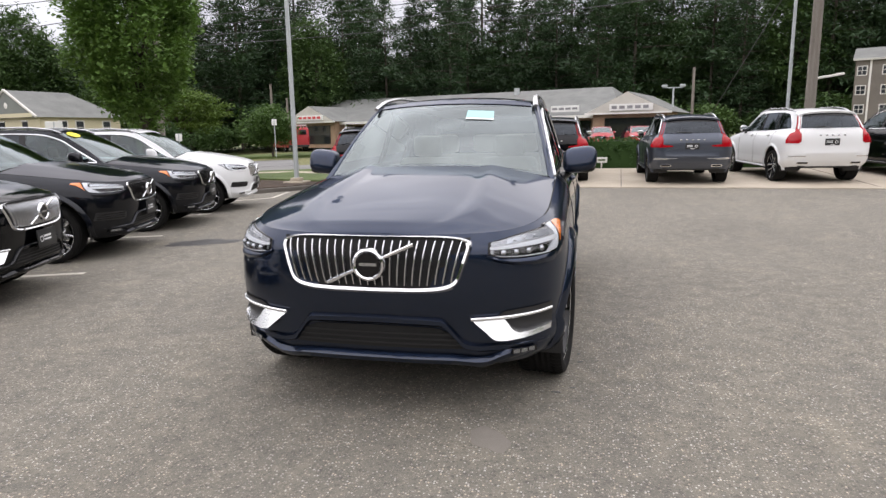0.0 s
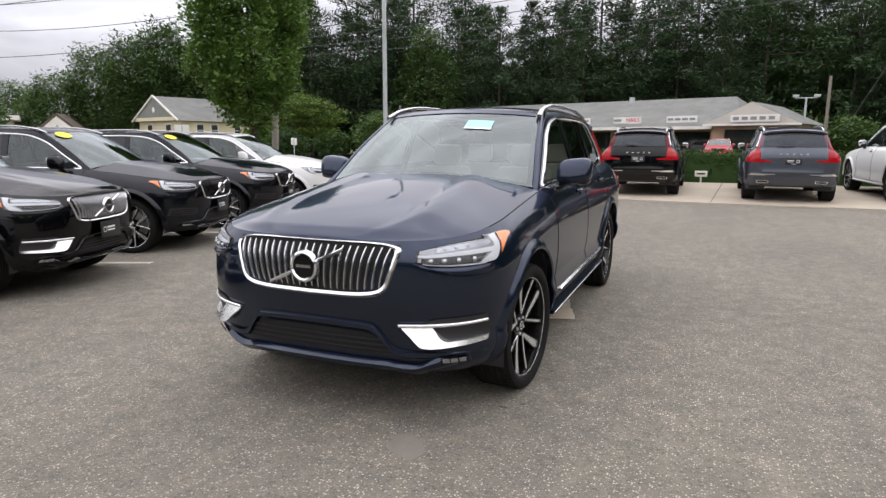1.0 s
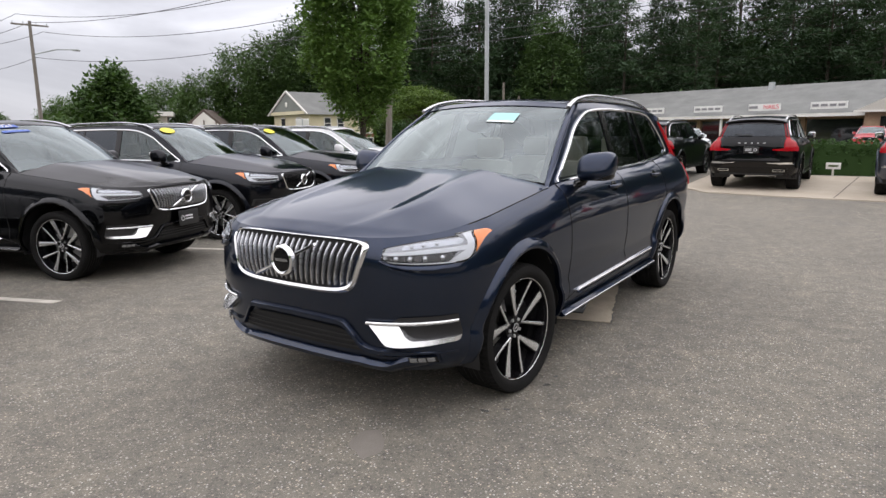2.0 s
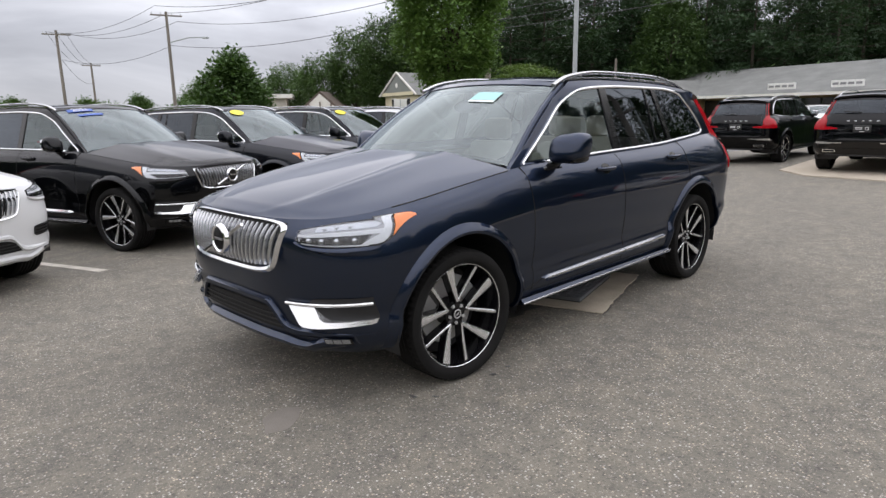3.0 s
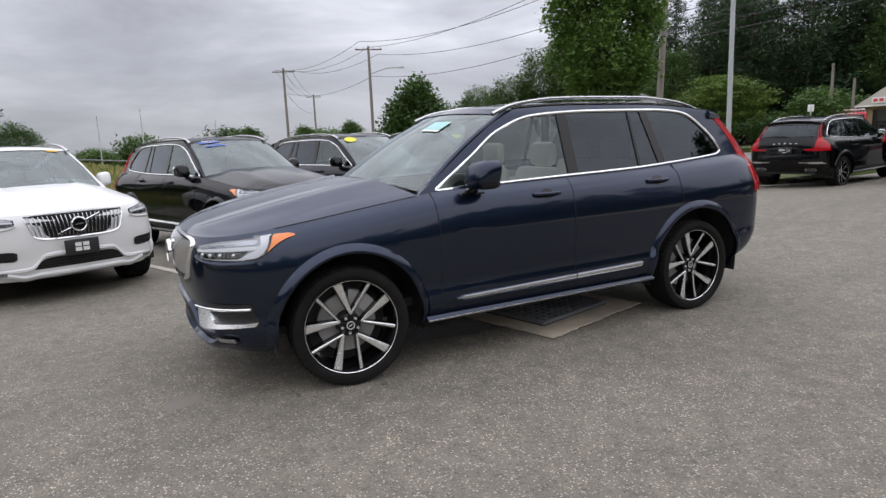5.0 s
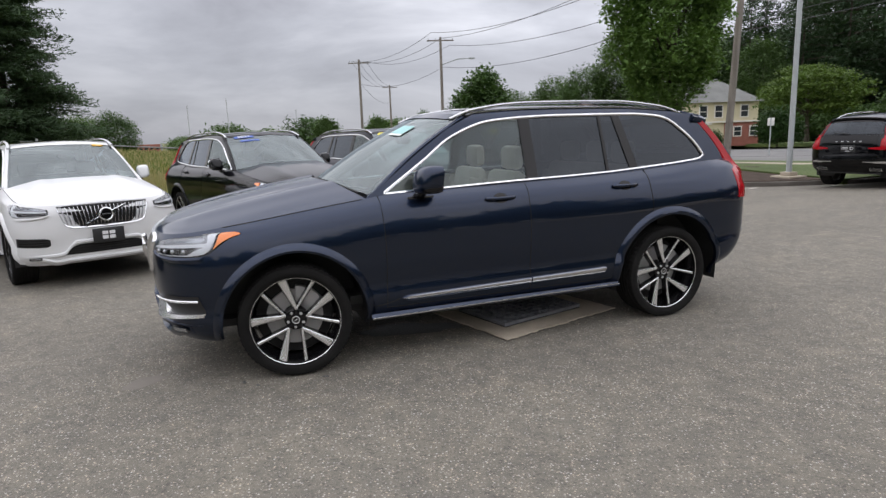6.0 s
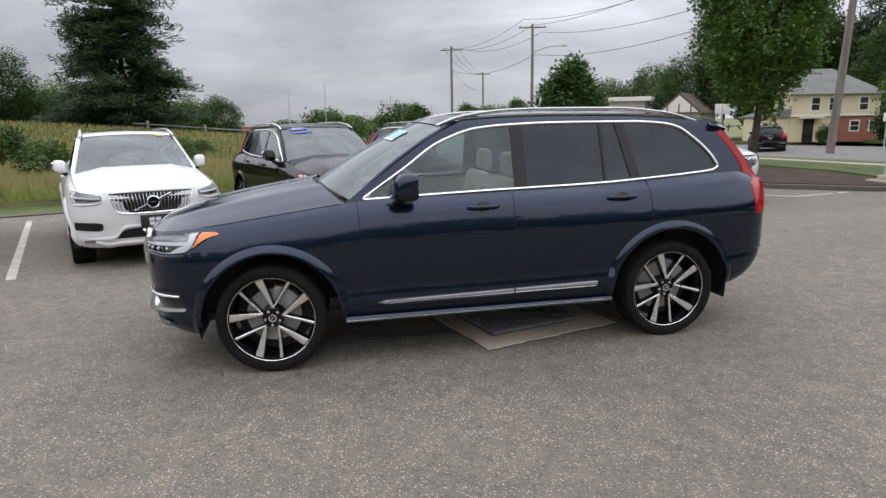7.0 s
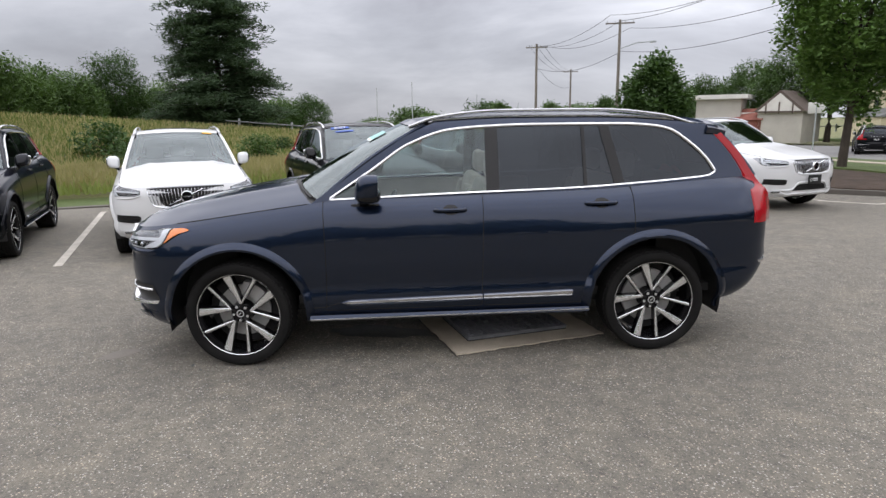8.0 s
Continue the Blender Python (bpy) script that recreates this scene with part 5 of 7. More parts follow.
# ---- ground, paving, kerbs ----
HEAD = radians(19.0)
ALONG = np.array([math.cos(HEAD), math.sin(HEAD)])      # the way the parked row faces
ACROSS = np.array([-math.sin(HEAD), math.cos(HEAD)])    # along the row of bays


def lot(a, b):
    """A plan point: a metres the way the row faces, b metres along the row, from the lot's corner."""
    return np.array([0.0, 0.0]) + ALONG * a + ACROSS * b


def far_drop(x, y):
    """How far the land to the west lies below the lot's plane."""
    dx, dy = np.asarray(x, float) - 5.2, np.asarray(y, float) + 0.9
    west = np.clip((-np.degrees(np.arctan2(dx, dy)) - 30) / 16, 0, 1) * np.clip((175 + np.degrees(np.arctan2(dx, dy))) / 20, 0, 1)
    return np.clip(0.0202 * (np.minimum(np.hypot(dx, dy), 260) - 16.5), 0, None) * west * west * (3 - 2 * west)


rings = np.r_[0.5, np.linspace(8, 120, 15), 260, 600, 1500]
turns = np.linspace(0, 2 * np.pi, 96, endpoint=False)
land = np.stack([rings[:, None] * np.cos(turns)[None], rings[:, None] * np.sin(turns)[None]], -1)
land = np.concatenate([land, (-0.30 - far_drop(land[..., 0], land[..., 1]))[..., None]], -1)
put("ground", Shape().grid(land, closed_m=True), meadow_mat, label="open ground of grass and earth to the horizon", category="ground", kind="structure")
def ground_z(x, y):
    """The lot rises gently towards the hedge and falls towards the bays."""
    x, y = np.asarray(x, float), np.asarray(y, float)
    east = np.clip((x + 7) / 5, 0, 1)
    return 0.016 * np.clip(y - 4.0, 0, 15) * east * east * (3 - 2 * east) - 0.015 * np.clip(-x - 1.2, 0, 9) - far_drop(x, y)


def lifted(shape):
    """Lays a slab on the rising ground."""
    for v in shape.v:
        v[:, 2] += ground_z(v[:, 0], v[:, 1])
    return shape


lot_rows = []
for a in np.linspace(-11.0, 75.0, 44):
    far = min((20.0 - 0.3256 * a) / 0.9455, 15.0 if a < -5 else 60.0)
    lot_rows.append([np.r_[lot(a, b), 0.0] for b in np.r_[np.linspace(-60, 0, 13), np.linspace(0, far, 41)[1:]]])
lot_grid = np.array(lot_rows)
lot_grid[..., 2] = ground_z(lot_grid[..., 0], lot_grid[..., 1])
put("pavement", Shape().slab(lot_grid, (0, 0, -0.25)), asphalt, label="worn grey asphalt of the car park with pale stone chips", category="pavement", kind="structure")

# kerb and verge behind the parked row
put("kerb", lifted(flat([lot(-11.0, -60), lot(-11.25, -60), lot(-11.25, 15.0), lot(-11.0, 15.2)][::-1], 0.12, -0.3)), kerb_mat, label="low dark kerb along the end of the bays", category="kerb", kind="structure", smooth=False)
put("verge", lifted(flat([lot(-11.25, -60), lot(-13.4, -60), lot(-13.4, 14.5), lot(-11.25, 14.5)][::-1], 0.09, -0.3)), grass_mat, label="strip of mown grass behind the kerb", category="grass", kind="structure", smooth=False)

# bay lines
def stripe(p, q, width=0.10, z=0.004):
    p, q = np.array(p, float), np.array(q, float)
    d = (q - p) / np.linalg.norm(q - p)
    n = np.array([-d[1], d[0]]) * width / 2
    return lifted(flat([p - n, q - n, q + n, p + n], z, -0.02))


BAY = 2.80
first_line = np.array([-2.70, -4.61])
for i in range(-3, 6):
    a = first_line + ACROSS * BAY * i
    put("bay_line", stripe(a, a - ALONG * 6.0), line_paint, label="worn white bay line on the asphalt", category="road marking", group="bay lines", smooth=False)
for p, q in (((-7.4, 8.5), (-6.6, 9.2)), ((-6.6, 9.2), (-7.0, 10.9))):
    put("bay_line", stripe(p, q), line_paint, label="worn white line before the planted island", category="road marking", group="island lines", smooth=False)

# pale concrete apron under the far row
APRON_Y = 10.25
put("apron", lifted(flat([(-1.35, 11.4), (-0.6, APRON_Y + 0.25), (1.0, APRON_Y), (60, APRON_Y - 1.6), (60, 16.2), (-1.5, 16.2)], 0.02, -0.2)), concrete, label="pale tan concrete apron", category="pavement", kind="structure", smooth=False)
for i in range(6):
    x = 1.9 + 5.5 * i
    put("apron_joint", stripe((x, APRON_Y + 0.1), (x + 0.3, 16.1), 0.02, 0.0235), kerb_mat, label="dark joint between concrete slabs", category="joint", group="apron joints", smooth=False)

# planted island with kerb, mulch, lawn; then footpath, street, far kerb
island = [(-8.8, 9.7), (-7.9, 10.6), (-6.9, 11.6), (-6.1, 13.2), (-6.0, 14.2), (-26, 13.9), (-31, 12.0), (-15.5, 7.9)]
put("island_kerb", lifted(flat(island, 0.11, -0.2)), kerb_mat, label="rounded dark kerb of the planted island", category="kerb", kind="structure", smooth=False)
def berm(a):
    """The planted strip rises from the lot's corner to a low berm."""
    return 0.25 * np.clip(a / 3.5, 0, 1) * np.clip((34 - a) / 12, 0, 1)


bed_front = curve_of((-31, 12.25), (-26, 10.9), (-15.5, 8.2), (-8.9, 9.95), (-8.0, 10.85), (-7.05, 11.75), (-6.2, 13.3))
bed_x, bed_k = np.linspace(-30, -6.2, 60)[:, None], np.linspace(0, 1, 8)[None]
bed_y = bed_front(bed_x) * (1 - bed_k) + 13.9 * bed_k
bed = np.stack([bed_x + 0 * bed_k, bed_y, 0.14 + berm(-6.2 - bed_x) * bed_k ** 0.7], -1)
put("mulch_bed", lifted(Shape().slab(bed, (0, 0, -0.14))), mulch_mat, label="brown bark mulch bed on the island", category="mulch", kind="structure")
road_dir = np.array([-0.956, 0.292])
road_n = np.array([0.292, 0.956])


def road_pt(a, b):
    """a metres along the street, b metres across it, away from the lot."""
    return np.array([-8.0, 22.0]) + road_dir * a + road_n * b


def by_street(a, b):
    """a metres along the street from the lot's corner, b metres towards it from the island."""
    return np.array([-6.2 - a, 13.7 - 0.02 * a + b])


def strip_of(b0, b1, top, base, ends=(0, 70)):
    """A strip along the street that follows the rising ground."""
    aa = np.linspace(ends[0], ends[1], 24)
    s = Shape().slab(np.array([[np.r_[by_street(a, b0), top + berm(a)], np.r_[by_street(a, b1), top + berm(a)]] for a in aa])[::-1], (0, 0, base))
    return lifted(s)


put("lawn", strip_of(-0.9, 4.0, 0.145, -0.3), grass_mat, label="mown lawn strip beside the street", category="grass", kind="structure", smooth=False)
put("footpath", strip_of(1.8, 2.5, 0.160, -0.05), concrete, label="pale concrete footpath through the lawn", category="pavement", kind="structure", smooth=False)
put("street", lifted(flat([(-6.2, 17.7), (4.2, 34.5), (-14, 27.0), (-30, 24.6), (-130, 23.5), (-130, 15.2)], 0.05, -0.2)), road_mat, label="grey asphalt street", category="road", kind="structure", smooth=False)
put("house_forecourt", lifted(flat([(-14.2, 27.05), (-18, 34.0), (-62, 34.0), (-62, 24.3), (-30, 24.65)], 0.058, -0.2)), road_mat, label="asphalt forecourt before the cream house", category="pavement", kind="structure", smooth=False)
put("street", lifted(flat([(-6.1, 20.3), (90, 20.5), (90, 35.0), (4.3, 34.5)], 0.046, -0.2)), road_mat, label="grey asphalt street beyond the hedge", category="road", kind="structure", smooth=False)
for a in range(4, 70, 9):
    put("street_line", stripe(by_street(a, 8.0), by_street(a + 3.2, 8.0), 0.14, 0.055), line_paint, label="white dashed line on the street", category="road marking", group="street lines", smooth=False)
put("street_edge_line", stripe(by_street(1, 4.6), by_street(70, 4.6), 0.12, 0.055), line_paint, label="white edge line on the street", category="road marking", smooth=False)
put("shop_forecourt", lifted(flat([road_pt(-30, 15.6), road_pt(14, 15.6), road_pt(14, 27.5), road_pt(-30, 27.5)][::-1], 0.12, -0.2)), road_mat, label="asphalt forecourt before the shops", category="pavement", kind="structure", smooth=False)
put("far_verge", lifted(flat([road_pt(14, 15.5), road_pt(90, 15.5), road_pt(90, 70), road_pt(14, 70)][::-1], 0.12, -0.2)), grass_mat, label="grass across the street", category="grass", kind="structure", smooth=False)

# stains on the asphalt
def blob(c, rx, ry, turn, seed, z=0.004, n=72, rough=0):
    r = np.random.RandomState(seed)
    a = np.linspace(0, 2 * np.pi, n, endpoint=False)
    k = 1 + sum((0.16 if rough < 1 else 0.24) / j * np.sin(j * a + r.rand() * 6.3) for j in range(2, 8 if rough < 1 else 15))
    x, y = rx * k * np.cos(a), ry * k * np.sin(a)
    return lifted(flat(np.c_[c[0] + x * math.cos(turn) - y * math.sin(turn), c[1] + x * math.sin(turn) + y * math.cos(turn)], z, -0.01))


put("spill_mark", blob((0.60, -2.48), 0.085, 0.13, 0.5, 3, 0.0015), stain_mat, label="pale dried spill on the asphalt", category="stain", kind="structure", smooth=False)
for i, (x, y, r1, r2) in enumerate(((0.89, -1.86, 0.026, 0.013), (0.98, -1.78, 0.022, 0.009), (1.02, -1.35, 0.024, 0.012), (1.01, -1.2, 0.018, 0.010))):
    put("drip_mark", blob((x, y), r1, r2, 0.4 * i, 7 + i, 0.0015), oil_mat, label="small dark drip mark by the wheel", category="stain", kind="structure", group="drip marks", smooth=False)
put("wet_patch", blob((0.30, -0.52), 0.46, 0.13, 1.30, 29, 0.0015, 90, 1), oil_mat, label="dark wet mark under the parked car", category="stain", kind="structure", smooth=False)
put("wet_patch", blob((-4.35, 2.75), 0.46, 0.30, 0.4, 33, 0.0015, 90, 1), patch_mat, label="dark damp patch at the end of a bay", category="stain", kind="structure", smooth=False)

# storm drain under the car
slab = []
r_edge = np.random.RandomState(4)
corners = [np.array(c) for c in ((0.915, 0.035), (0.570, 1.25), (-0.72, 0.93), (-0.385, -0.32))]
for c0, c1 in zip(corners, corners[1:] + corners[:1]):
    out_ = np.array([(c1 - c0)[1], -(c1 - c0)[0]]) / np.linalg.norm(c1 - c0)
    slab += [c0 + (c1 - c0) * f_ + out_ * r_edge.uniform(-0.016, 0.006) * (f_ > 0) for f_ in np.linspace(0, 1, 26)[:-1]]
put("slab_gap", Shape().add(np.c_[np.array([(c - (0.095, 0.474)) * 1.018 + (0.095, 0.474) for c in slab]), np.full(len(slab), 0.003)], [tuple(range(len(slab)))]), oil_mat, label="dark open joint round the concrete slab", category="joint", kind="structure", smooth=False)
put("drain_slab", flat(slab, 0.012, -0.1), slab_mat, label="stained concrete slab round the storm drain", category="pavement", kind="structure", smooth=False)
gc = np.array([0.236, 0.488])
g_ang = math.atan2(1.225, -0.32)
drain = empty("drain_grate", pose(gc[0], gc[1], 0.012, 0, 0, math.degrees(g_ang)), "black cast iron drain grate set in a concrete slab", "drain")
put("grate_pit", Shape().box(0, 0, 0.002, 0.86, 0.62, 0.004), pit_dark, drain, smooth=False)
bar_long = Shape().box(0, 0, 0, 0.86, 0.022, 0.03, 0.004).mesh("grate_bar")
bar_cross = Shape().box(0, 0, 0, 0.024, 0.62, 0.03, 0.004).mesh("grate_cross")
for i in range(10):
    put("grate_bar", bar_long, iron, drain, at=pose(0, -0.30 + 0.0667 * i, 0.02))
for i in range(12):
    put("grate_cross", bar_cross, iron, drain, at=pose(-0.418 + 0.076 * i, 0, 0.021))

# ---- cars ----
def nosed(x, y, turn):
    """The pose of a car whose nose is at x, y and that faces turn degrees."""
    d = (math.cos(radians(turn)), math.sin(radians(turn)))
    ox, oy = x - 2.38 * d[0], y - 2.38 * d[1]
    tilt = math.degrees(math.atan2(float(ground_z(ox - 1.4 * d[0], oy - 1.4 * d[1]) - ground_z(ox + 1.4 * d[0], oy + 1.4 * d[1])), 2.8))
    return pose(ox, oy, float(ground_z(ox + 1.4 * d[0], oy + 1.4 * d[1]) + ground_z(ox - 1.4 * d[0], oy - 1.4 * d[1])) / 2, 0, 0, turn + 90) @ pose(0, 0, 0, tilt, 0, 0)


def tailed(x, y, turn, s=1.0, z=0.0):
    """The pose of a car whose rear axle is at x, y."""
    d = (math.cos(radians(turn)), math.sin(radians(turn)))
    return pose(x + AXLE * s * d[0], y + AXLE * s * d[1], z, 0, 0, turn + 90)


estate_car("suv", pose(0, 0, 0), navy, "dark navy blue SUV with chrome grille parked over a storm drain", steer=STEER, near=True)
row = "parked row of cars facing the aisle"
estate_car("suv", nosed(-2.98, -3.05, 19.5), white_paint, "white SUV with black grille, vents and an orange windscreen sticker", "bright", "vent", group=row, cabin=dash_dark, plate="blank", sticker="orange", strip=False, scale=(0.965, 0.965, 0.965))
estate_car("suv", nosed(-4.02, -0.30, 19), black_paint, "black SUV with bright grille and a blue year sticker", "bright", "chrome", group=row, cabin=dash_dark, plate="dealer", sticker="blue")
estate_car("suv", nosed(-4.86, 2.32, 19), charcoal, "charcoal SUV with dark grille and yellow oval sticker", "dark", "vent", group=row, cabin=dash_dark, plate="dealer", sticker="yellow")
estate_car("suv", nosed(-5.52, 4.90, 19), charcoal, "charcoal SUV with dark grille and yellow sticker, beside a white one", "dark", "vent", group=row, cabin=dash_dark, plate="dealer", sticker="yellow")
estate_car("suv", nosed(-5.98, 7.36, 19), white_paint, "white SUV with bright grille at the end of the row", "bright", "vent", group=row, cabin=dash_dark, plate="dealer")
estate_car("suv", nosed(-2.35, -6.10, 19), charcoal, "dark grey SUV with bright door strips beside the white one", "bright", "chrome", group=row, cabin=dash_dark, plate="dealer")
back = "cars parked with their tails to the aisle"
SMALL = (0.985, 0.945, 0.95)
for x, y, turn, paint, tail, text in (
        (0.20, 12.0, 90, black_paint, "hooked", "black compact SUV seen from its tail on the concrete apron"),
        (3.50, 11.55, 90, grey_paint, "hooked", "slate grey compact SUV seen from its tail on the concrete apron"),
        (6.48, 11.95, 96, white_paint, "tall", "white SUV seen from its tail on the concrete apron"),
        (9.58, 12.6, 96, black_paint, "tall", "black SUV at the end of the far row"),
        (-2.85, 13.7, 88, black_paint, "hooked", "black compact SUV parked askew beside the apron"),
        (-5.15, 12.25, 98, black_paint, "hooked", "black compact SUV parked askew beside the island")):
    small = tail == "hooked"
    rear_z = float(ground_z(x, y)) + (0.02 if x > -1 else 0.0)
    seat_at = tailed(x, y, turn, 0.945 if small else 1.0, rear_z + 0.016 * AXLE)
    estate_car("suv", seat_at @ pose(0, 0, 0, -0.9, 0, 0), paint, text, tail=tail, group=back, scale=SMALL if small else (1, 1, 1), strip=False, cabin=dash_dark)

# ---- trees, hedge, grass ----
def leaves(s, centres, per, spread, size, seed, up=0.35, coarse=False, slim=0.62, level=1.0):
    """Small bent leaf clumps round each centre, added to s."""
    r = np.random.RandomState(seed)
    c = np.repeat(np.asarray(centres, float), per, 0)
    n = len(c)
    p = c + np.clip(r.normal(size=(n, 3)), -1.5, 1.5) * np.asarray(spread)
    a = r.normal(size=(n, 3)) * (1, 1, level)
    a /= np.linalg.norm(a, axis=1)[:, None]
    b = np.cross(a, r.normal(size=(n, 3)) + (0, 0, up * 4))
    b /= np.linalg.norm(b, axis=1)[:, None]
    k = (size * r.uniform(0.6, 1.35, n))[:, None]
    nrm = np.cross(a, b)
    v = np.stack([p - a * k, p + b * k * slim + nrm * k * 0.18, p + a * k, p - b * k * slim + nrm * k * 0.18], 1).reshape(-1, 3)
    if coarse:
        v = v.reshape(-1, 4, 3)[:, :3].reshape(-1, 3)
        i = np.arange(n) * 3
        s.add(v, np.stack([i, i + 1, i + 2], 1))
        return s
    i = np.arange(n) * 4
    s.add(v, np.stack([i, i + 1, i + 2, i + 3], 1))
    return s


def crown_points(n, rx, ry, rz, seed, bottom=-0.8, hollow=0.55, lumps=7, rough=0.28):
    """Clump centres in an uneven crown round the origin, thicker near its skin."""
    r = np.random.RandomState(seed)
    d = r.normal(size=(n * 3, 3))
    d /= np.linalg.norm(d, axis=1)[:, None]
    d = d[d[:, 2] > bottom][:n]
    lump = r.normal(size=(lumps, 3))
    lump /= np.linalg.norm(lump, axis=1)[:, None]
    k = 1 - rough / 2 + rough * np.max(np.clip(d @ lump.T, 0, 1) ** 6, axis=1) + r.normal(size=len(d)) * 0.05
    rad = k * (hollow + (1 - hollow) * r.rand(len(d)) ** 0.5)
    return d * rad[:, None] * (rx, ry, rz)


def limb_set(s, base, tips, r0, seed):
    r = np.random.RandomState(seed)
    for tip in tips:
        b, e = np.array(base, float), np.array(tip, float)
        mid = (b + e) / 2 + r.normal(size=3) * 0.06 * np.linalg.norm(e - b) + (0, 0, 0.08 * np.linalg.norm(e - b))
        k = np.linspace(0, 1, 6)[:, None]
        p = (1 - k) ** 2 * b + 2 * k * (1 - k) * mid + k**2 * e
        s.tube(p, np.linspace(r0, r0 * 0.18, 6), 6)
    return s


def broadleaf_meshes(key, height, trunk_h, rx, rz, clumps, per, leaf, spread, seed, trunk_r, shape="oval", coarse=False, fork=0.8):
    def wood():
        r = np.random.RandomState(seed)
        z = np.linspace(0, trunk_h + rz * 0.9, 9)
        p = np.c_[0.04 * trunk_h * np.sin(z * 0.9 + seed), 0.04 * trunk_h * np.cos(z * 0.7 + seed * 2), z]
        p[:, :2] -= p[0, :2]
        s = Shape().tube(p, np.linspace(trunk_r * 1.25, trunk_r * 0.2, 9), 10)
        c = crown_points(6 if coarse else 14, rx * 0.8, rx * 0.8, rz * 0.8, seed + 3) + (0, 0, trunk_h + rz)
        for q in c:
            limb_set(s, p[np.argmin(np.abs(z - max(trunk_h * fork, q[2] - rz * 0.55)))], [q], trunk_r * 0.42, seed)
        return s

    def green():
        c = crown_points(clumps, rx, rx, rz, seed)
        if shape == "egg":
            h_ = c[:, 2:3] / rz
            c[:, :2] *= (1.12 - 0.38 * h_) * np.clip((h_ + 1.0) / 0.65, 0.3, 1)
        return leaves(Shape(), c + (0, 0, trunk_h + rz), per, spread, leaf, seed + 1, 0.9, coarse, 0.62, 0.55)
    return mesh_once("trunk_" + key, wood), mesh_once("crown_" + key, green, smooth=False)


def conifer_meshes(key, height, base, radius, whorls, per_whorl, leaf, seed, trunk_r, per=9, coarse=False, taper=0.75):
    r = np.random.RandomState(seed)
    s = Shape().tube(np.c_[np.zeros(8), np.zeros(8), np.linspace(0, height, 8)], np.linspace(trunk_r, trunk_r * 0.12, 8), 8)
    centres = []
    for i in range(whorls):
        k = i / (whorls - 1)
        z = base + (height - base) * k
        reach = radius * (1 - k) ** taper * (0.75 + 0.5 * r.rand()) + 0.25
        for j in range(per_whorl):
            a = r.rand() * 6.283
            n = max(2, int(reach / (radius / 7)))
            L = reach * r.uniform(0.65, 1.15)
            d = np.array([math.cos(a), math.sin(a), 0])
            q = [np.array([0, 0, z]) + d * L * f + np.array([0, 0, 0.12 * L * f - 0.16 * L * f * f + 0.1 * r.normal()]) for f in np.linspace(0.15, 1, n + 1)]
            s.tube([q[0], q[len(q) // 2], q[-1]] if coarse else q, np.linspace(trunk_r * 0.22, 0.012, 3 if coarse else len(q)), 3, caps=False)
            centres += q[1:]
            side = np.array([-d[1], d[0], 0])
            centres += [p + side * r.uniform(-0.25, 0.25) * L for p in q[1:]]
    g = leaves(Shape(), centres, per, (radius * 0.085, radius * 0.085, radius * (0.075 if coarse else 0.040)), leaf, seed + 5, 1.2, coarse, 0.42 if coarse else 0.24, 0.55 if coarse else 0.3)
    CAR["trunk_" + key], CAR["crown_" + key] = s.mesh("trunk_" + key), g.mesh("crown_" + key, smooth=False)
    return CAR["trunk_" + key], CAR["crown_" + key]


def tree(name, meshes, leaf_mat, m, label, group="", category="tree"):
    root = empty(name, m, label, category, group)
    put("trunk", meshes[0], bark, root)
    put("crown", meshes[1], leaf_mat, root)
    return root


def from_eye(az, dist, z=0.0):
    """A plan point by compass bearing (degrees east of +y) from the end of the walk that sees it."""
    x0, y0 = (5.2, -0.9) if az < -40 else (1.6, -5.0)
    az += 0.75 * (az > -40)
    x, y = x0 + dist * math.sin(radians(az)), y0 + dist * math.cos(radians(az))
    return x, y, z - float(far_drop(x, y))


rnd = np.random.RandomState(11)
# the big street tree on the island
near_tree = broadleaf_meshes("near", 9, 1.0, 1.72, 4.7, 760, 66, 0.078, (0.20, 0.20, 0.24), 5, 0.12, "egg", fork=2.0)
tree("street_tree", near_tree, leaf_near, pose(-13.1, 13.1, float(ground_z(-13.1, 13.1)) + 0.12), "large dense green street tree with an egg-shaped crown")
lime_tree = broadleaf_meshes("lime", 7.5, 2.0, 4.2, 2.7, 190, 84, 0.14, (0.62, 0.62, 0.15), 9, 0.2)
tree("spreading_tree", lime_tree, leaf_lime, pose(-33.4, 44.2, 0.3 - float(far_drop(-33.4, 44.2))) @ Matrix.Scale(0.84, 4), "yellow-green spreading tree with layered boughs across the street")
bushy = broadleaf_meshes("bushy", 4.5, 0.8, 1.75, 1.75, 240, 38, 0.12, (0.42, 0.42, 0.3), 14, 0.1)
tree("bushy_tree", bushy, leaf_mid, pose(*from_eye(-28.9, 50)) @ Matrix.Scale(0.86, 4), "rounded green tree beside the shops")
round_bush = broadleaf_meshes("round_bush", 2.6, 0.05, 1.35, 1.25, 150, 34, 0.09, (0.26, 0.26, 0.24), 16, 0.06)
tree("round_bush", round_bush, leaf_hedge, pose(-28.2, 35.2, 0.25 - float(far_drop(-28.2, 35.2))), "rounded dark green bush across the street", category="bush")
tree("round_bush", round_bush, leaf_hedge, pose(*from_eye(-47.4, 47, 0.3)) @ Matrix.Diagonal((0.34, 0.34, 0.48, 1)), "clipped dark green bush by the cream house", category="bush")
park_tree = broadleaf_meshes("park", 6, 0.9, 2.0, 2.55, 280, 34, 0.15, (0.36, 0.36, 0.32), 21, 0.1, "egg")
tree("young_tree", park_tree, leaf_mid, pose(-36.0, 16.6, -float(far_drop(-36, 16.6))), "cone-shaped green young tree in the field")
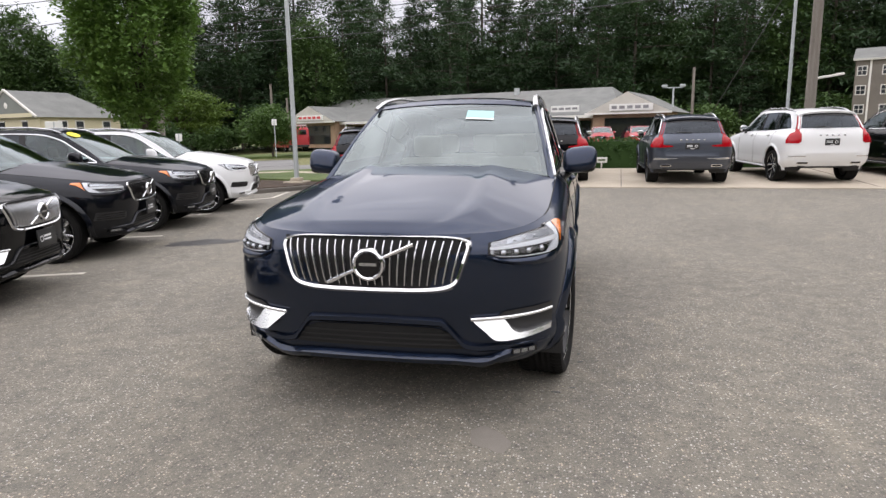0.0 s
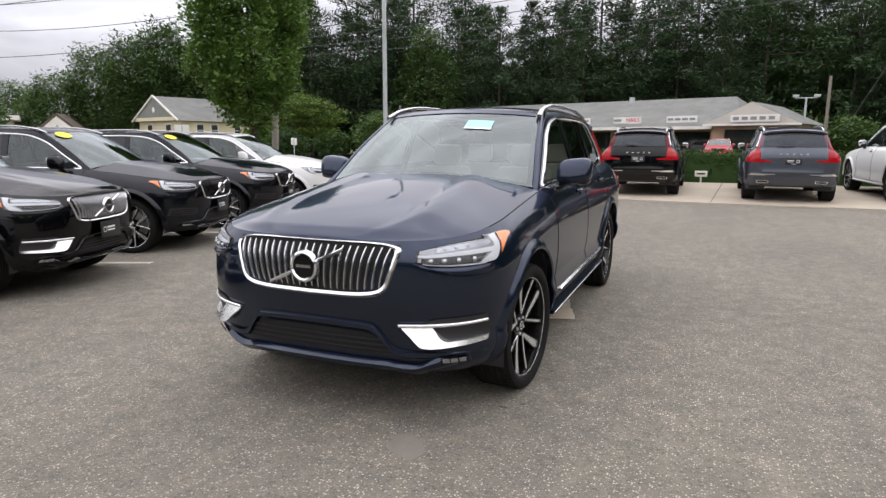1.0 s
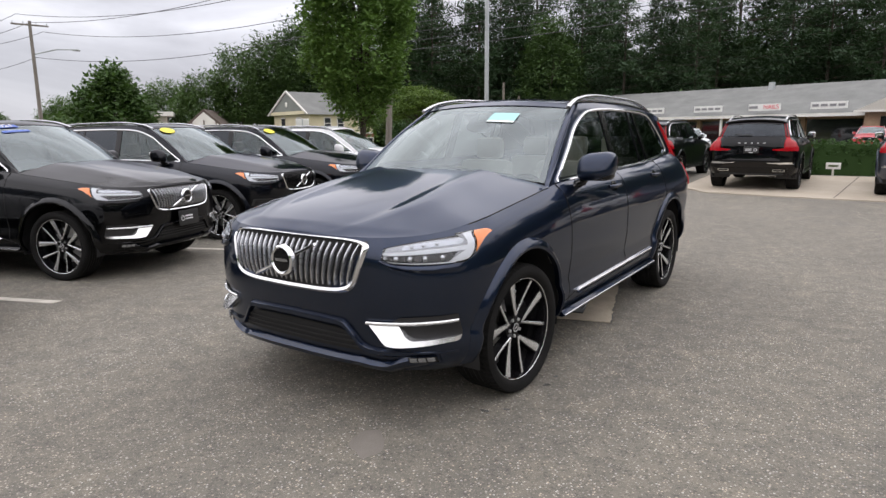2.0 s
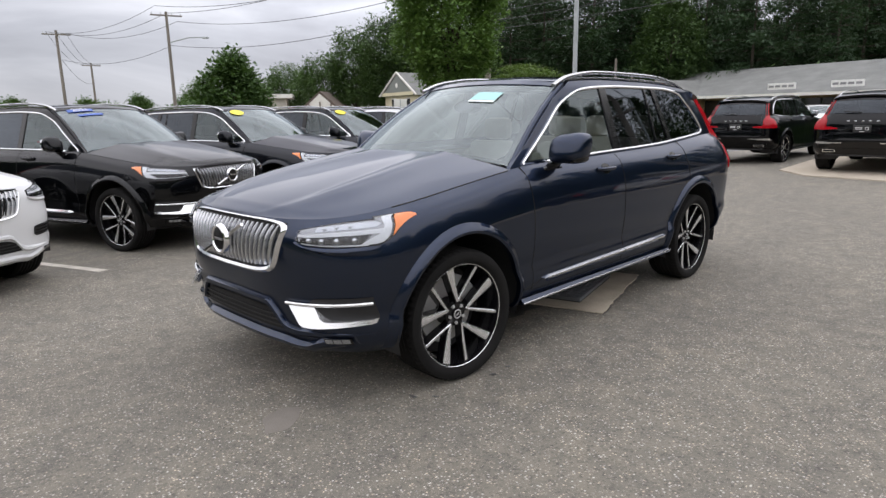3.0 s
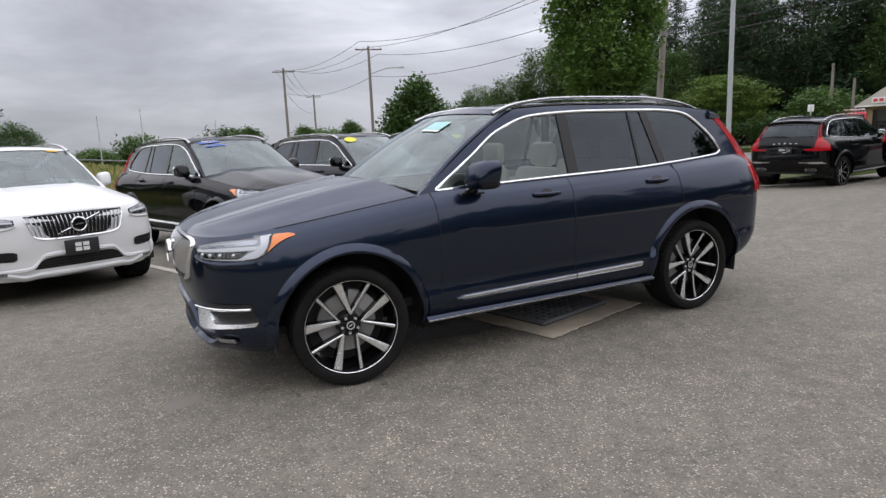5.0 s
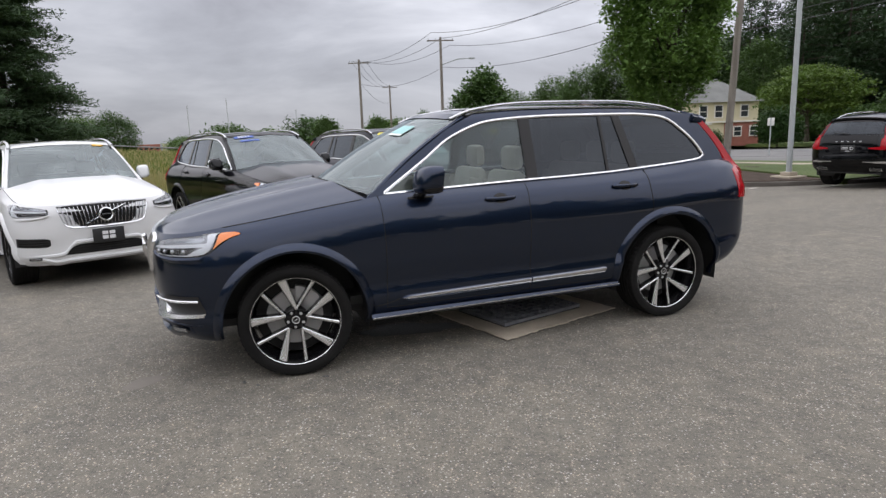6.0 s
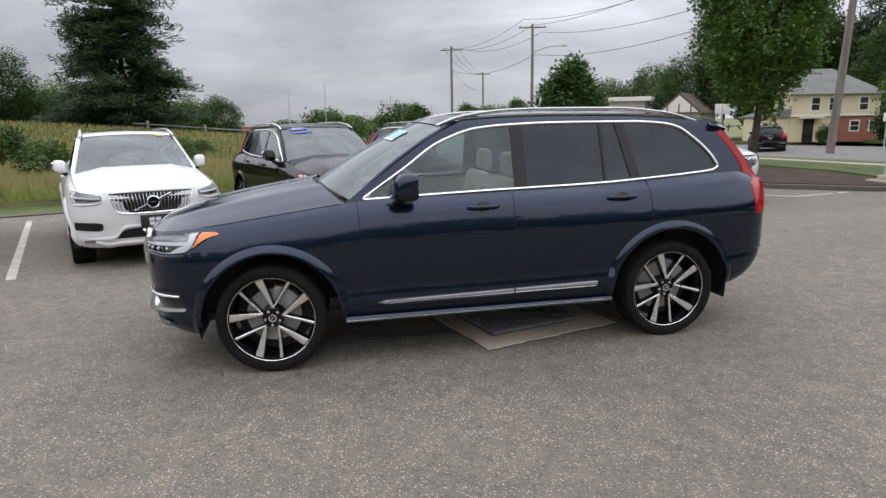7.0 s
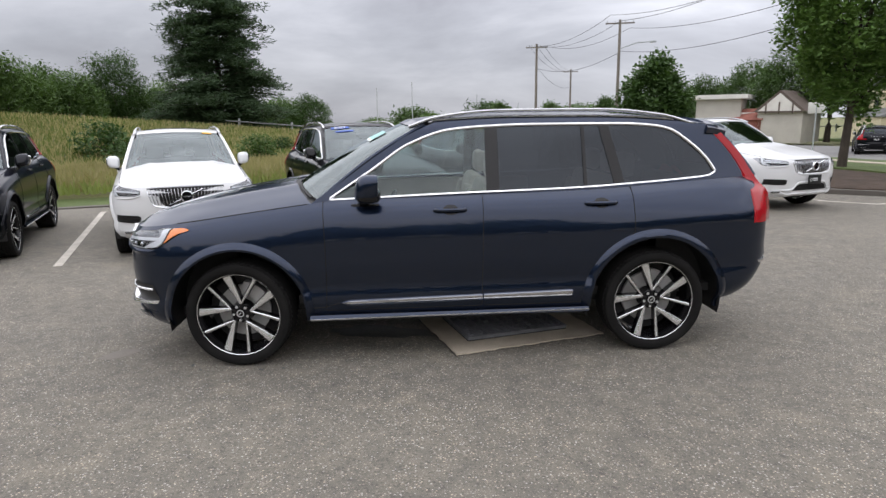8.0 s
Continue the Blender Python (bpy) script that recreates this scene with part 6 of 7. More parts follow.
for az, d, k in ((-76, 75, 0.75), (-80.5, 80, 0.8), (-71.5, 110, 1.1)):
    tree("young_tree", park_tree, leaf_mid, pose(*from_eye(az, d), 0, 0, az * 3) @ Matrix.Scale(k, 4), "cone-shaped green young tree in the field")

# the tall lone pine and its neighbours
pine = conifer_meshes("pine", 16.5, 1.2, 4.7, 34, 9, 0.22, 31, 0.34, 24, False, 0.36)
tree("pine_tree", pine, leaf_lone, pose(*from_eye(-104.3, 56)), "tall dark pine with layered drooping branches")
oak = broadleaf_meshes("oak", 10, 2.0, 4.6, 4.2, 360, 36, 0.235, (0.6, 0.6, 0.45), 41, 0.3, coarse=True)
oak2 = broadleaf_meshes("oak_tall", 13, 2.5, 4.2, 5.6, 380, 36, 0.235, (0.62, 0.62, 0.5), 43, 0.3, coarse=True)
for az, d, k, m_ in ((-112.2, 70, 0.67, oak2), (-115.5, 66, 0.68, oak), (-119.4, 62, 0.74, oak), (-123.4, 60, 0.88, oak2), (-127, 64, 0.85, oak), (-108.5, 84, 0.75, oak), (-133, 66, 0.9, oak2), (-140, 66, 0.9, oak), (-97.2, 88, 0.62, oak), (-99.4, 92, 0.60, oak), (-110.4, 72, 0.60, oak), (-114, 74, 0.68, oak), (-117.4, 70, 0.76, oak), (-121.6, 68, 0.74, oak)):
    tree("field_tree", m_, leaf_mid, pose(*from_eye(az, d), 0, 0, az * 7) @ Matrix.Scale(k, 4), "full green broad-leaved tree at the edge of the field", "field trees")
thicket = broadleaf_meshes("thicket", 6, 0.2, 3.6, 2.4, 210, 18, 0.34, (0.7, 0.7, 0.42), 57, 0.1, coarse=True)
# low far tree line over the field
for i, az in enumerate(np.arange(-103, -56, 1.35)):
    d = 120 + 60 * rnd.rand()
    if -96.2 < az < -92.8:
        continue
    tree("far_tree", thicket, leaf_wood, pose(*from_eye(az + rnd.uniform(-0.7, 0.7), d), 0, 0, az * 11) @ Matrix.Scale(0.8 + 0.75 * rnd.rand(), 4), "green trees and scrub in the distant tree line", "far tree line")
# broad trees by the cream house
for az, d, k, m_ in ((-60.0, 96, 0.95, oak), (-57.2, 84, 0.95, oak), (-54.6, 82, 0.92, oak2), (-51.8, 84, 1.05, oak2), (-63.5, 110, 0.9, oak), (-49.2, 86, 1.2, oak2), (-66.5, 130, 0.95, oak)):
    tree("broad_tree", m_, leaf_wood, pose(*from_eye(az, d), 0, 0, az * 5) @ Matrix.Scale(k, 4), "broad dark green tree behind the cream house", "trees behind the house")
# the wood behind the shops
wood_a = conifer_meshes("wood_a", 20, 1.0, 4.6, 24, 6, 0.30, 51, 0.26, 8, True, 0.65)
wood_b = conifer_meshes("wood_b", 22, 6.0, 5.2, 17, 7, 0.32, 52, 0.30, 9, True, 0.50)
wood_c = broadleaf_meshes("wood_c", 17, 1.2, 4.0, 7.6, 520, 28, 0.25, (0.62, 0.62, 0.40), 53, 0.28, "egg", True)
wood_d = conifer_meshes("wood_d", 20, 3.0, 5.6, 15, 6, 0.33, 54, 0.30, 12, True, 0.38)
for line, (dist, k0, step) in enumerate(((82, 0.80, 3.1), (95, 1.0, 2.9))):
    for i, az in enumerate(np.arange(-47.5 - 0.9 * line, 48, step)):
        pick = ((wood_a, wood_c, wood_d, wood_a), (wood_b, wood_d, wood_b, wood_a))[line][(i + int(rnd.rand() * 3)) % 4]
        d = dist + rnd.uniform(-4, 4)
        k = k0 * rnd.uniform(0.74, 1.04) * (1 + 0.34 * min(max((az + 46) / 10, 0), 1)) * (1 + 0.16 * min(max((az - 4) / 10, 0), 1))
        tree("woodland_tree", pick, leaf_wood if pick is wood_c else leaf_pine, pose(*from_eye(az + rnd.uniform(-1.2, 1.2), d), 0, 0, rnd.uniform(0, 360)) @ Matrix.Scale(k, 4), "tall dark tree in the wood behind the shops", "wood behind the shops")
for i, az in enumerate(np.arange(-50, 48, 4.2)):
    tree("thicket", thicket, leaf_wood, pose(*from_eye(az, 76 + rnd.uniform(-3, 3)), 0, 0, az * 9) @ Matrix.Scale(rnd.uniform(0.6, 1.1), 4), "green undergrowth at the edge of the wood", "undergrowth", "bush")
for i, az in enumerate(np.arange(-49, 48, 3.1)):
    tree("thicket", thicket, leaf_pine, pose(*from_eye(az, 103 + rnd.uniform(-4, 4)), 0, 0, az * 13) @ Matrix.Scale(rnd.uniform(2.3, 3.0), 4), "dark growth deep in the wood", "undergrowth", "bush")
# behind the camera, for the car's flank to mirror
edge_tree = broadleaf_meshes("edge", 9, 0.6, 4.6, 4.6, 150, 12, 0.75, (0.9, 0.9, 0.8), 63, 0.28, coarse=True)
for i, az in enumerate(np.arange(50, 232, 6.0)):
    tree("lot_edge_tree", edge_tree, leaf_wood, pose(*from_eye(az, 36 + 10 * rnd.rand()), 0, 0, az * 3) @ Matrix.Scale(rnd.uniform(0.75, 1.2), 4), "green tree at the edge of the lot", "trees round the lot")


def hedge_shape(length, depth, h, seed):
    r = np.random.RandomState(seed)
    n = int(length * 150)
    p = np.c_[r.uniform(0, length, n), r.uniform(0, depth, n), h * r.rand(n) ** 0.6]
    s = Shape().box(length / 2, depth / 2, h * 0.46, length - 0.2, depth - 0.25, h * 0.88)
    return leaves(s, p, 7, (0.05, 0.05, 0.04), 0.045, seed)


put("hedge", hedge_shape(16, 0.9, 1.0, 61), leaf_hedge, label="clipped green hedge before the far row of cars", category="hedge", smooth=False, at=pose(-1.6, 16.5, 0.18))
put("hedge", hedge_shape(14, 0.9, 1.0, 62), leaf_hedge, label="clipped green hedge along the apron", category="hedge", smooth=False, at=pose(14.4, 16.5, 0.18))


# tall meadow grass behind the row
def meadow(n, seed, box, h, mat, name, label, stout=1.0):
    r = np.random.RandomState(seed)
    a, b = r.uniform(box[0], box[1], n), r.uniform(box[2], box[3], n)
    p = a[:, None] * ALONG + b[:, None] * ACROSS
    zz = bank_at(a, b)
    th = r.uniform(0, 6.283, n)
    w = r.uniform(0.012, 0.03, n) * 1.3 * stout
    hh = h * r.uniform(0.45, 1.15, n)
    lean = r.normal(size=(n, 2)) * 0.25 * hh[:, None]
    d = np.c_[np.cos(th), np.sin(th)]
    v = np.stack([np.c_[p - d * w[:, None], zz], np.c_[p + d * w[:, None], zz], np.c_[p + lean * 0.5 + d * w[:, None] * 0.7, zz + hh * 0.6], np.c_[p + lean, zz + hh]], 1).reshape(-1, 3)
    i = np.arange(n) * 4
    put(name, Shape().add(v, np.stack([i, i + 1, i + 2, i + 3], 1)), mat, label=label, category="grass", kind="stuff", smooth=False)


def bank_z(a):
    """Height of the field: level, then rising to the highway bank."""
    return np.interp(-a, [13.4, 26, 46, 60, 400], [0.17, 0.22, 2.0, 2.3, 2.3])


def bank_at(a, b):
    """Height of the field at a, b: the bank climbs away along the row."""
    up = np.interp(b, [-60, -20, -10.7, -5.6, 2, 8, 20], [2.2, 1.85, 1.6, 1.38, 1.08, 0.8, 0.3])
    a, b = np.broadcast_arrays(np.asarray(a, float), np.asarray(b, float))
    return 0.05 + (bank_z(a) - 0.17) * up - far_drop(a * ALONG[0] + b * ACROSS[0], a * ALONG[1] + b * ACROSS[1])


a_ = -np.array([12.7, 18, 26, 32, 38, 46, 52, 60, 130])
b_ = np.r_[np.linspace(-140, -20, 12), np.linspace(-15, 20, 12)]
pts = np.array([[np.r_[lot(x, y), float(bank_at(x, y)) - 0.02] for y in b_] for x in a_])
pts[0, :, 2] -= 0.25
put("field_bank", Shape().grid(pts), meadow_mat, label="rough meadow rising to the highway bank", category="ground", kind="structure")
meadow(42000, 71, (-24, -13.2, -34, 9), 0.50, grass_blade, "meadow_grass", "tall tan meadow grass behind the parked row")
meadow(36000, 72, (-24, -12.4, -34, 9), 0.34, grass_green, "meadow_weeds", "green weeds among the meadow grass")
meadow(24000, 73, (-47, -24, -26, 12), 0.36, grass_blade, "bank_grass", "tan grass on the highway bank", 1.3)
meadow(36000, 74, (-47, -24, -26, 12), 0.30, grass_green, "bank_weeds", "green weeds on the highway bank", 1.5)
shrub = broadleaf_meshes("shrub", 1.5, 0.05, 0.9, 0.7, 90, 24, 0.075, (0.2, 0.2, 0.16), 77, 0.03)
for az, d, k in ((-110.5, 24, 0.9), (-113.0, 34, 1.35), (-101, 30, 0.9), (-99.2, 36, 0.8), (-89.5, 34, 1.2), (-86, 40, 1.6), (-121, 27, 0.8)):
    tree("shrub", shrub, leaf_mid, pose(*from_eye(az, d), 0, 0, az * 4) @ Matrix.Scale(k, 4), "wild green shrub in the meadow", "meadow shrubs", "shrub")

# ---- buildings ----
def gable_prism(s, x0, x1, y0, y1, z0, z1, axis="x"):
    """A pitched roof body with its ridge along an axis."""
    if axis == "x":
        ym = (y0 + y1) / 2
        v = [(x0, y0, z0), (x1, y0, z0), (x1, y1, z0), (x0, y1, z0), (x0, ym, z1), (x1, ym, z1)]
        f = [(0, 1, 5, 4), (2, 3, 4, 5), (1, 2, 5), (3, 0, 4), (3, 2, 1, 0)]
    else:
        xm = (x0 + x1) / 2
        v = [(x0, y0, z0), (x1, y0, z0), (x1, y1, z0), (x0, y1, z0), (xm, y0, z1), (xm, y1, z1)]
        f = [(1, 2, 5, 4), (3, 0, 4, 5), (0, 1, 4), (2, 3, 5), (3, 2, 1, 0)]
    return s.add(v, f)


def window_unit(parent, x, y, z, w, h, facing=-1, frame_mat=None, cols=1, rows=2):
    """A framed window on a wall that faces -y (or +y) of its house."""
    fr = put("window", Shape().box(x, y + 0.02 * facing, z, w + 0.16, 0.08, h + 0.16), frame_mat or fascia_white, parent, smooth=False)
    for i in range(cols):
        for j in range(rows):
            put("pane", Shape().box(x - w / 2 + w * (i + 0.5) / cols, y + 0.065 * facing, z - h / 2 + h * (j + 0.5) / rows, w / cols - 0.06, 0.02, h / rows - 0.06), window_dark, fr, smooth=False)
    return fr


def text_mesh(body, size, depth=0.01):
    font = bpy.data.curves.new("lettering", "FONT")
    font.body, font.size, font.extrude, font.align_x, font.align_y = body, size, depth, "CENTER", "CENTER"
    ob = bpy.data.objects.new("lettering", font)
    me = bpy.data.meshes.new_from_object(ob)
    bpy.data.objects.remove(ob)
    return me


SHOP_TURN = math.degrees(math.atan2(-0.292, 0.956))     # its front faces the street
shops = empty("shop_row", pose(2.9, 49.6, 0.1, 0, 0, SHOP_TURN), "long low row of shops with grey shingle roofs and gabled ends", "building")
# local x runs along the front towards the right end; the front faces -y
put("wall", Shape().box(-16.5, 8.5, 1.35, 39, 12, 2.7), brick_mat, shops, smooth=False)
roof_s = Shape()
roof_s.add([(-38, 0.6, 2.55), (1.0, 0.6, 2.55), (-2.1, 9.0, 5.4), (-35.2, 9.0, 5.4), (1.0, 15, 2.7), (-38, 15, 2.7)], [(0, 1, 2, 3), (2, 4, 5, 3), (1, 4, 2), (3, 5, 0), (0, 5, 4, 1)])
put("roof", roof_s, shingle, shops, smooth=False)
put("fascia_board", Shape().box(-18, 0.55, 2.5, 38, 0.12, 0.24), fascia_white, shops, smooth=False)
for i, x in enumerate(np.arange(-30.5, -3.5, 4.4)):
    put("shop_front", Shape().box(x, 2.47, 1.15, 3.9, 0.06, 2.1), shop_glass, shops, smooth=False)
    put("shop_pier", Shape().box(x + 2.2, 2.4, 1.3, 0.35, 0.3, 2.5), brick_mat, shops, smooth=False)
for i, x in enumerate(np.arange(-33, -2, 5.2)):
    put("porch_post", Shape().box(x, 0.75, 1.2, 0.16, 0.16, 2.5), fascia_white, shops, smooth=False)
for gx, signmat in ((1.75, sign_grey), (-31.4, sign_red)):
    s = Shape().box(gx, 2.2, 1.35, 5.9, 5.0, 2.7)
    w = put("gable_wall", s, brick_mat, shops, smooth=False)
    put("gable_roof", gable_prism(Shape(), gx - 3.4, gx + 3.4, -0.9, 9.0, 2.7, 4.35, "y"), shingle, shops, smooth=False)
    put("gable_trim", Shape().add([(gx - 3.4, -0.92, 2.70), (gx + 3.4, -0.92, 2.70), (gx, -0.92, 4.32)], [(0, 1, 2)]), stucco, shops, smooth=False)
    put("gable_board", Shape().box(gx, -0.95, 2.66, 6.9, 0.1, 0.14), fascia_white, shops, smooth=False)
    put("shop_front", Shape().box(gx + 0.2, -0.33, 1.35, 4.3, 0.06, 1.9), shop_glass, shops, smooth=False)
    sg = put("sign", Shape().box(gx + 0.3, -1.02, 3.12, 3.4, 0.1, 0.52), sign_white, shops, smooth=False)
    for k in range(5):
        put("sign_letters", Shape().box(gx + 0.3 - 1.3 + 0.62 * k, -1.08, 3.12, 0.42, 0.02, 0.24), signmat, sg, smooth=False)
for x, kind_ in ((-19.1, "bars"), (-13.6, "bars"), (-8.8, "nails"), (-4.05, "bars")):
    sg = put("sign", Shape().box(x, 0.98, 3.22, 2.5, 0.12, 0.52), sign_white, shops, smooth=False)
    if kind_ == "nails":
        put("sign_letters", text_mesh("NAILS", 0.46), sign_red, sg, at=pose(x + 0.55, 0.90, 3.22, 90, 0, 0))
        put("sign_letters", Shape().box(x - 0.85, 0.90, 3.22, 0.7, 0.02, 0.2), sign_grey, sg, smooth=False)
    else:
        for k in range(4):
            put("sign_letters", Shape().box(x - 0.9 + 0.6 * k, 0.90, 3.22, 0.46, 0.02, 0.18), sign_grey, sg, smooth=False)
put("roof_vent", Shape().box(-11.5, 8.0, 5.3, 0.4, 0.4, 0.7), galvanised, shops, smooth=False)

# cream house across the street
house = empty("house", pose(-46.4, 42.9, 0.12 - float(far_drop(-46.4, 42.9)), 0, 0, 75), "two-storey cream house with grey gabled roof and brick base", "house")
put("wall", Shape().box(3.95, 4, 2.2, 7.9, 8, 4.4), siding_cream, house, smooth=False)
put("brick_base", Shape().box(6.15, -0.04, 1.15, 3.6, 0.12, 2.3), red_brick, house, smooth=False)
put("storey_band", Shape().box(3.95, -0.10, 2.42, 8.1, 0.26, 0.14), fascia_white, house, smooth=False)
put("roof", Shape().add([(-0.45, -0.45, 4.35), (8.35, -0.45, 4.35), (8.35, 8.45, 4.35), (-0.45, 8.45, 4.35), (-0.45, 4, 6.85), (5.4, 4, 6.85)], [(0, 1, 5, 4), (1, 2, 5), (2, 3, 4, 5), (3, 0, 4), (3, 2, 1, 0)]), shingle, house, smooth=False)
put("gable_wall", Shape().add([(-0.46, 0.9, 4.75), (-0.46, 7.1, 4.75), (-0.46, 4, 6.5)], [(0, 2, 1)]), stucco_grey, house, smooth=False)
put("gable_band", Shape().box(-0.46, 4, 4.55, 0.06, 7.6, 0.36), siding_cream, house, smooth=False)
for y0 in (-0.45, 8.45):
    put("rake_board", Shape().tube([(-0.50, y0, 4.38), (-0.50, 4, 6.86)], 0.11, 4), fascia_white, house, smooth=False)
put("gable_vent", Shape().lathe([(-0.50, 0.28), (-0.53, 0.24), (-0.53, 0.001)], "x", (0, 4, 5.45), 16), fascia_white, house)
for y in (2.2, 5.8):
    put("end_window", Shape().box(-0.02, y, 3.45, 0.06, 0.8, 1.15), window_dark, house, smooth=False)
    put("window_head", Shape().box(-0.05, y, 4.06, 0.10, 1.0, 0.12), fascia_white, house, smooth=False)
for x in (2.1, 3.7, 6.4):
    window_unit(house, x, 0.0, 3.45, 0.75, 1.15)
for x in (5.7, 7.4):
    window_unit(house, x, -0.10, 1.45, 0.75, 0.9)
put("door", Shape().box(1.6, -0.03, 1.05, 0.95, 0.08, 2.1), shop_glass, house, smooth=False)
put("porch_roof", Shape().box(1.6, -0.45, 2.25, 2.0, 0.9, 0.14), fascia_white, house, smooth=False)
wing = put("side_wing", Shape().box(-0.95, 3.0, 1.2, 1.9, 5.6, 2.4), siding_cream, house, smooth=False)
put("wing_roof", Shape().add([(-2.1, 0.0, 2.4), (0.0, 0.0, 3.1), (0.0, 6.0, 3.1), (-2.1, 6.0, 2.4), (-2.1, 0.0, 2.28), (0.0, 0.0, 2.28), (0.0, 6.0, 2.28), (-2.1, 6.0, 2.28)], [(0, 1, 2, 3), (0, 3, 7, 4), (0, 4, 5, 1), (3, 2, 6, 7), (4, 7, 6, 5)]), shingle, wing, smooth=False)

# flat-roofed pale building, timbered house, far brick block, flats on the hill
flat_b = empty("pale_building", pose(*from_eye(-62.4, 78), 0, 0, 55), "pale flat-roofed building beyond the field", "building")
put("wall", Shape().box(0, 3, 2.4, 4.6, 6, 4.8), stucco, flat_b, smooth=False)
put("roof_slab", Shape().box(0, 3, 4.95, 6.0, 7.4, 0.45), fascia_white, flat_b, smooth=False)
put("low_wing", Shape().box(4.2, 3.2, 1.5, 4.0, 5, 3.0), stucco, flat_b, smooth=False)
put("wing_roof", Shape().box(4.2, 3.2, 3.1, 4.5, 5.5, 0.25), fascia_white, flat_b, smooth=False)
window_unit(flat_b, -0.4, 0.0, 1.6, 1.6, 1.0, cols=2)
tudor = empty("timbered_house", pose(*from_eye(-57.9, 76), 0, 0, 40), "small timbered gable house with red roof", "house")
put("wall", Shape().box(0, 3, 1.6, 4.4, 6, 3.2), stucco, tudor, smooth=False)
put("roof", gable_prism(Shape(), -2.6, 2.6, -0.3, 6.3, 3.2, 5.4, "y"), shingle_brown, tudor, smooth=False)
put("gable_wall", Shape().add([(-2.2, -0.32, 3.2), (2.2, -0.32, 3.2), (0, -0.32, 5.1)], [(0, 1, 2)]), fascia_white, tudor, smooth=False)
for x in (-1.3, 0, 1.3):
    put("timber", Shape().box(x, -0.36, 3.6, 0.14, 0.05, 1.2), shingle_brown, tudor, smooth=False)
put("timber", Shape().box(0, -0.36, 3.2, 4.4, 0.05, 0.16), shingle_brown, tudor, smooth=False)
put("porch", Shape().box(-3.4, 2.0, 1.2, 3.2, 4, 2.4), red_brick, tudor, smooth=False)
put("porch_roof", gable_prism(Shape(), -5.2, -1.6, -0.3, 4.3, 2.4, 3.6, "x"), red_brick, tudor, smooth=False)
block = empty("brick_block", pose(*from_eye(-95.0, 210), 0, 0, 95) @ Matrix.Scale(0.5, 4), "distant red brick block beyond the highway", "building")
put("wall", Shape().box(0, 6, 4.5, 22, 12, 9), red_brick, block, smooth=False)
put("low_wall", Shape().box(-22, 6, 3.2, 24, 12, 6.4), stucco, block, smooth=False)
for i in range(7):
    put("window_band", Shape().box(-9 + 3 * i, -0.06, 6.6, 1.8, 0.1, 1.2), window_dark, block, smooth=False)
flats = empty("apartment_block", pose(*from_eye(18.9, 66, 1.5), 0, 0, -22) @ Matrix.Scale(0.60, 4), "grey-brown apartment block on the wooded hill", "building")
put("wall", Shape().box(4.5, 5, 2.6, 9.5, 10, 13.2), varied("brown_siding", (0.13, 0.115, 0.10), (0.19, 0.17, 0.15), 0.6, 10.0, 0.9), flats, smooth=False)
put("roof", gable_prism(Shape(), -0.6, 9.6, -0.5, 10.5, 9.2, 11.2, "x"), shingle, flats, smooth=False)
put("fascia_board", Shape().box(4.5, -0.3, 9.15, 10.2, 0.3, 0.25), fascia_white, flats, smooth=False)
put("corner_board", Shape().box(1.6, -0.05, 4.6, 0.25, 0.12, 9.2), fascia_white, flats, smooth=False)
for x in (0.6, 3.6, 6.4):
    for z in (2.2, 4.9, 7.6):
        window_unit(flats, x, 0.0, z, 1.1, 1.2, cols=2)

# ---- posts, poles and cables ----
def post(name, x, y, z0, h, r0, r1, mat, label, category="pole", sides=14, lean=(0, 0)):
    root = empty(name, pose(x, y, z0), label, category)
    k = np.linspace(0, 1, 6)
    put("shaft", Shape().tube(np.c_[lean[0] * k, lean[1] * k, h * k], r0 + (r1 - r0) * k, sides), mat, root)
    return root


lampost = post("lamp_post", -7.45, 12.45, float(ground_z(-7.45, 12.45)) + 0.14, 8.6, 0.072, 0.055, galvanised, "grey steel lamp post on a concrete base", "lamp post")
put("base", Shape().box(0, 0, 0.04, 0.62, 0.62, 0.09, 0.015).box(0, 0, 0.13, 0.30, 0.30, 0.12, 0.02), concrete, lampost)
put("lamp_arm", Shape().tube([(0, 0, 8.4), (0, -0.7, 8.7)], 0.03, 8), galvanised, lampost)
put("lamp_head", Shape().box(0, -0.85, 8.72, 0.35, 0.6, 0.10, 0.03), galvanised, lampost)


def cross_arm(parent, z, half, turn):
    d = (math.cos(radians(turn)), math.sin(radians(turn)))
    put("cross_arm", Shape().tube([(-half * d[0], -half * d[1], z), (half * d[0], half * d[1], z)], 0.065, 6), timber_pole, parent)
    for k in (-0.9, -0.35, 0.35, 0.9):
        put("insulator", Shape().tube([(k * half * d[0], k * half * d[1], z + 0.05), (k * half * d[0], k * half * d[1], z + 0.22)], [0.05, 0.035], 6), galvanised, parent)


post("utility_pole", -18.2, 20.9, 0.3 - float(far_drop(-18.2, 20.9)), 11.5, 0.17, 0.12, timber_pole, "leaning weathered timber utility pole by the street", "utility pole", lean=(0.35, 0.35))
p_a = post("utility_pole", -52.6, 19.8, -float(far_drop(-52.6, 19.8)), 11.1, 0.17, 0.11, timber_pole, "timber utility pole with one cross arm and a street light", "utility pole")
p_b = post("utility_pole", -70.5, 16.2, -float(far_drop(-70.5, 16.2)), 11.4, 0.18, 0.12, timber_pole, "timber utility pole with one cross arm", "utility pole")
p_c = post("utility_pole", -103, 29.2, -float(far_drop(-103, 29.2)), 11.6, 0.2, 0.13, timber_pole, "distant timber utility pole", "utility pole")
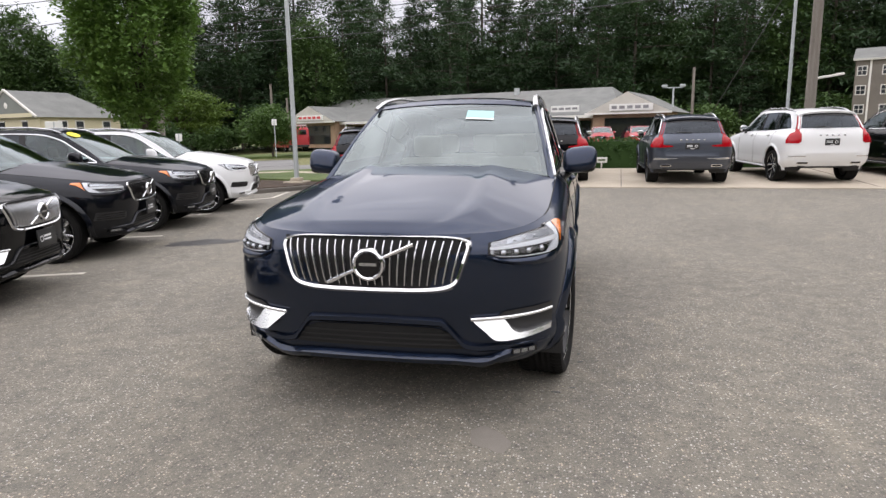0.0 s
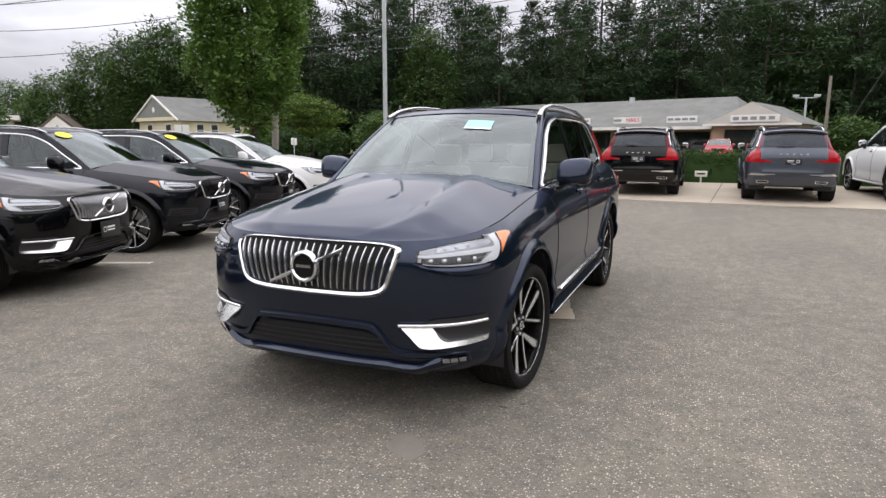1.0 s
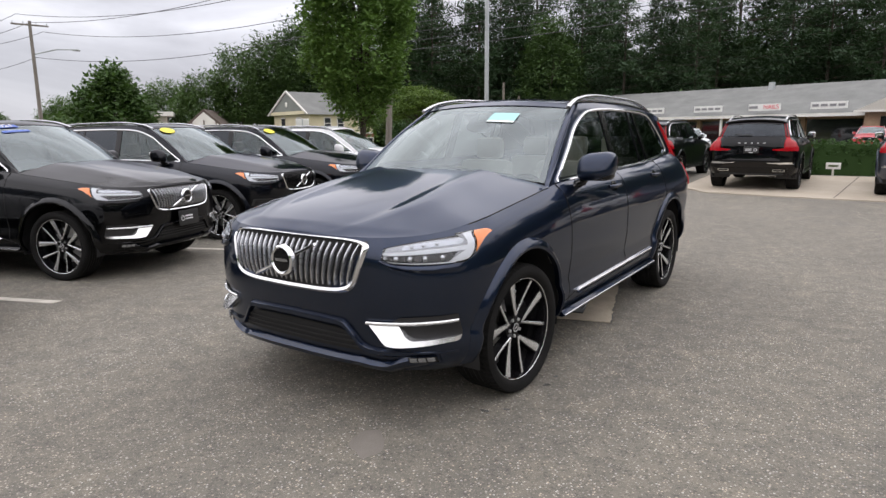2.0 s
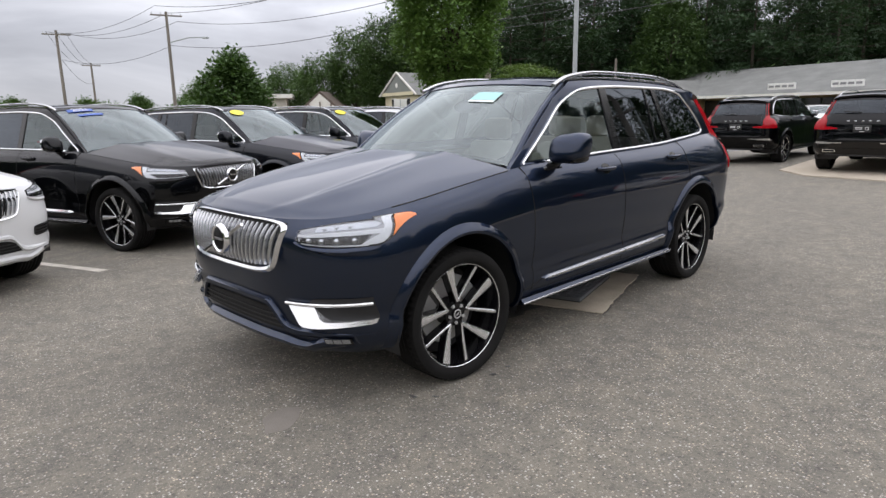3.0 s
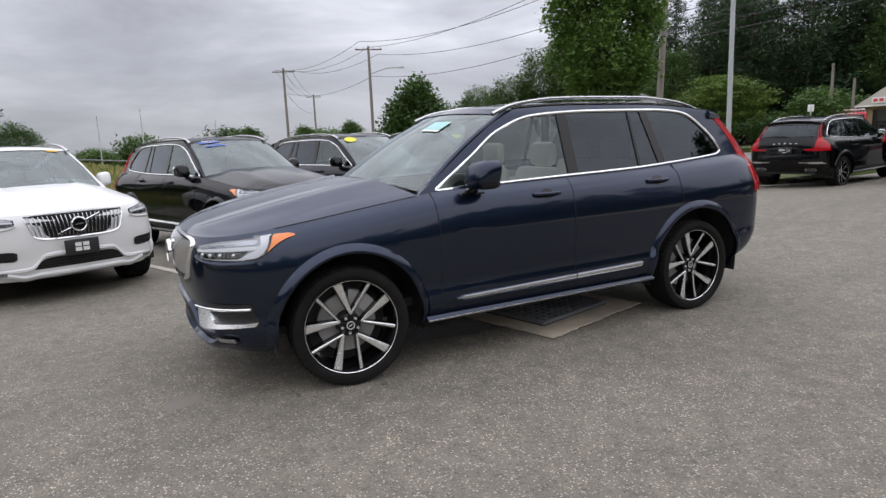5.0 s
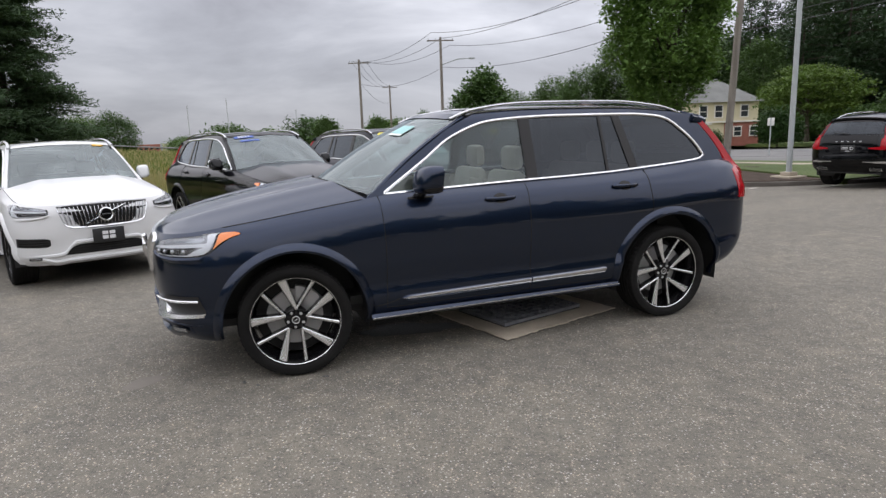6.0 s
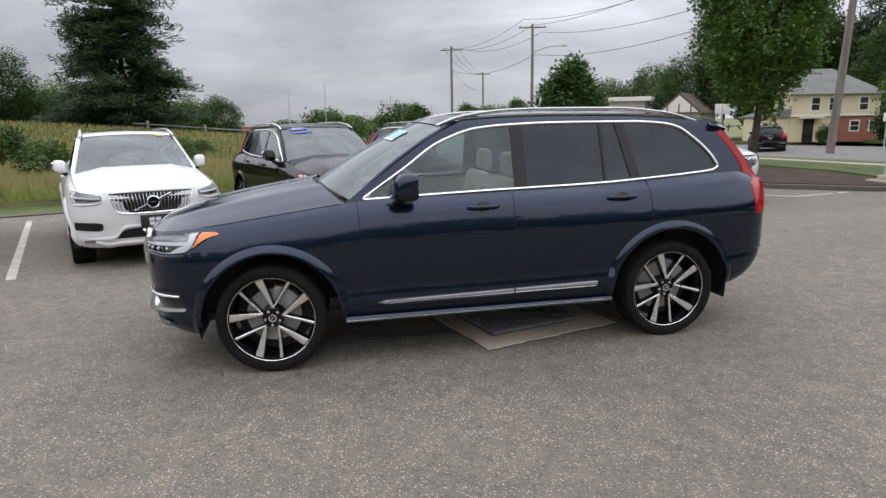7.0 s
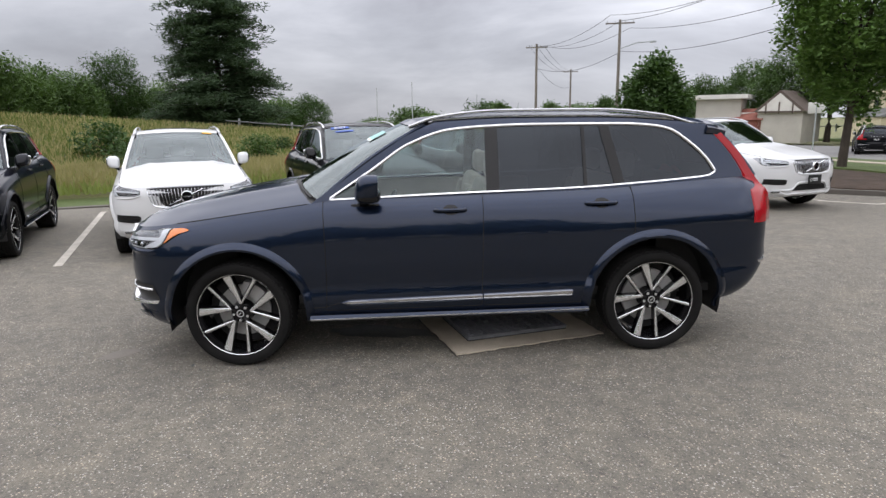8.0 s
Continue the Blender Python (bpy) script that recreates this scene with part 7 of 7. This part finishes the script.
for p, h in ((p_a, 10.8), (p_b, 11.0), (p_c, 11.2)):
    cross_arm(p, h, 1.25, 75)
put("street_light_arm", Shape().tube([(0, 0, 8.6), (1.2, 1.2, 9.0), (2.0, 2.0, 9.0)], 0.05, 6), galvanised, p_a)
put("street_light", Shape().box(2.2, 2.2, 8.97, 0.5, 0.4, 0.14, 0.03, m=Matrix.Rotation(radians(45), 3, "Z")), galvanised, p_a)
e_pole = from_eye(13.9, 27.5)
post("utility_pole", e_pole[0], e_pole[1], 0, 12, 0.065, 0.05, galvanised, "slim grey pole beyond the hedge", "pole")
e_pole2 = from_eye(15.4, 26.5)
pole_e = post("utility_pole", e_pole2[0], e_pole2[1], 0, 9.0, 0.185, 0.16, timber_pole, "thick weathered timber utility pole beyond the hedge", "utility pole")
put("crossing_arm", Shape().tube([(0.15, 0, 3.15), (1.1, 0.2, 3.3)], 0.045, 6), fascia_white, pole_e)
for z, turn in ((8.55, -60), (7.75, -60)):
    cross_arm(pole_e, z, 1.15, turn)
put("pole_brace", Shape().tube([(0.1, 0, 7.0), (0.45, -0.75, 7.75)], 0.03, 5).tube([(-0.1, 0, 7.0), (-0.45, 0.75, 7.75)], 0.03, 5), galvanised, pole_e)
for az, d, h in ((7.4, 56, 6.3), (-28.6, 62, 6.2), (-27.3, 64, 5.0)):
    q = from_eye(az, d)
    post("utility_pole", q[0], q[1], q[2], h, 0.13, 0.1, timber_pole, "timber pole by the shops", "utility pole")
q = from_eye(5.9, 60)
fl = post("floodlight_mast", q[0], q[1], 0, 5.0, 0.1, 0.08, galvanised, "floodlight mast with two heads behind the shops", "lamp post")
put("flood_bar", Shape().box(0, 0, 5.0, 1.6, 0.1, 0.08), galvanised, fl, smooth=False)
for x in (-0.75, 0.75):
    put("flood_head", Shape().box(x, 0, 5.15, 0.45, 0.3, 0.22, 0.04), galvanised, fl)
for az, d, h in ((-99.5, 95, 7.5), (-91.4, 120, 8.6), (-88.3, 118, 9.5), (-82.6, 130, 8.0), (-79, 150, 7.0), (-109.8, 74, 6.4)):
    q = from_eye(az, d)
    post("highway_mast", q[0], q[1], q[2] - 0.1, h + 1.0, 0.10, 0.07, galvanised, "thin mast by the distant highway", "lamp post", 8)


def cable(p, q, sag, r=0.02):
    k = np.linspace(0, 1, 26)[:, None]
    p, q = np.array(p, float), np.array(q, float)
    pts_ = p + (q - p) * k
    pts_[:, 2] -= sag * 4 * (k[:, 0] * (1 - k[:, 0]))
    return Shape().tube(pts_, r, 5, caps=False)


top = {"n": np.array([-17.9, 21.2, 11.2]), "a": np.array([-52.6, 19.8, 11.0]), "b": np.array([-70.5, 16.2, 11.2]), "c": np.array([-103, 29.2, 11.4])}
for p in top.values():
    p[2] -= float(far_drop(p[0], p[1]))
for i, (da, db) in enumerate(((0.0, 0.0), (0.5, -0.9), (-0.6, 0.9), (-2.2, 0.2))):
    put("cable", cable(top["a"] + (0, db, da if i < 3 else -2.6), top["b"] + (0, db, 0 if i < 3 else -2.6), 0.9), wire_mat, label="thin black overhead cable between poles", category="cable", group="overhead cables")
    put("cable", cable(top["b"] + (0, db, 0 if i < 3 else -2.6), top["c"] + (0, db, 0 if i < 3 else -2.6), 1.0), wire_mat, label="thin black overhead cable between poles", category="cable", group="overhead cables")
    put("cable", cable(top["a"] + (0, db, da if i < 3 else -2.6), top["n"] + (0, db, -0.2 - 1.1 * i), 1.1), wire_mat, label="thin black overhead cable between poles", category="cable", group="overhead cables")
far_e = np.array([e_pole2[0], e_pole2[1], 8.6])
for i in range(4):
    put("cable", cable((top["n"][0], top["n"][1], 6.7 - 0.4 * i), far_e + (0, 0, -0.1 - 0.6 * i), 0.35, 0.015), wire_mat, label="thin black overhead cable along the street", category="cable", group="overhead cables")
    put("cable", cable(far_e + (0, 0, -0.1 - 0.6 * i), far_e + (45, -14, -0.2 - 0.6 * i), 0.9, 0.015), wire_mat, label="thin black overhead cable along the street", category="cable", group="overhead cables")
q = from_eye(8.5, 50)
put("guy_wire", cable((far_e[0], far_e[1], 8.2), (q[0], q[1], 2.0), 0.1, 0.02), wire_mat, label="slanting guy wire of the timber pole", category="cable")

# small signs
sg = post("yard_sign", 1.58, 16.12, float(ground_z(0, 16.12)) + 0.02, 0.22, 0.025, 0.025, fascia_white, "small white sign on a short post before the hedge", "sign")
put("sign_plate", Shape().box(0, -0.02, 0.28, 0.36, 0.03, 0.18, 0.006), sign_white, sg)
put("sign_print", Shape().box(0, -0.038, 0.28, 0.24, 0.004, 0.05), grass_mat, sg)
q = from_eye(-54.9, 31)
sg = post("street_sign", q[0], q[1], 0.2 + q[2], 2.25, 0.03, 0.03, galvanised, "white street sign with a dark emblem on a steel post", "sign")
put("sign_plate", Shape().box(0, 0, 2.05, 0.62, 0.03, 0.45, 0.01, m=Matrix.Rotation(radians(50), 3, "Z")), sign_white, sg)
for q, h in (((-21.9, 27.6), 2.0), (from_eye(-28.7, 46, -0.12), 2.6)):
    sg = post("road_sign", q[0], q[1], 0.08 - float(far_drop(q[0], q[1])), h, 0.03, 0.03, galvanised, "pale road sign on a steel post across the street", "sign")
    put("sign_plate", Shape().box(0, 0, h - 0.2, 0.34, 0.03, 0.42, 0.01, m=Matrix.Rotation(radians(35), 3, "Z")), sign_white, sg)

# guard rail along the highway bank
rail = empty("guard_rail", pose(0, 0, 0), "long grey guard rail along the highway bank", "guard rail")
for i in range(24):
    b0 = 3.0 + 4.0 * i
    a0 = -47.0
    zz = float(bank_at(a0, min(b0, 20.0)))
    p0 = lot(a0, b0)
    put("rail_post", Shape().box(p0[0], p0[1], zz + 0.3, 0.14, 0.14, 0.9), galvanised, rail, smooth=False)
bb = np.linspace(2, 96, 40)
rp = np.array([np.r_[lot(-46.8, y), float(bank_at(-46.8, min(y, 20.0))) + 0.50] for y in bb])
put("rail_beam", Shape().tube(rp, 0.05, 6, 1.0), steel_dull, rail)


# ---- vehicles before the shops and by the house ----
def work_van(m, paint, label):
    """A work van with a ladder rack, nose towards -y."""
    root = empty("van", m, label, "van")
    y = np.array([-2.4, -2.38, -2.1, -1.55, -1.45, -0.75, -0.6, 2.3, 2.38, 2.4])
    top_ = np.array([0.75, 0.98, 1.10, 1.18, 1.22, 1.86, 1.93, 1.93, 1.85, 0.5])
    half = np.array([0.80, 0.88, 0.94, 0.96, 0.95, 0.90, 0.90, 0.92, 0.90, 0.88])
    rows = []
    for yy, zt, w in zip(y, top_, half):
        low = 0.36
        zz = np.array([low, low + 0.1, (low + zt) / 2, zt - 0.12, zt - 0.02, zt, zt, zt, zt - 0.02, zt - 0.12, (low + zt) / 2, low + 0.1, low])
        xx = w * np.array([0.94, 1, 1, 0.97, 0.90, 0.8, 0, -0.8, -0.90, -0.97, -1, -1, -0.94])
        rows.append(np.stack([xx, np.full(13, yy), zz], -1))
    g = np.array(rows)
    put("body", Shape().slab(g, (0, 0, -0.01)), paint, root)
    put("nose", Shape().box(0, -2.36, 0.62, 1.7, 0.10, 0.46, 0.04), paint, root)
    put("tail_door", Shape().box(0, 2.37, 1.15, 1.66, 0.06, 1.40, 0.03), paint, root)
    put("bumper", Shape().box(0, -2.42, 0.45, 1.72, 0.12, 0.2, 0.04).box(0, 2.44, 0.45, 1.72, 0.12, 0.2, 0.04), trim_black, root)
    put("windscreen", Shape().box(0, -1.09, 1.56, 1.52, 0.03, 0.72, 0.01, m=Matrix.Rotation(radians(-47), 4, "X")), gloss_black, root)
    for sx in (1, -1):
        put("side_window", Shape().box(sx * 0.915, -0.45, 1.55, 0.03, 0.75, 0.42, 0.02), gloss_black, root)
        put("rear_window", Shape().box(sx * 0.40, 2.41, 1.55, 0.56, 0.02, 0.40, 0.02), gloss_black, root)
        put("headlamp", Shape().box(sx * 0.66, -2.40, 0.85, 0.30, 0.08, 0.16, 0.03), lamp_silver, root)
        put("tail_lamp", Shape().box(sx * 0.86, 2.40, 1.0, 0.10, 0.05, 0.40, 0.02), tail_red, root)
        put("side_stripe", Shape().box(sx * 0.965, 0.8, 1.15, 0.012, 2.4, 0.30), print_white, root)
    rack = put("ladder_rack", Shape().tube([(-0.75, -0.5, 2.10), (-0.75, 2.2, 2.10)], 0.03, 6).tube([(0.75, -0.5, 2.10), (0.75, 2.2, 2.10)], 0.03, 6), print_white, root, "white steel ladder rack")
    for yy in (-0.4, 0.5, 1.3, 2.1):
        put("rack_bar", Shape().tube([(-0.82, yy, 1.9), (-0.8, yy, 2.12), (0.8, yy, 2.12), (0.82, yy, 1.9)], 0.025, 6), print_white, rack)
    DETAIL["of"] = 0.5
    parts = wheel_meshes()
    for side in (1, -1):
        for yc in (-1.5, 1.5):
            wheel(root, pose(side * 0.80, yc, HUB), side < 0, parts)
    DETAIL["of"] = 1.0
    return root


work_van(pose(-23.2, 44.6, 0.14, 0, 0, 222), red_paint, "red work van with a white ladder rack before the shops")
SEDAN = (0.93, 0.93, 0.84)
parked = "cars parked before the shops"
estate_car("hatchback", nosed(2.15, 40.2, -92) @ pose(0, 0, 0.0), red_paint, "red hatchback parked nose-out before the shops", "dark", "vent", group=parked, scale=SEDAN, strip=False, cabin=dash_dark)
estate_car("hatchback", nosed(5.0, 40.6, -88), red_paint, "red hatchback parked nose-out beside another red one", "dark", "vent", group=parked, scale=SEDAN, strip=False, cabin=dash_dark)
estate_car("suv", nosed(-6.6, 37.4, -60), white_paint, "white boxy SUV parked before the shops", "dark", "vent", group=parked, strip=False, cabin=dash_dark, scale=(0.96, 0.92, 1.0))
estate_car("suv", tailed(-29.0, 26.6, 146, 1.0, 0.062 + float(ground_z(-29, 26.6))), charcoal, "dark grey SUV parked before the cream house", tail="hooked", strip=False, cabin=dash_dark, scale=SMALL)
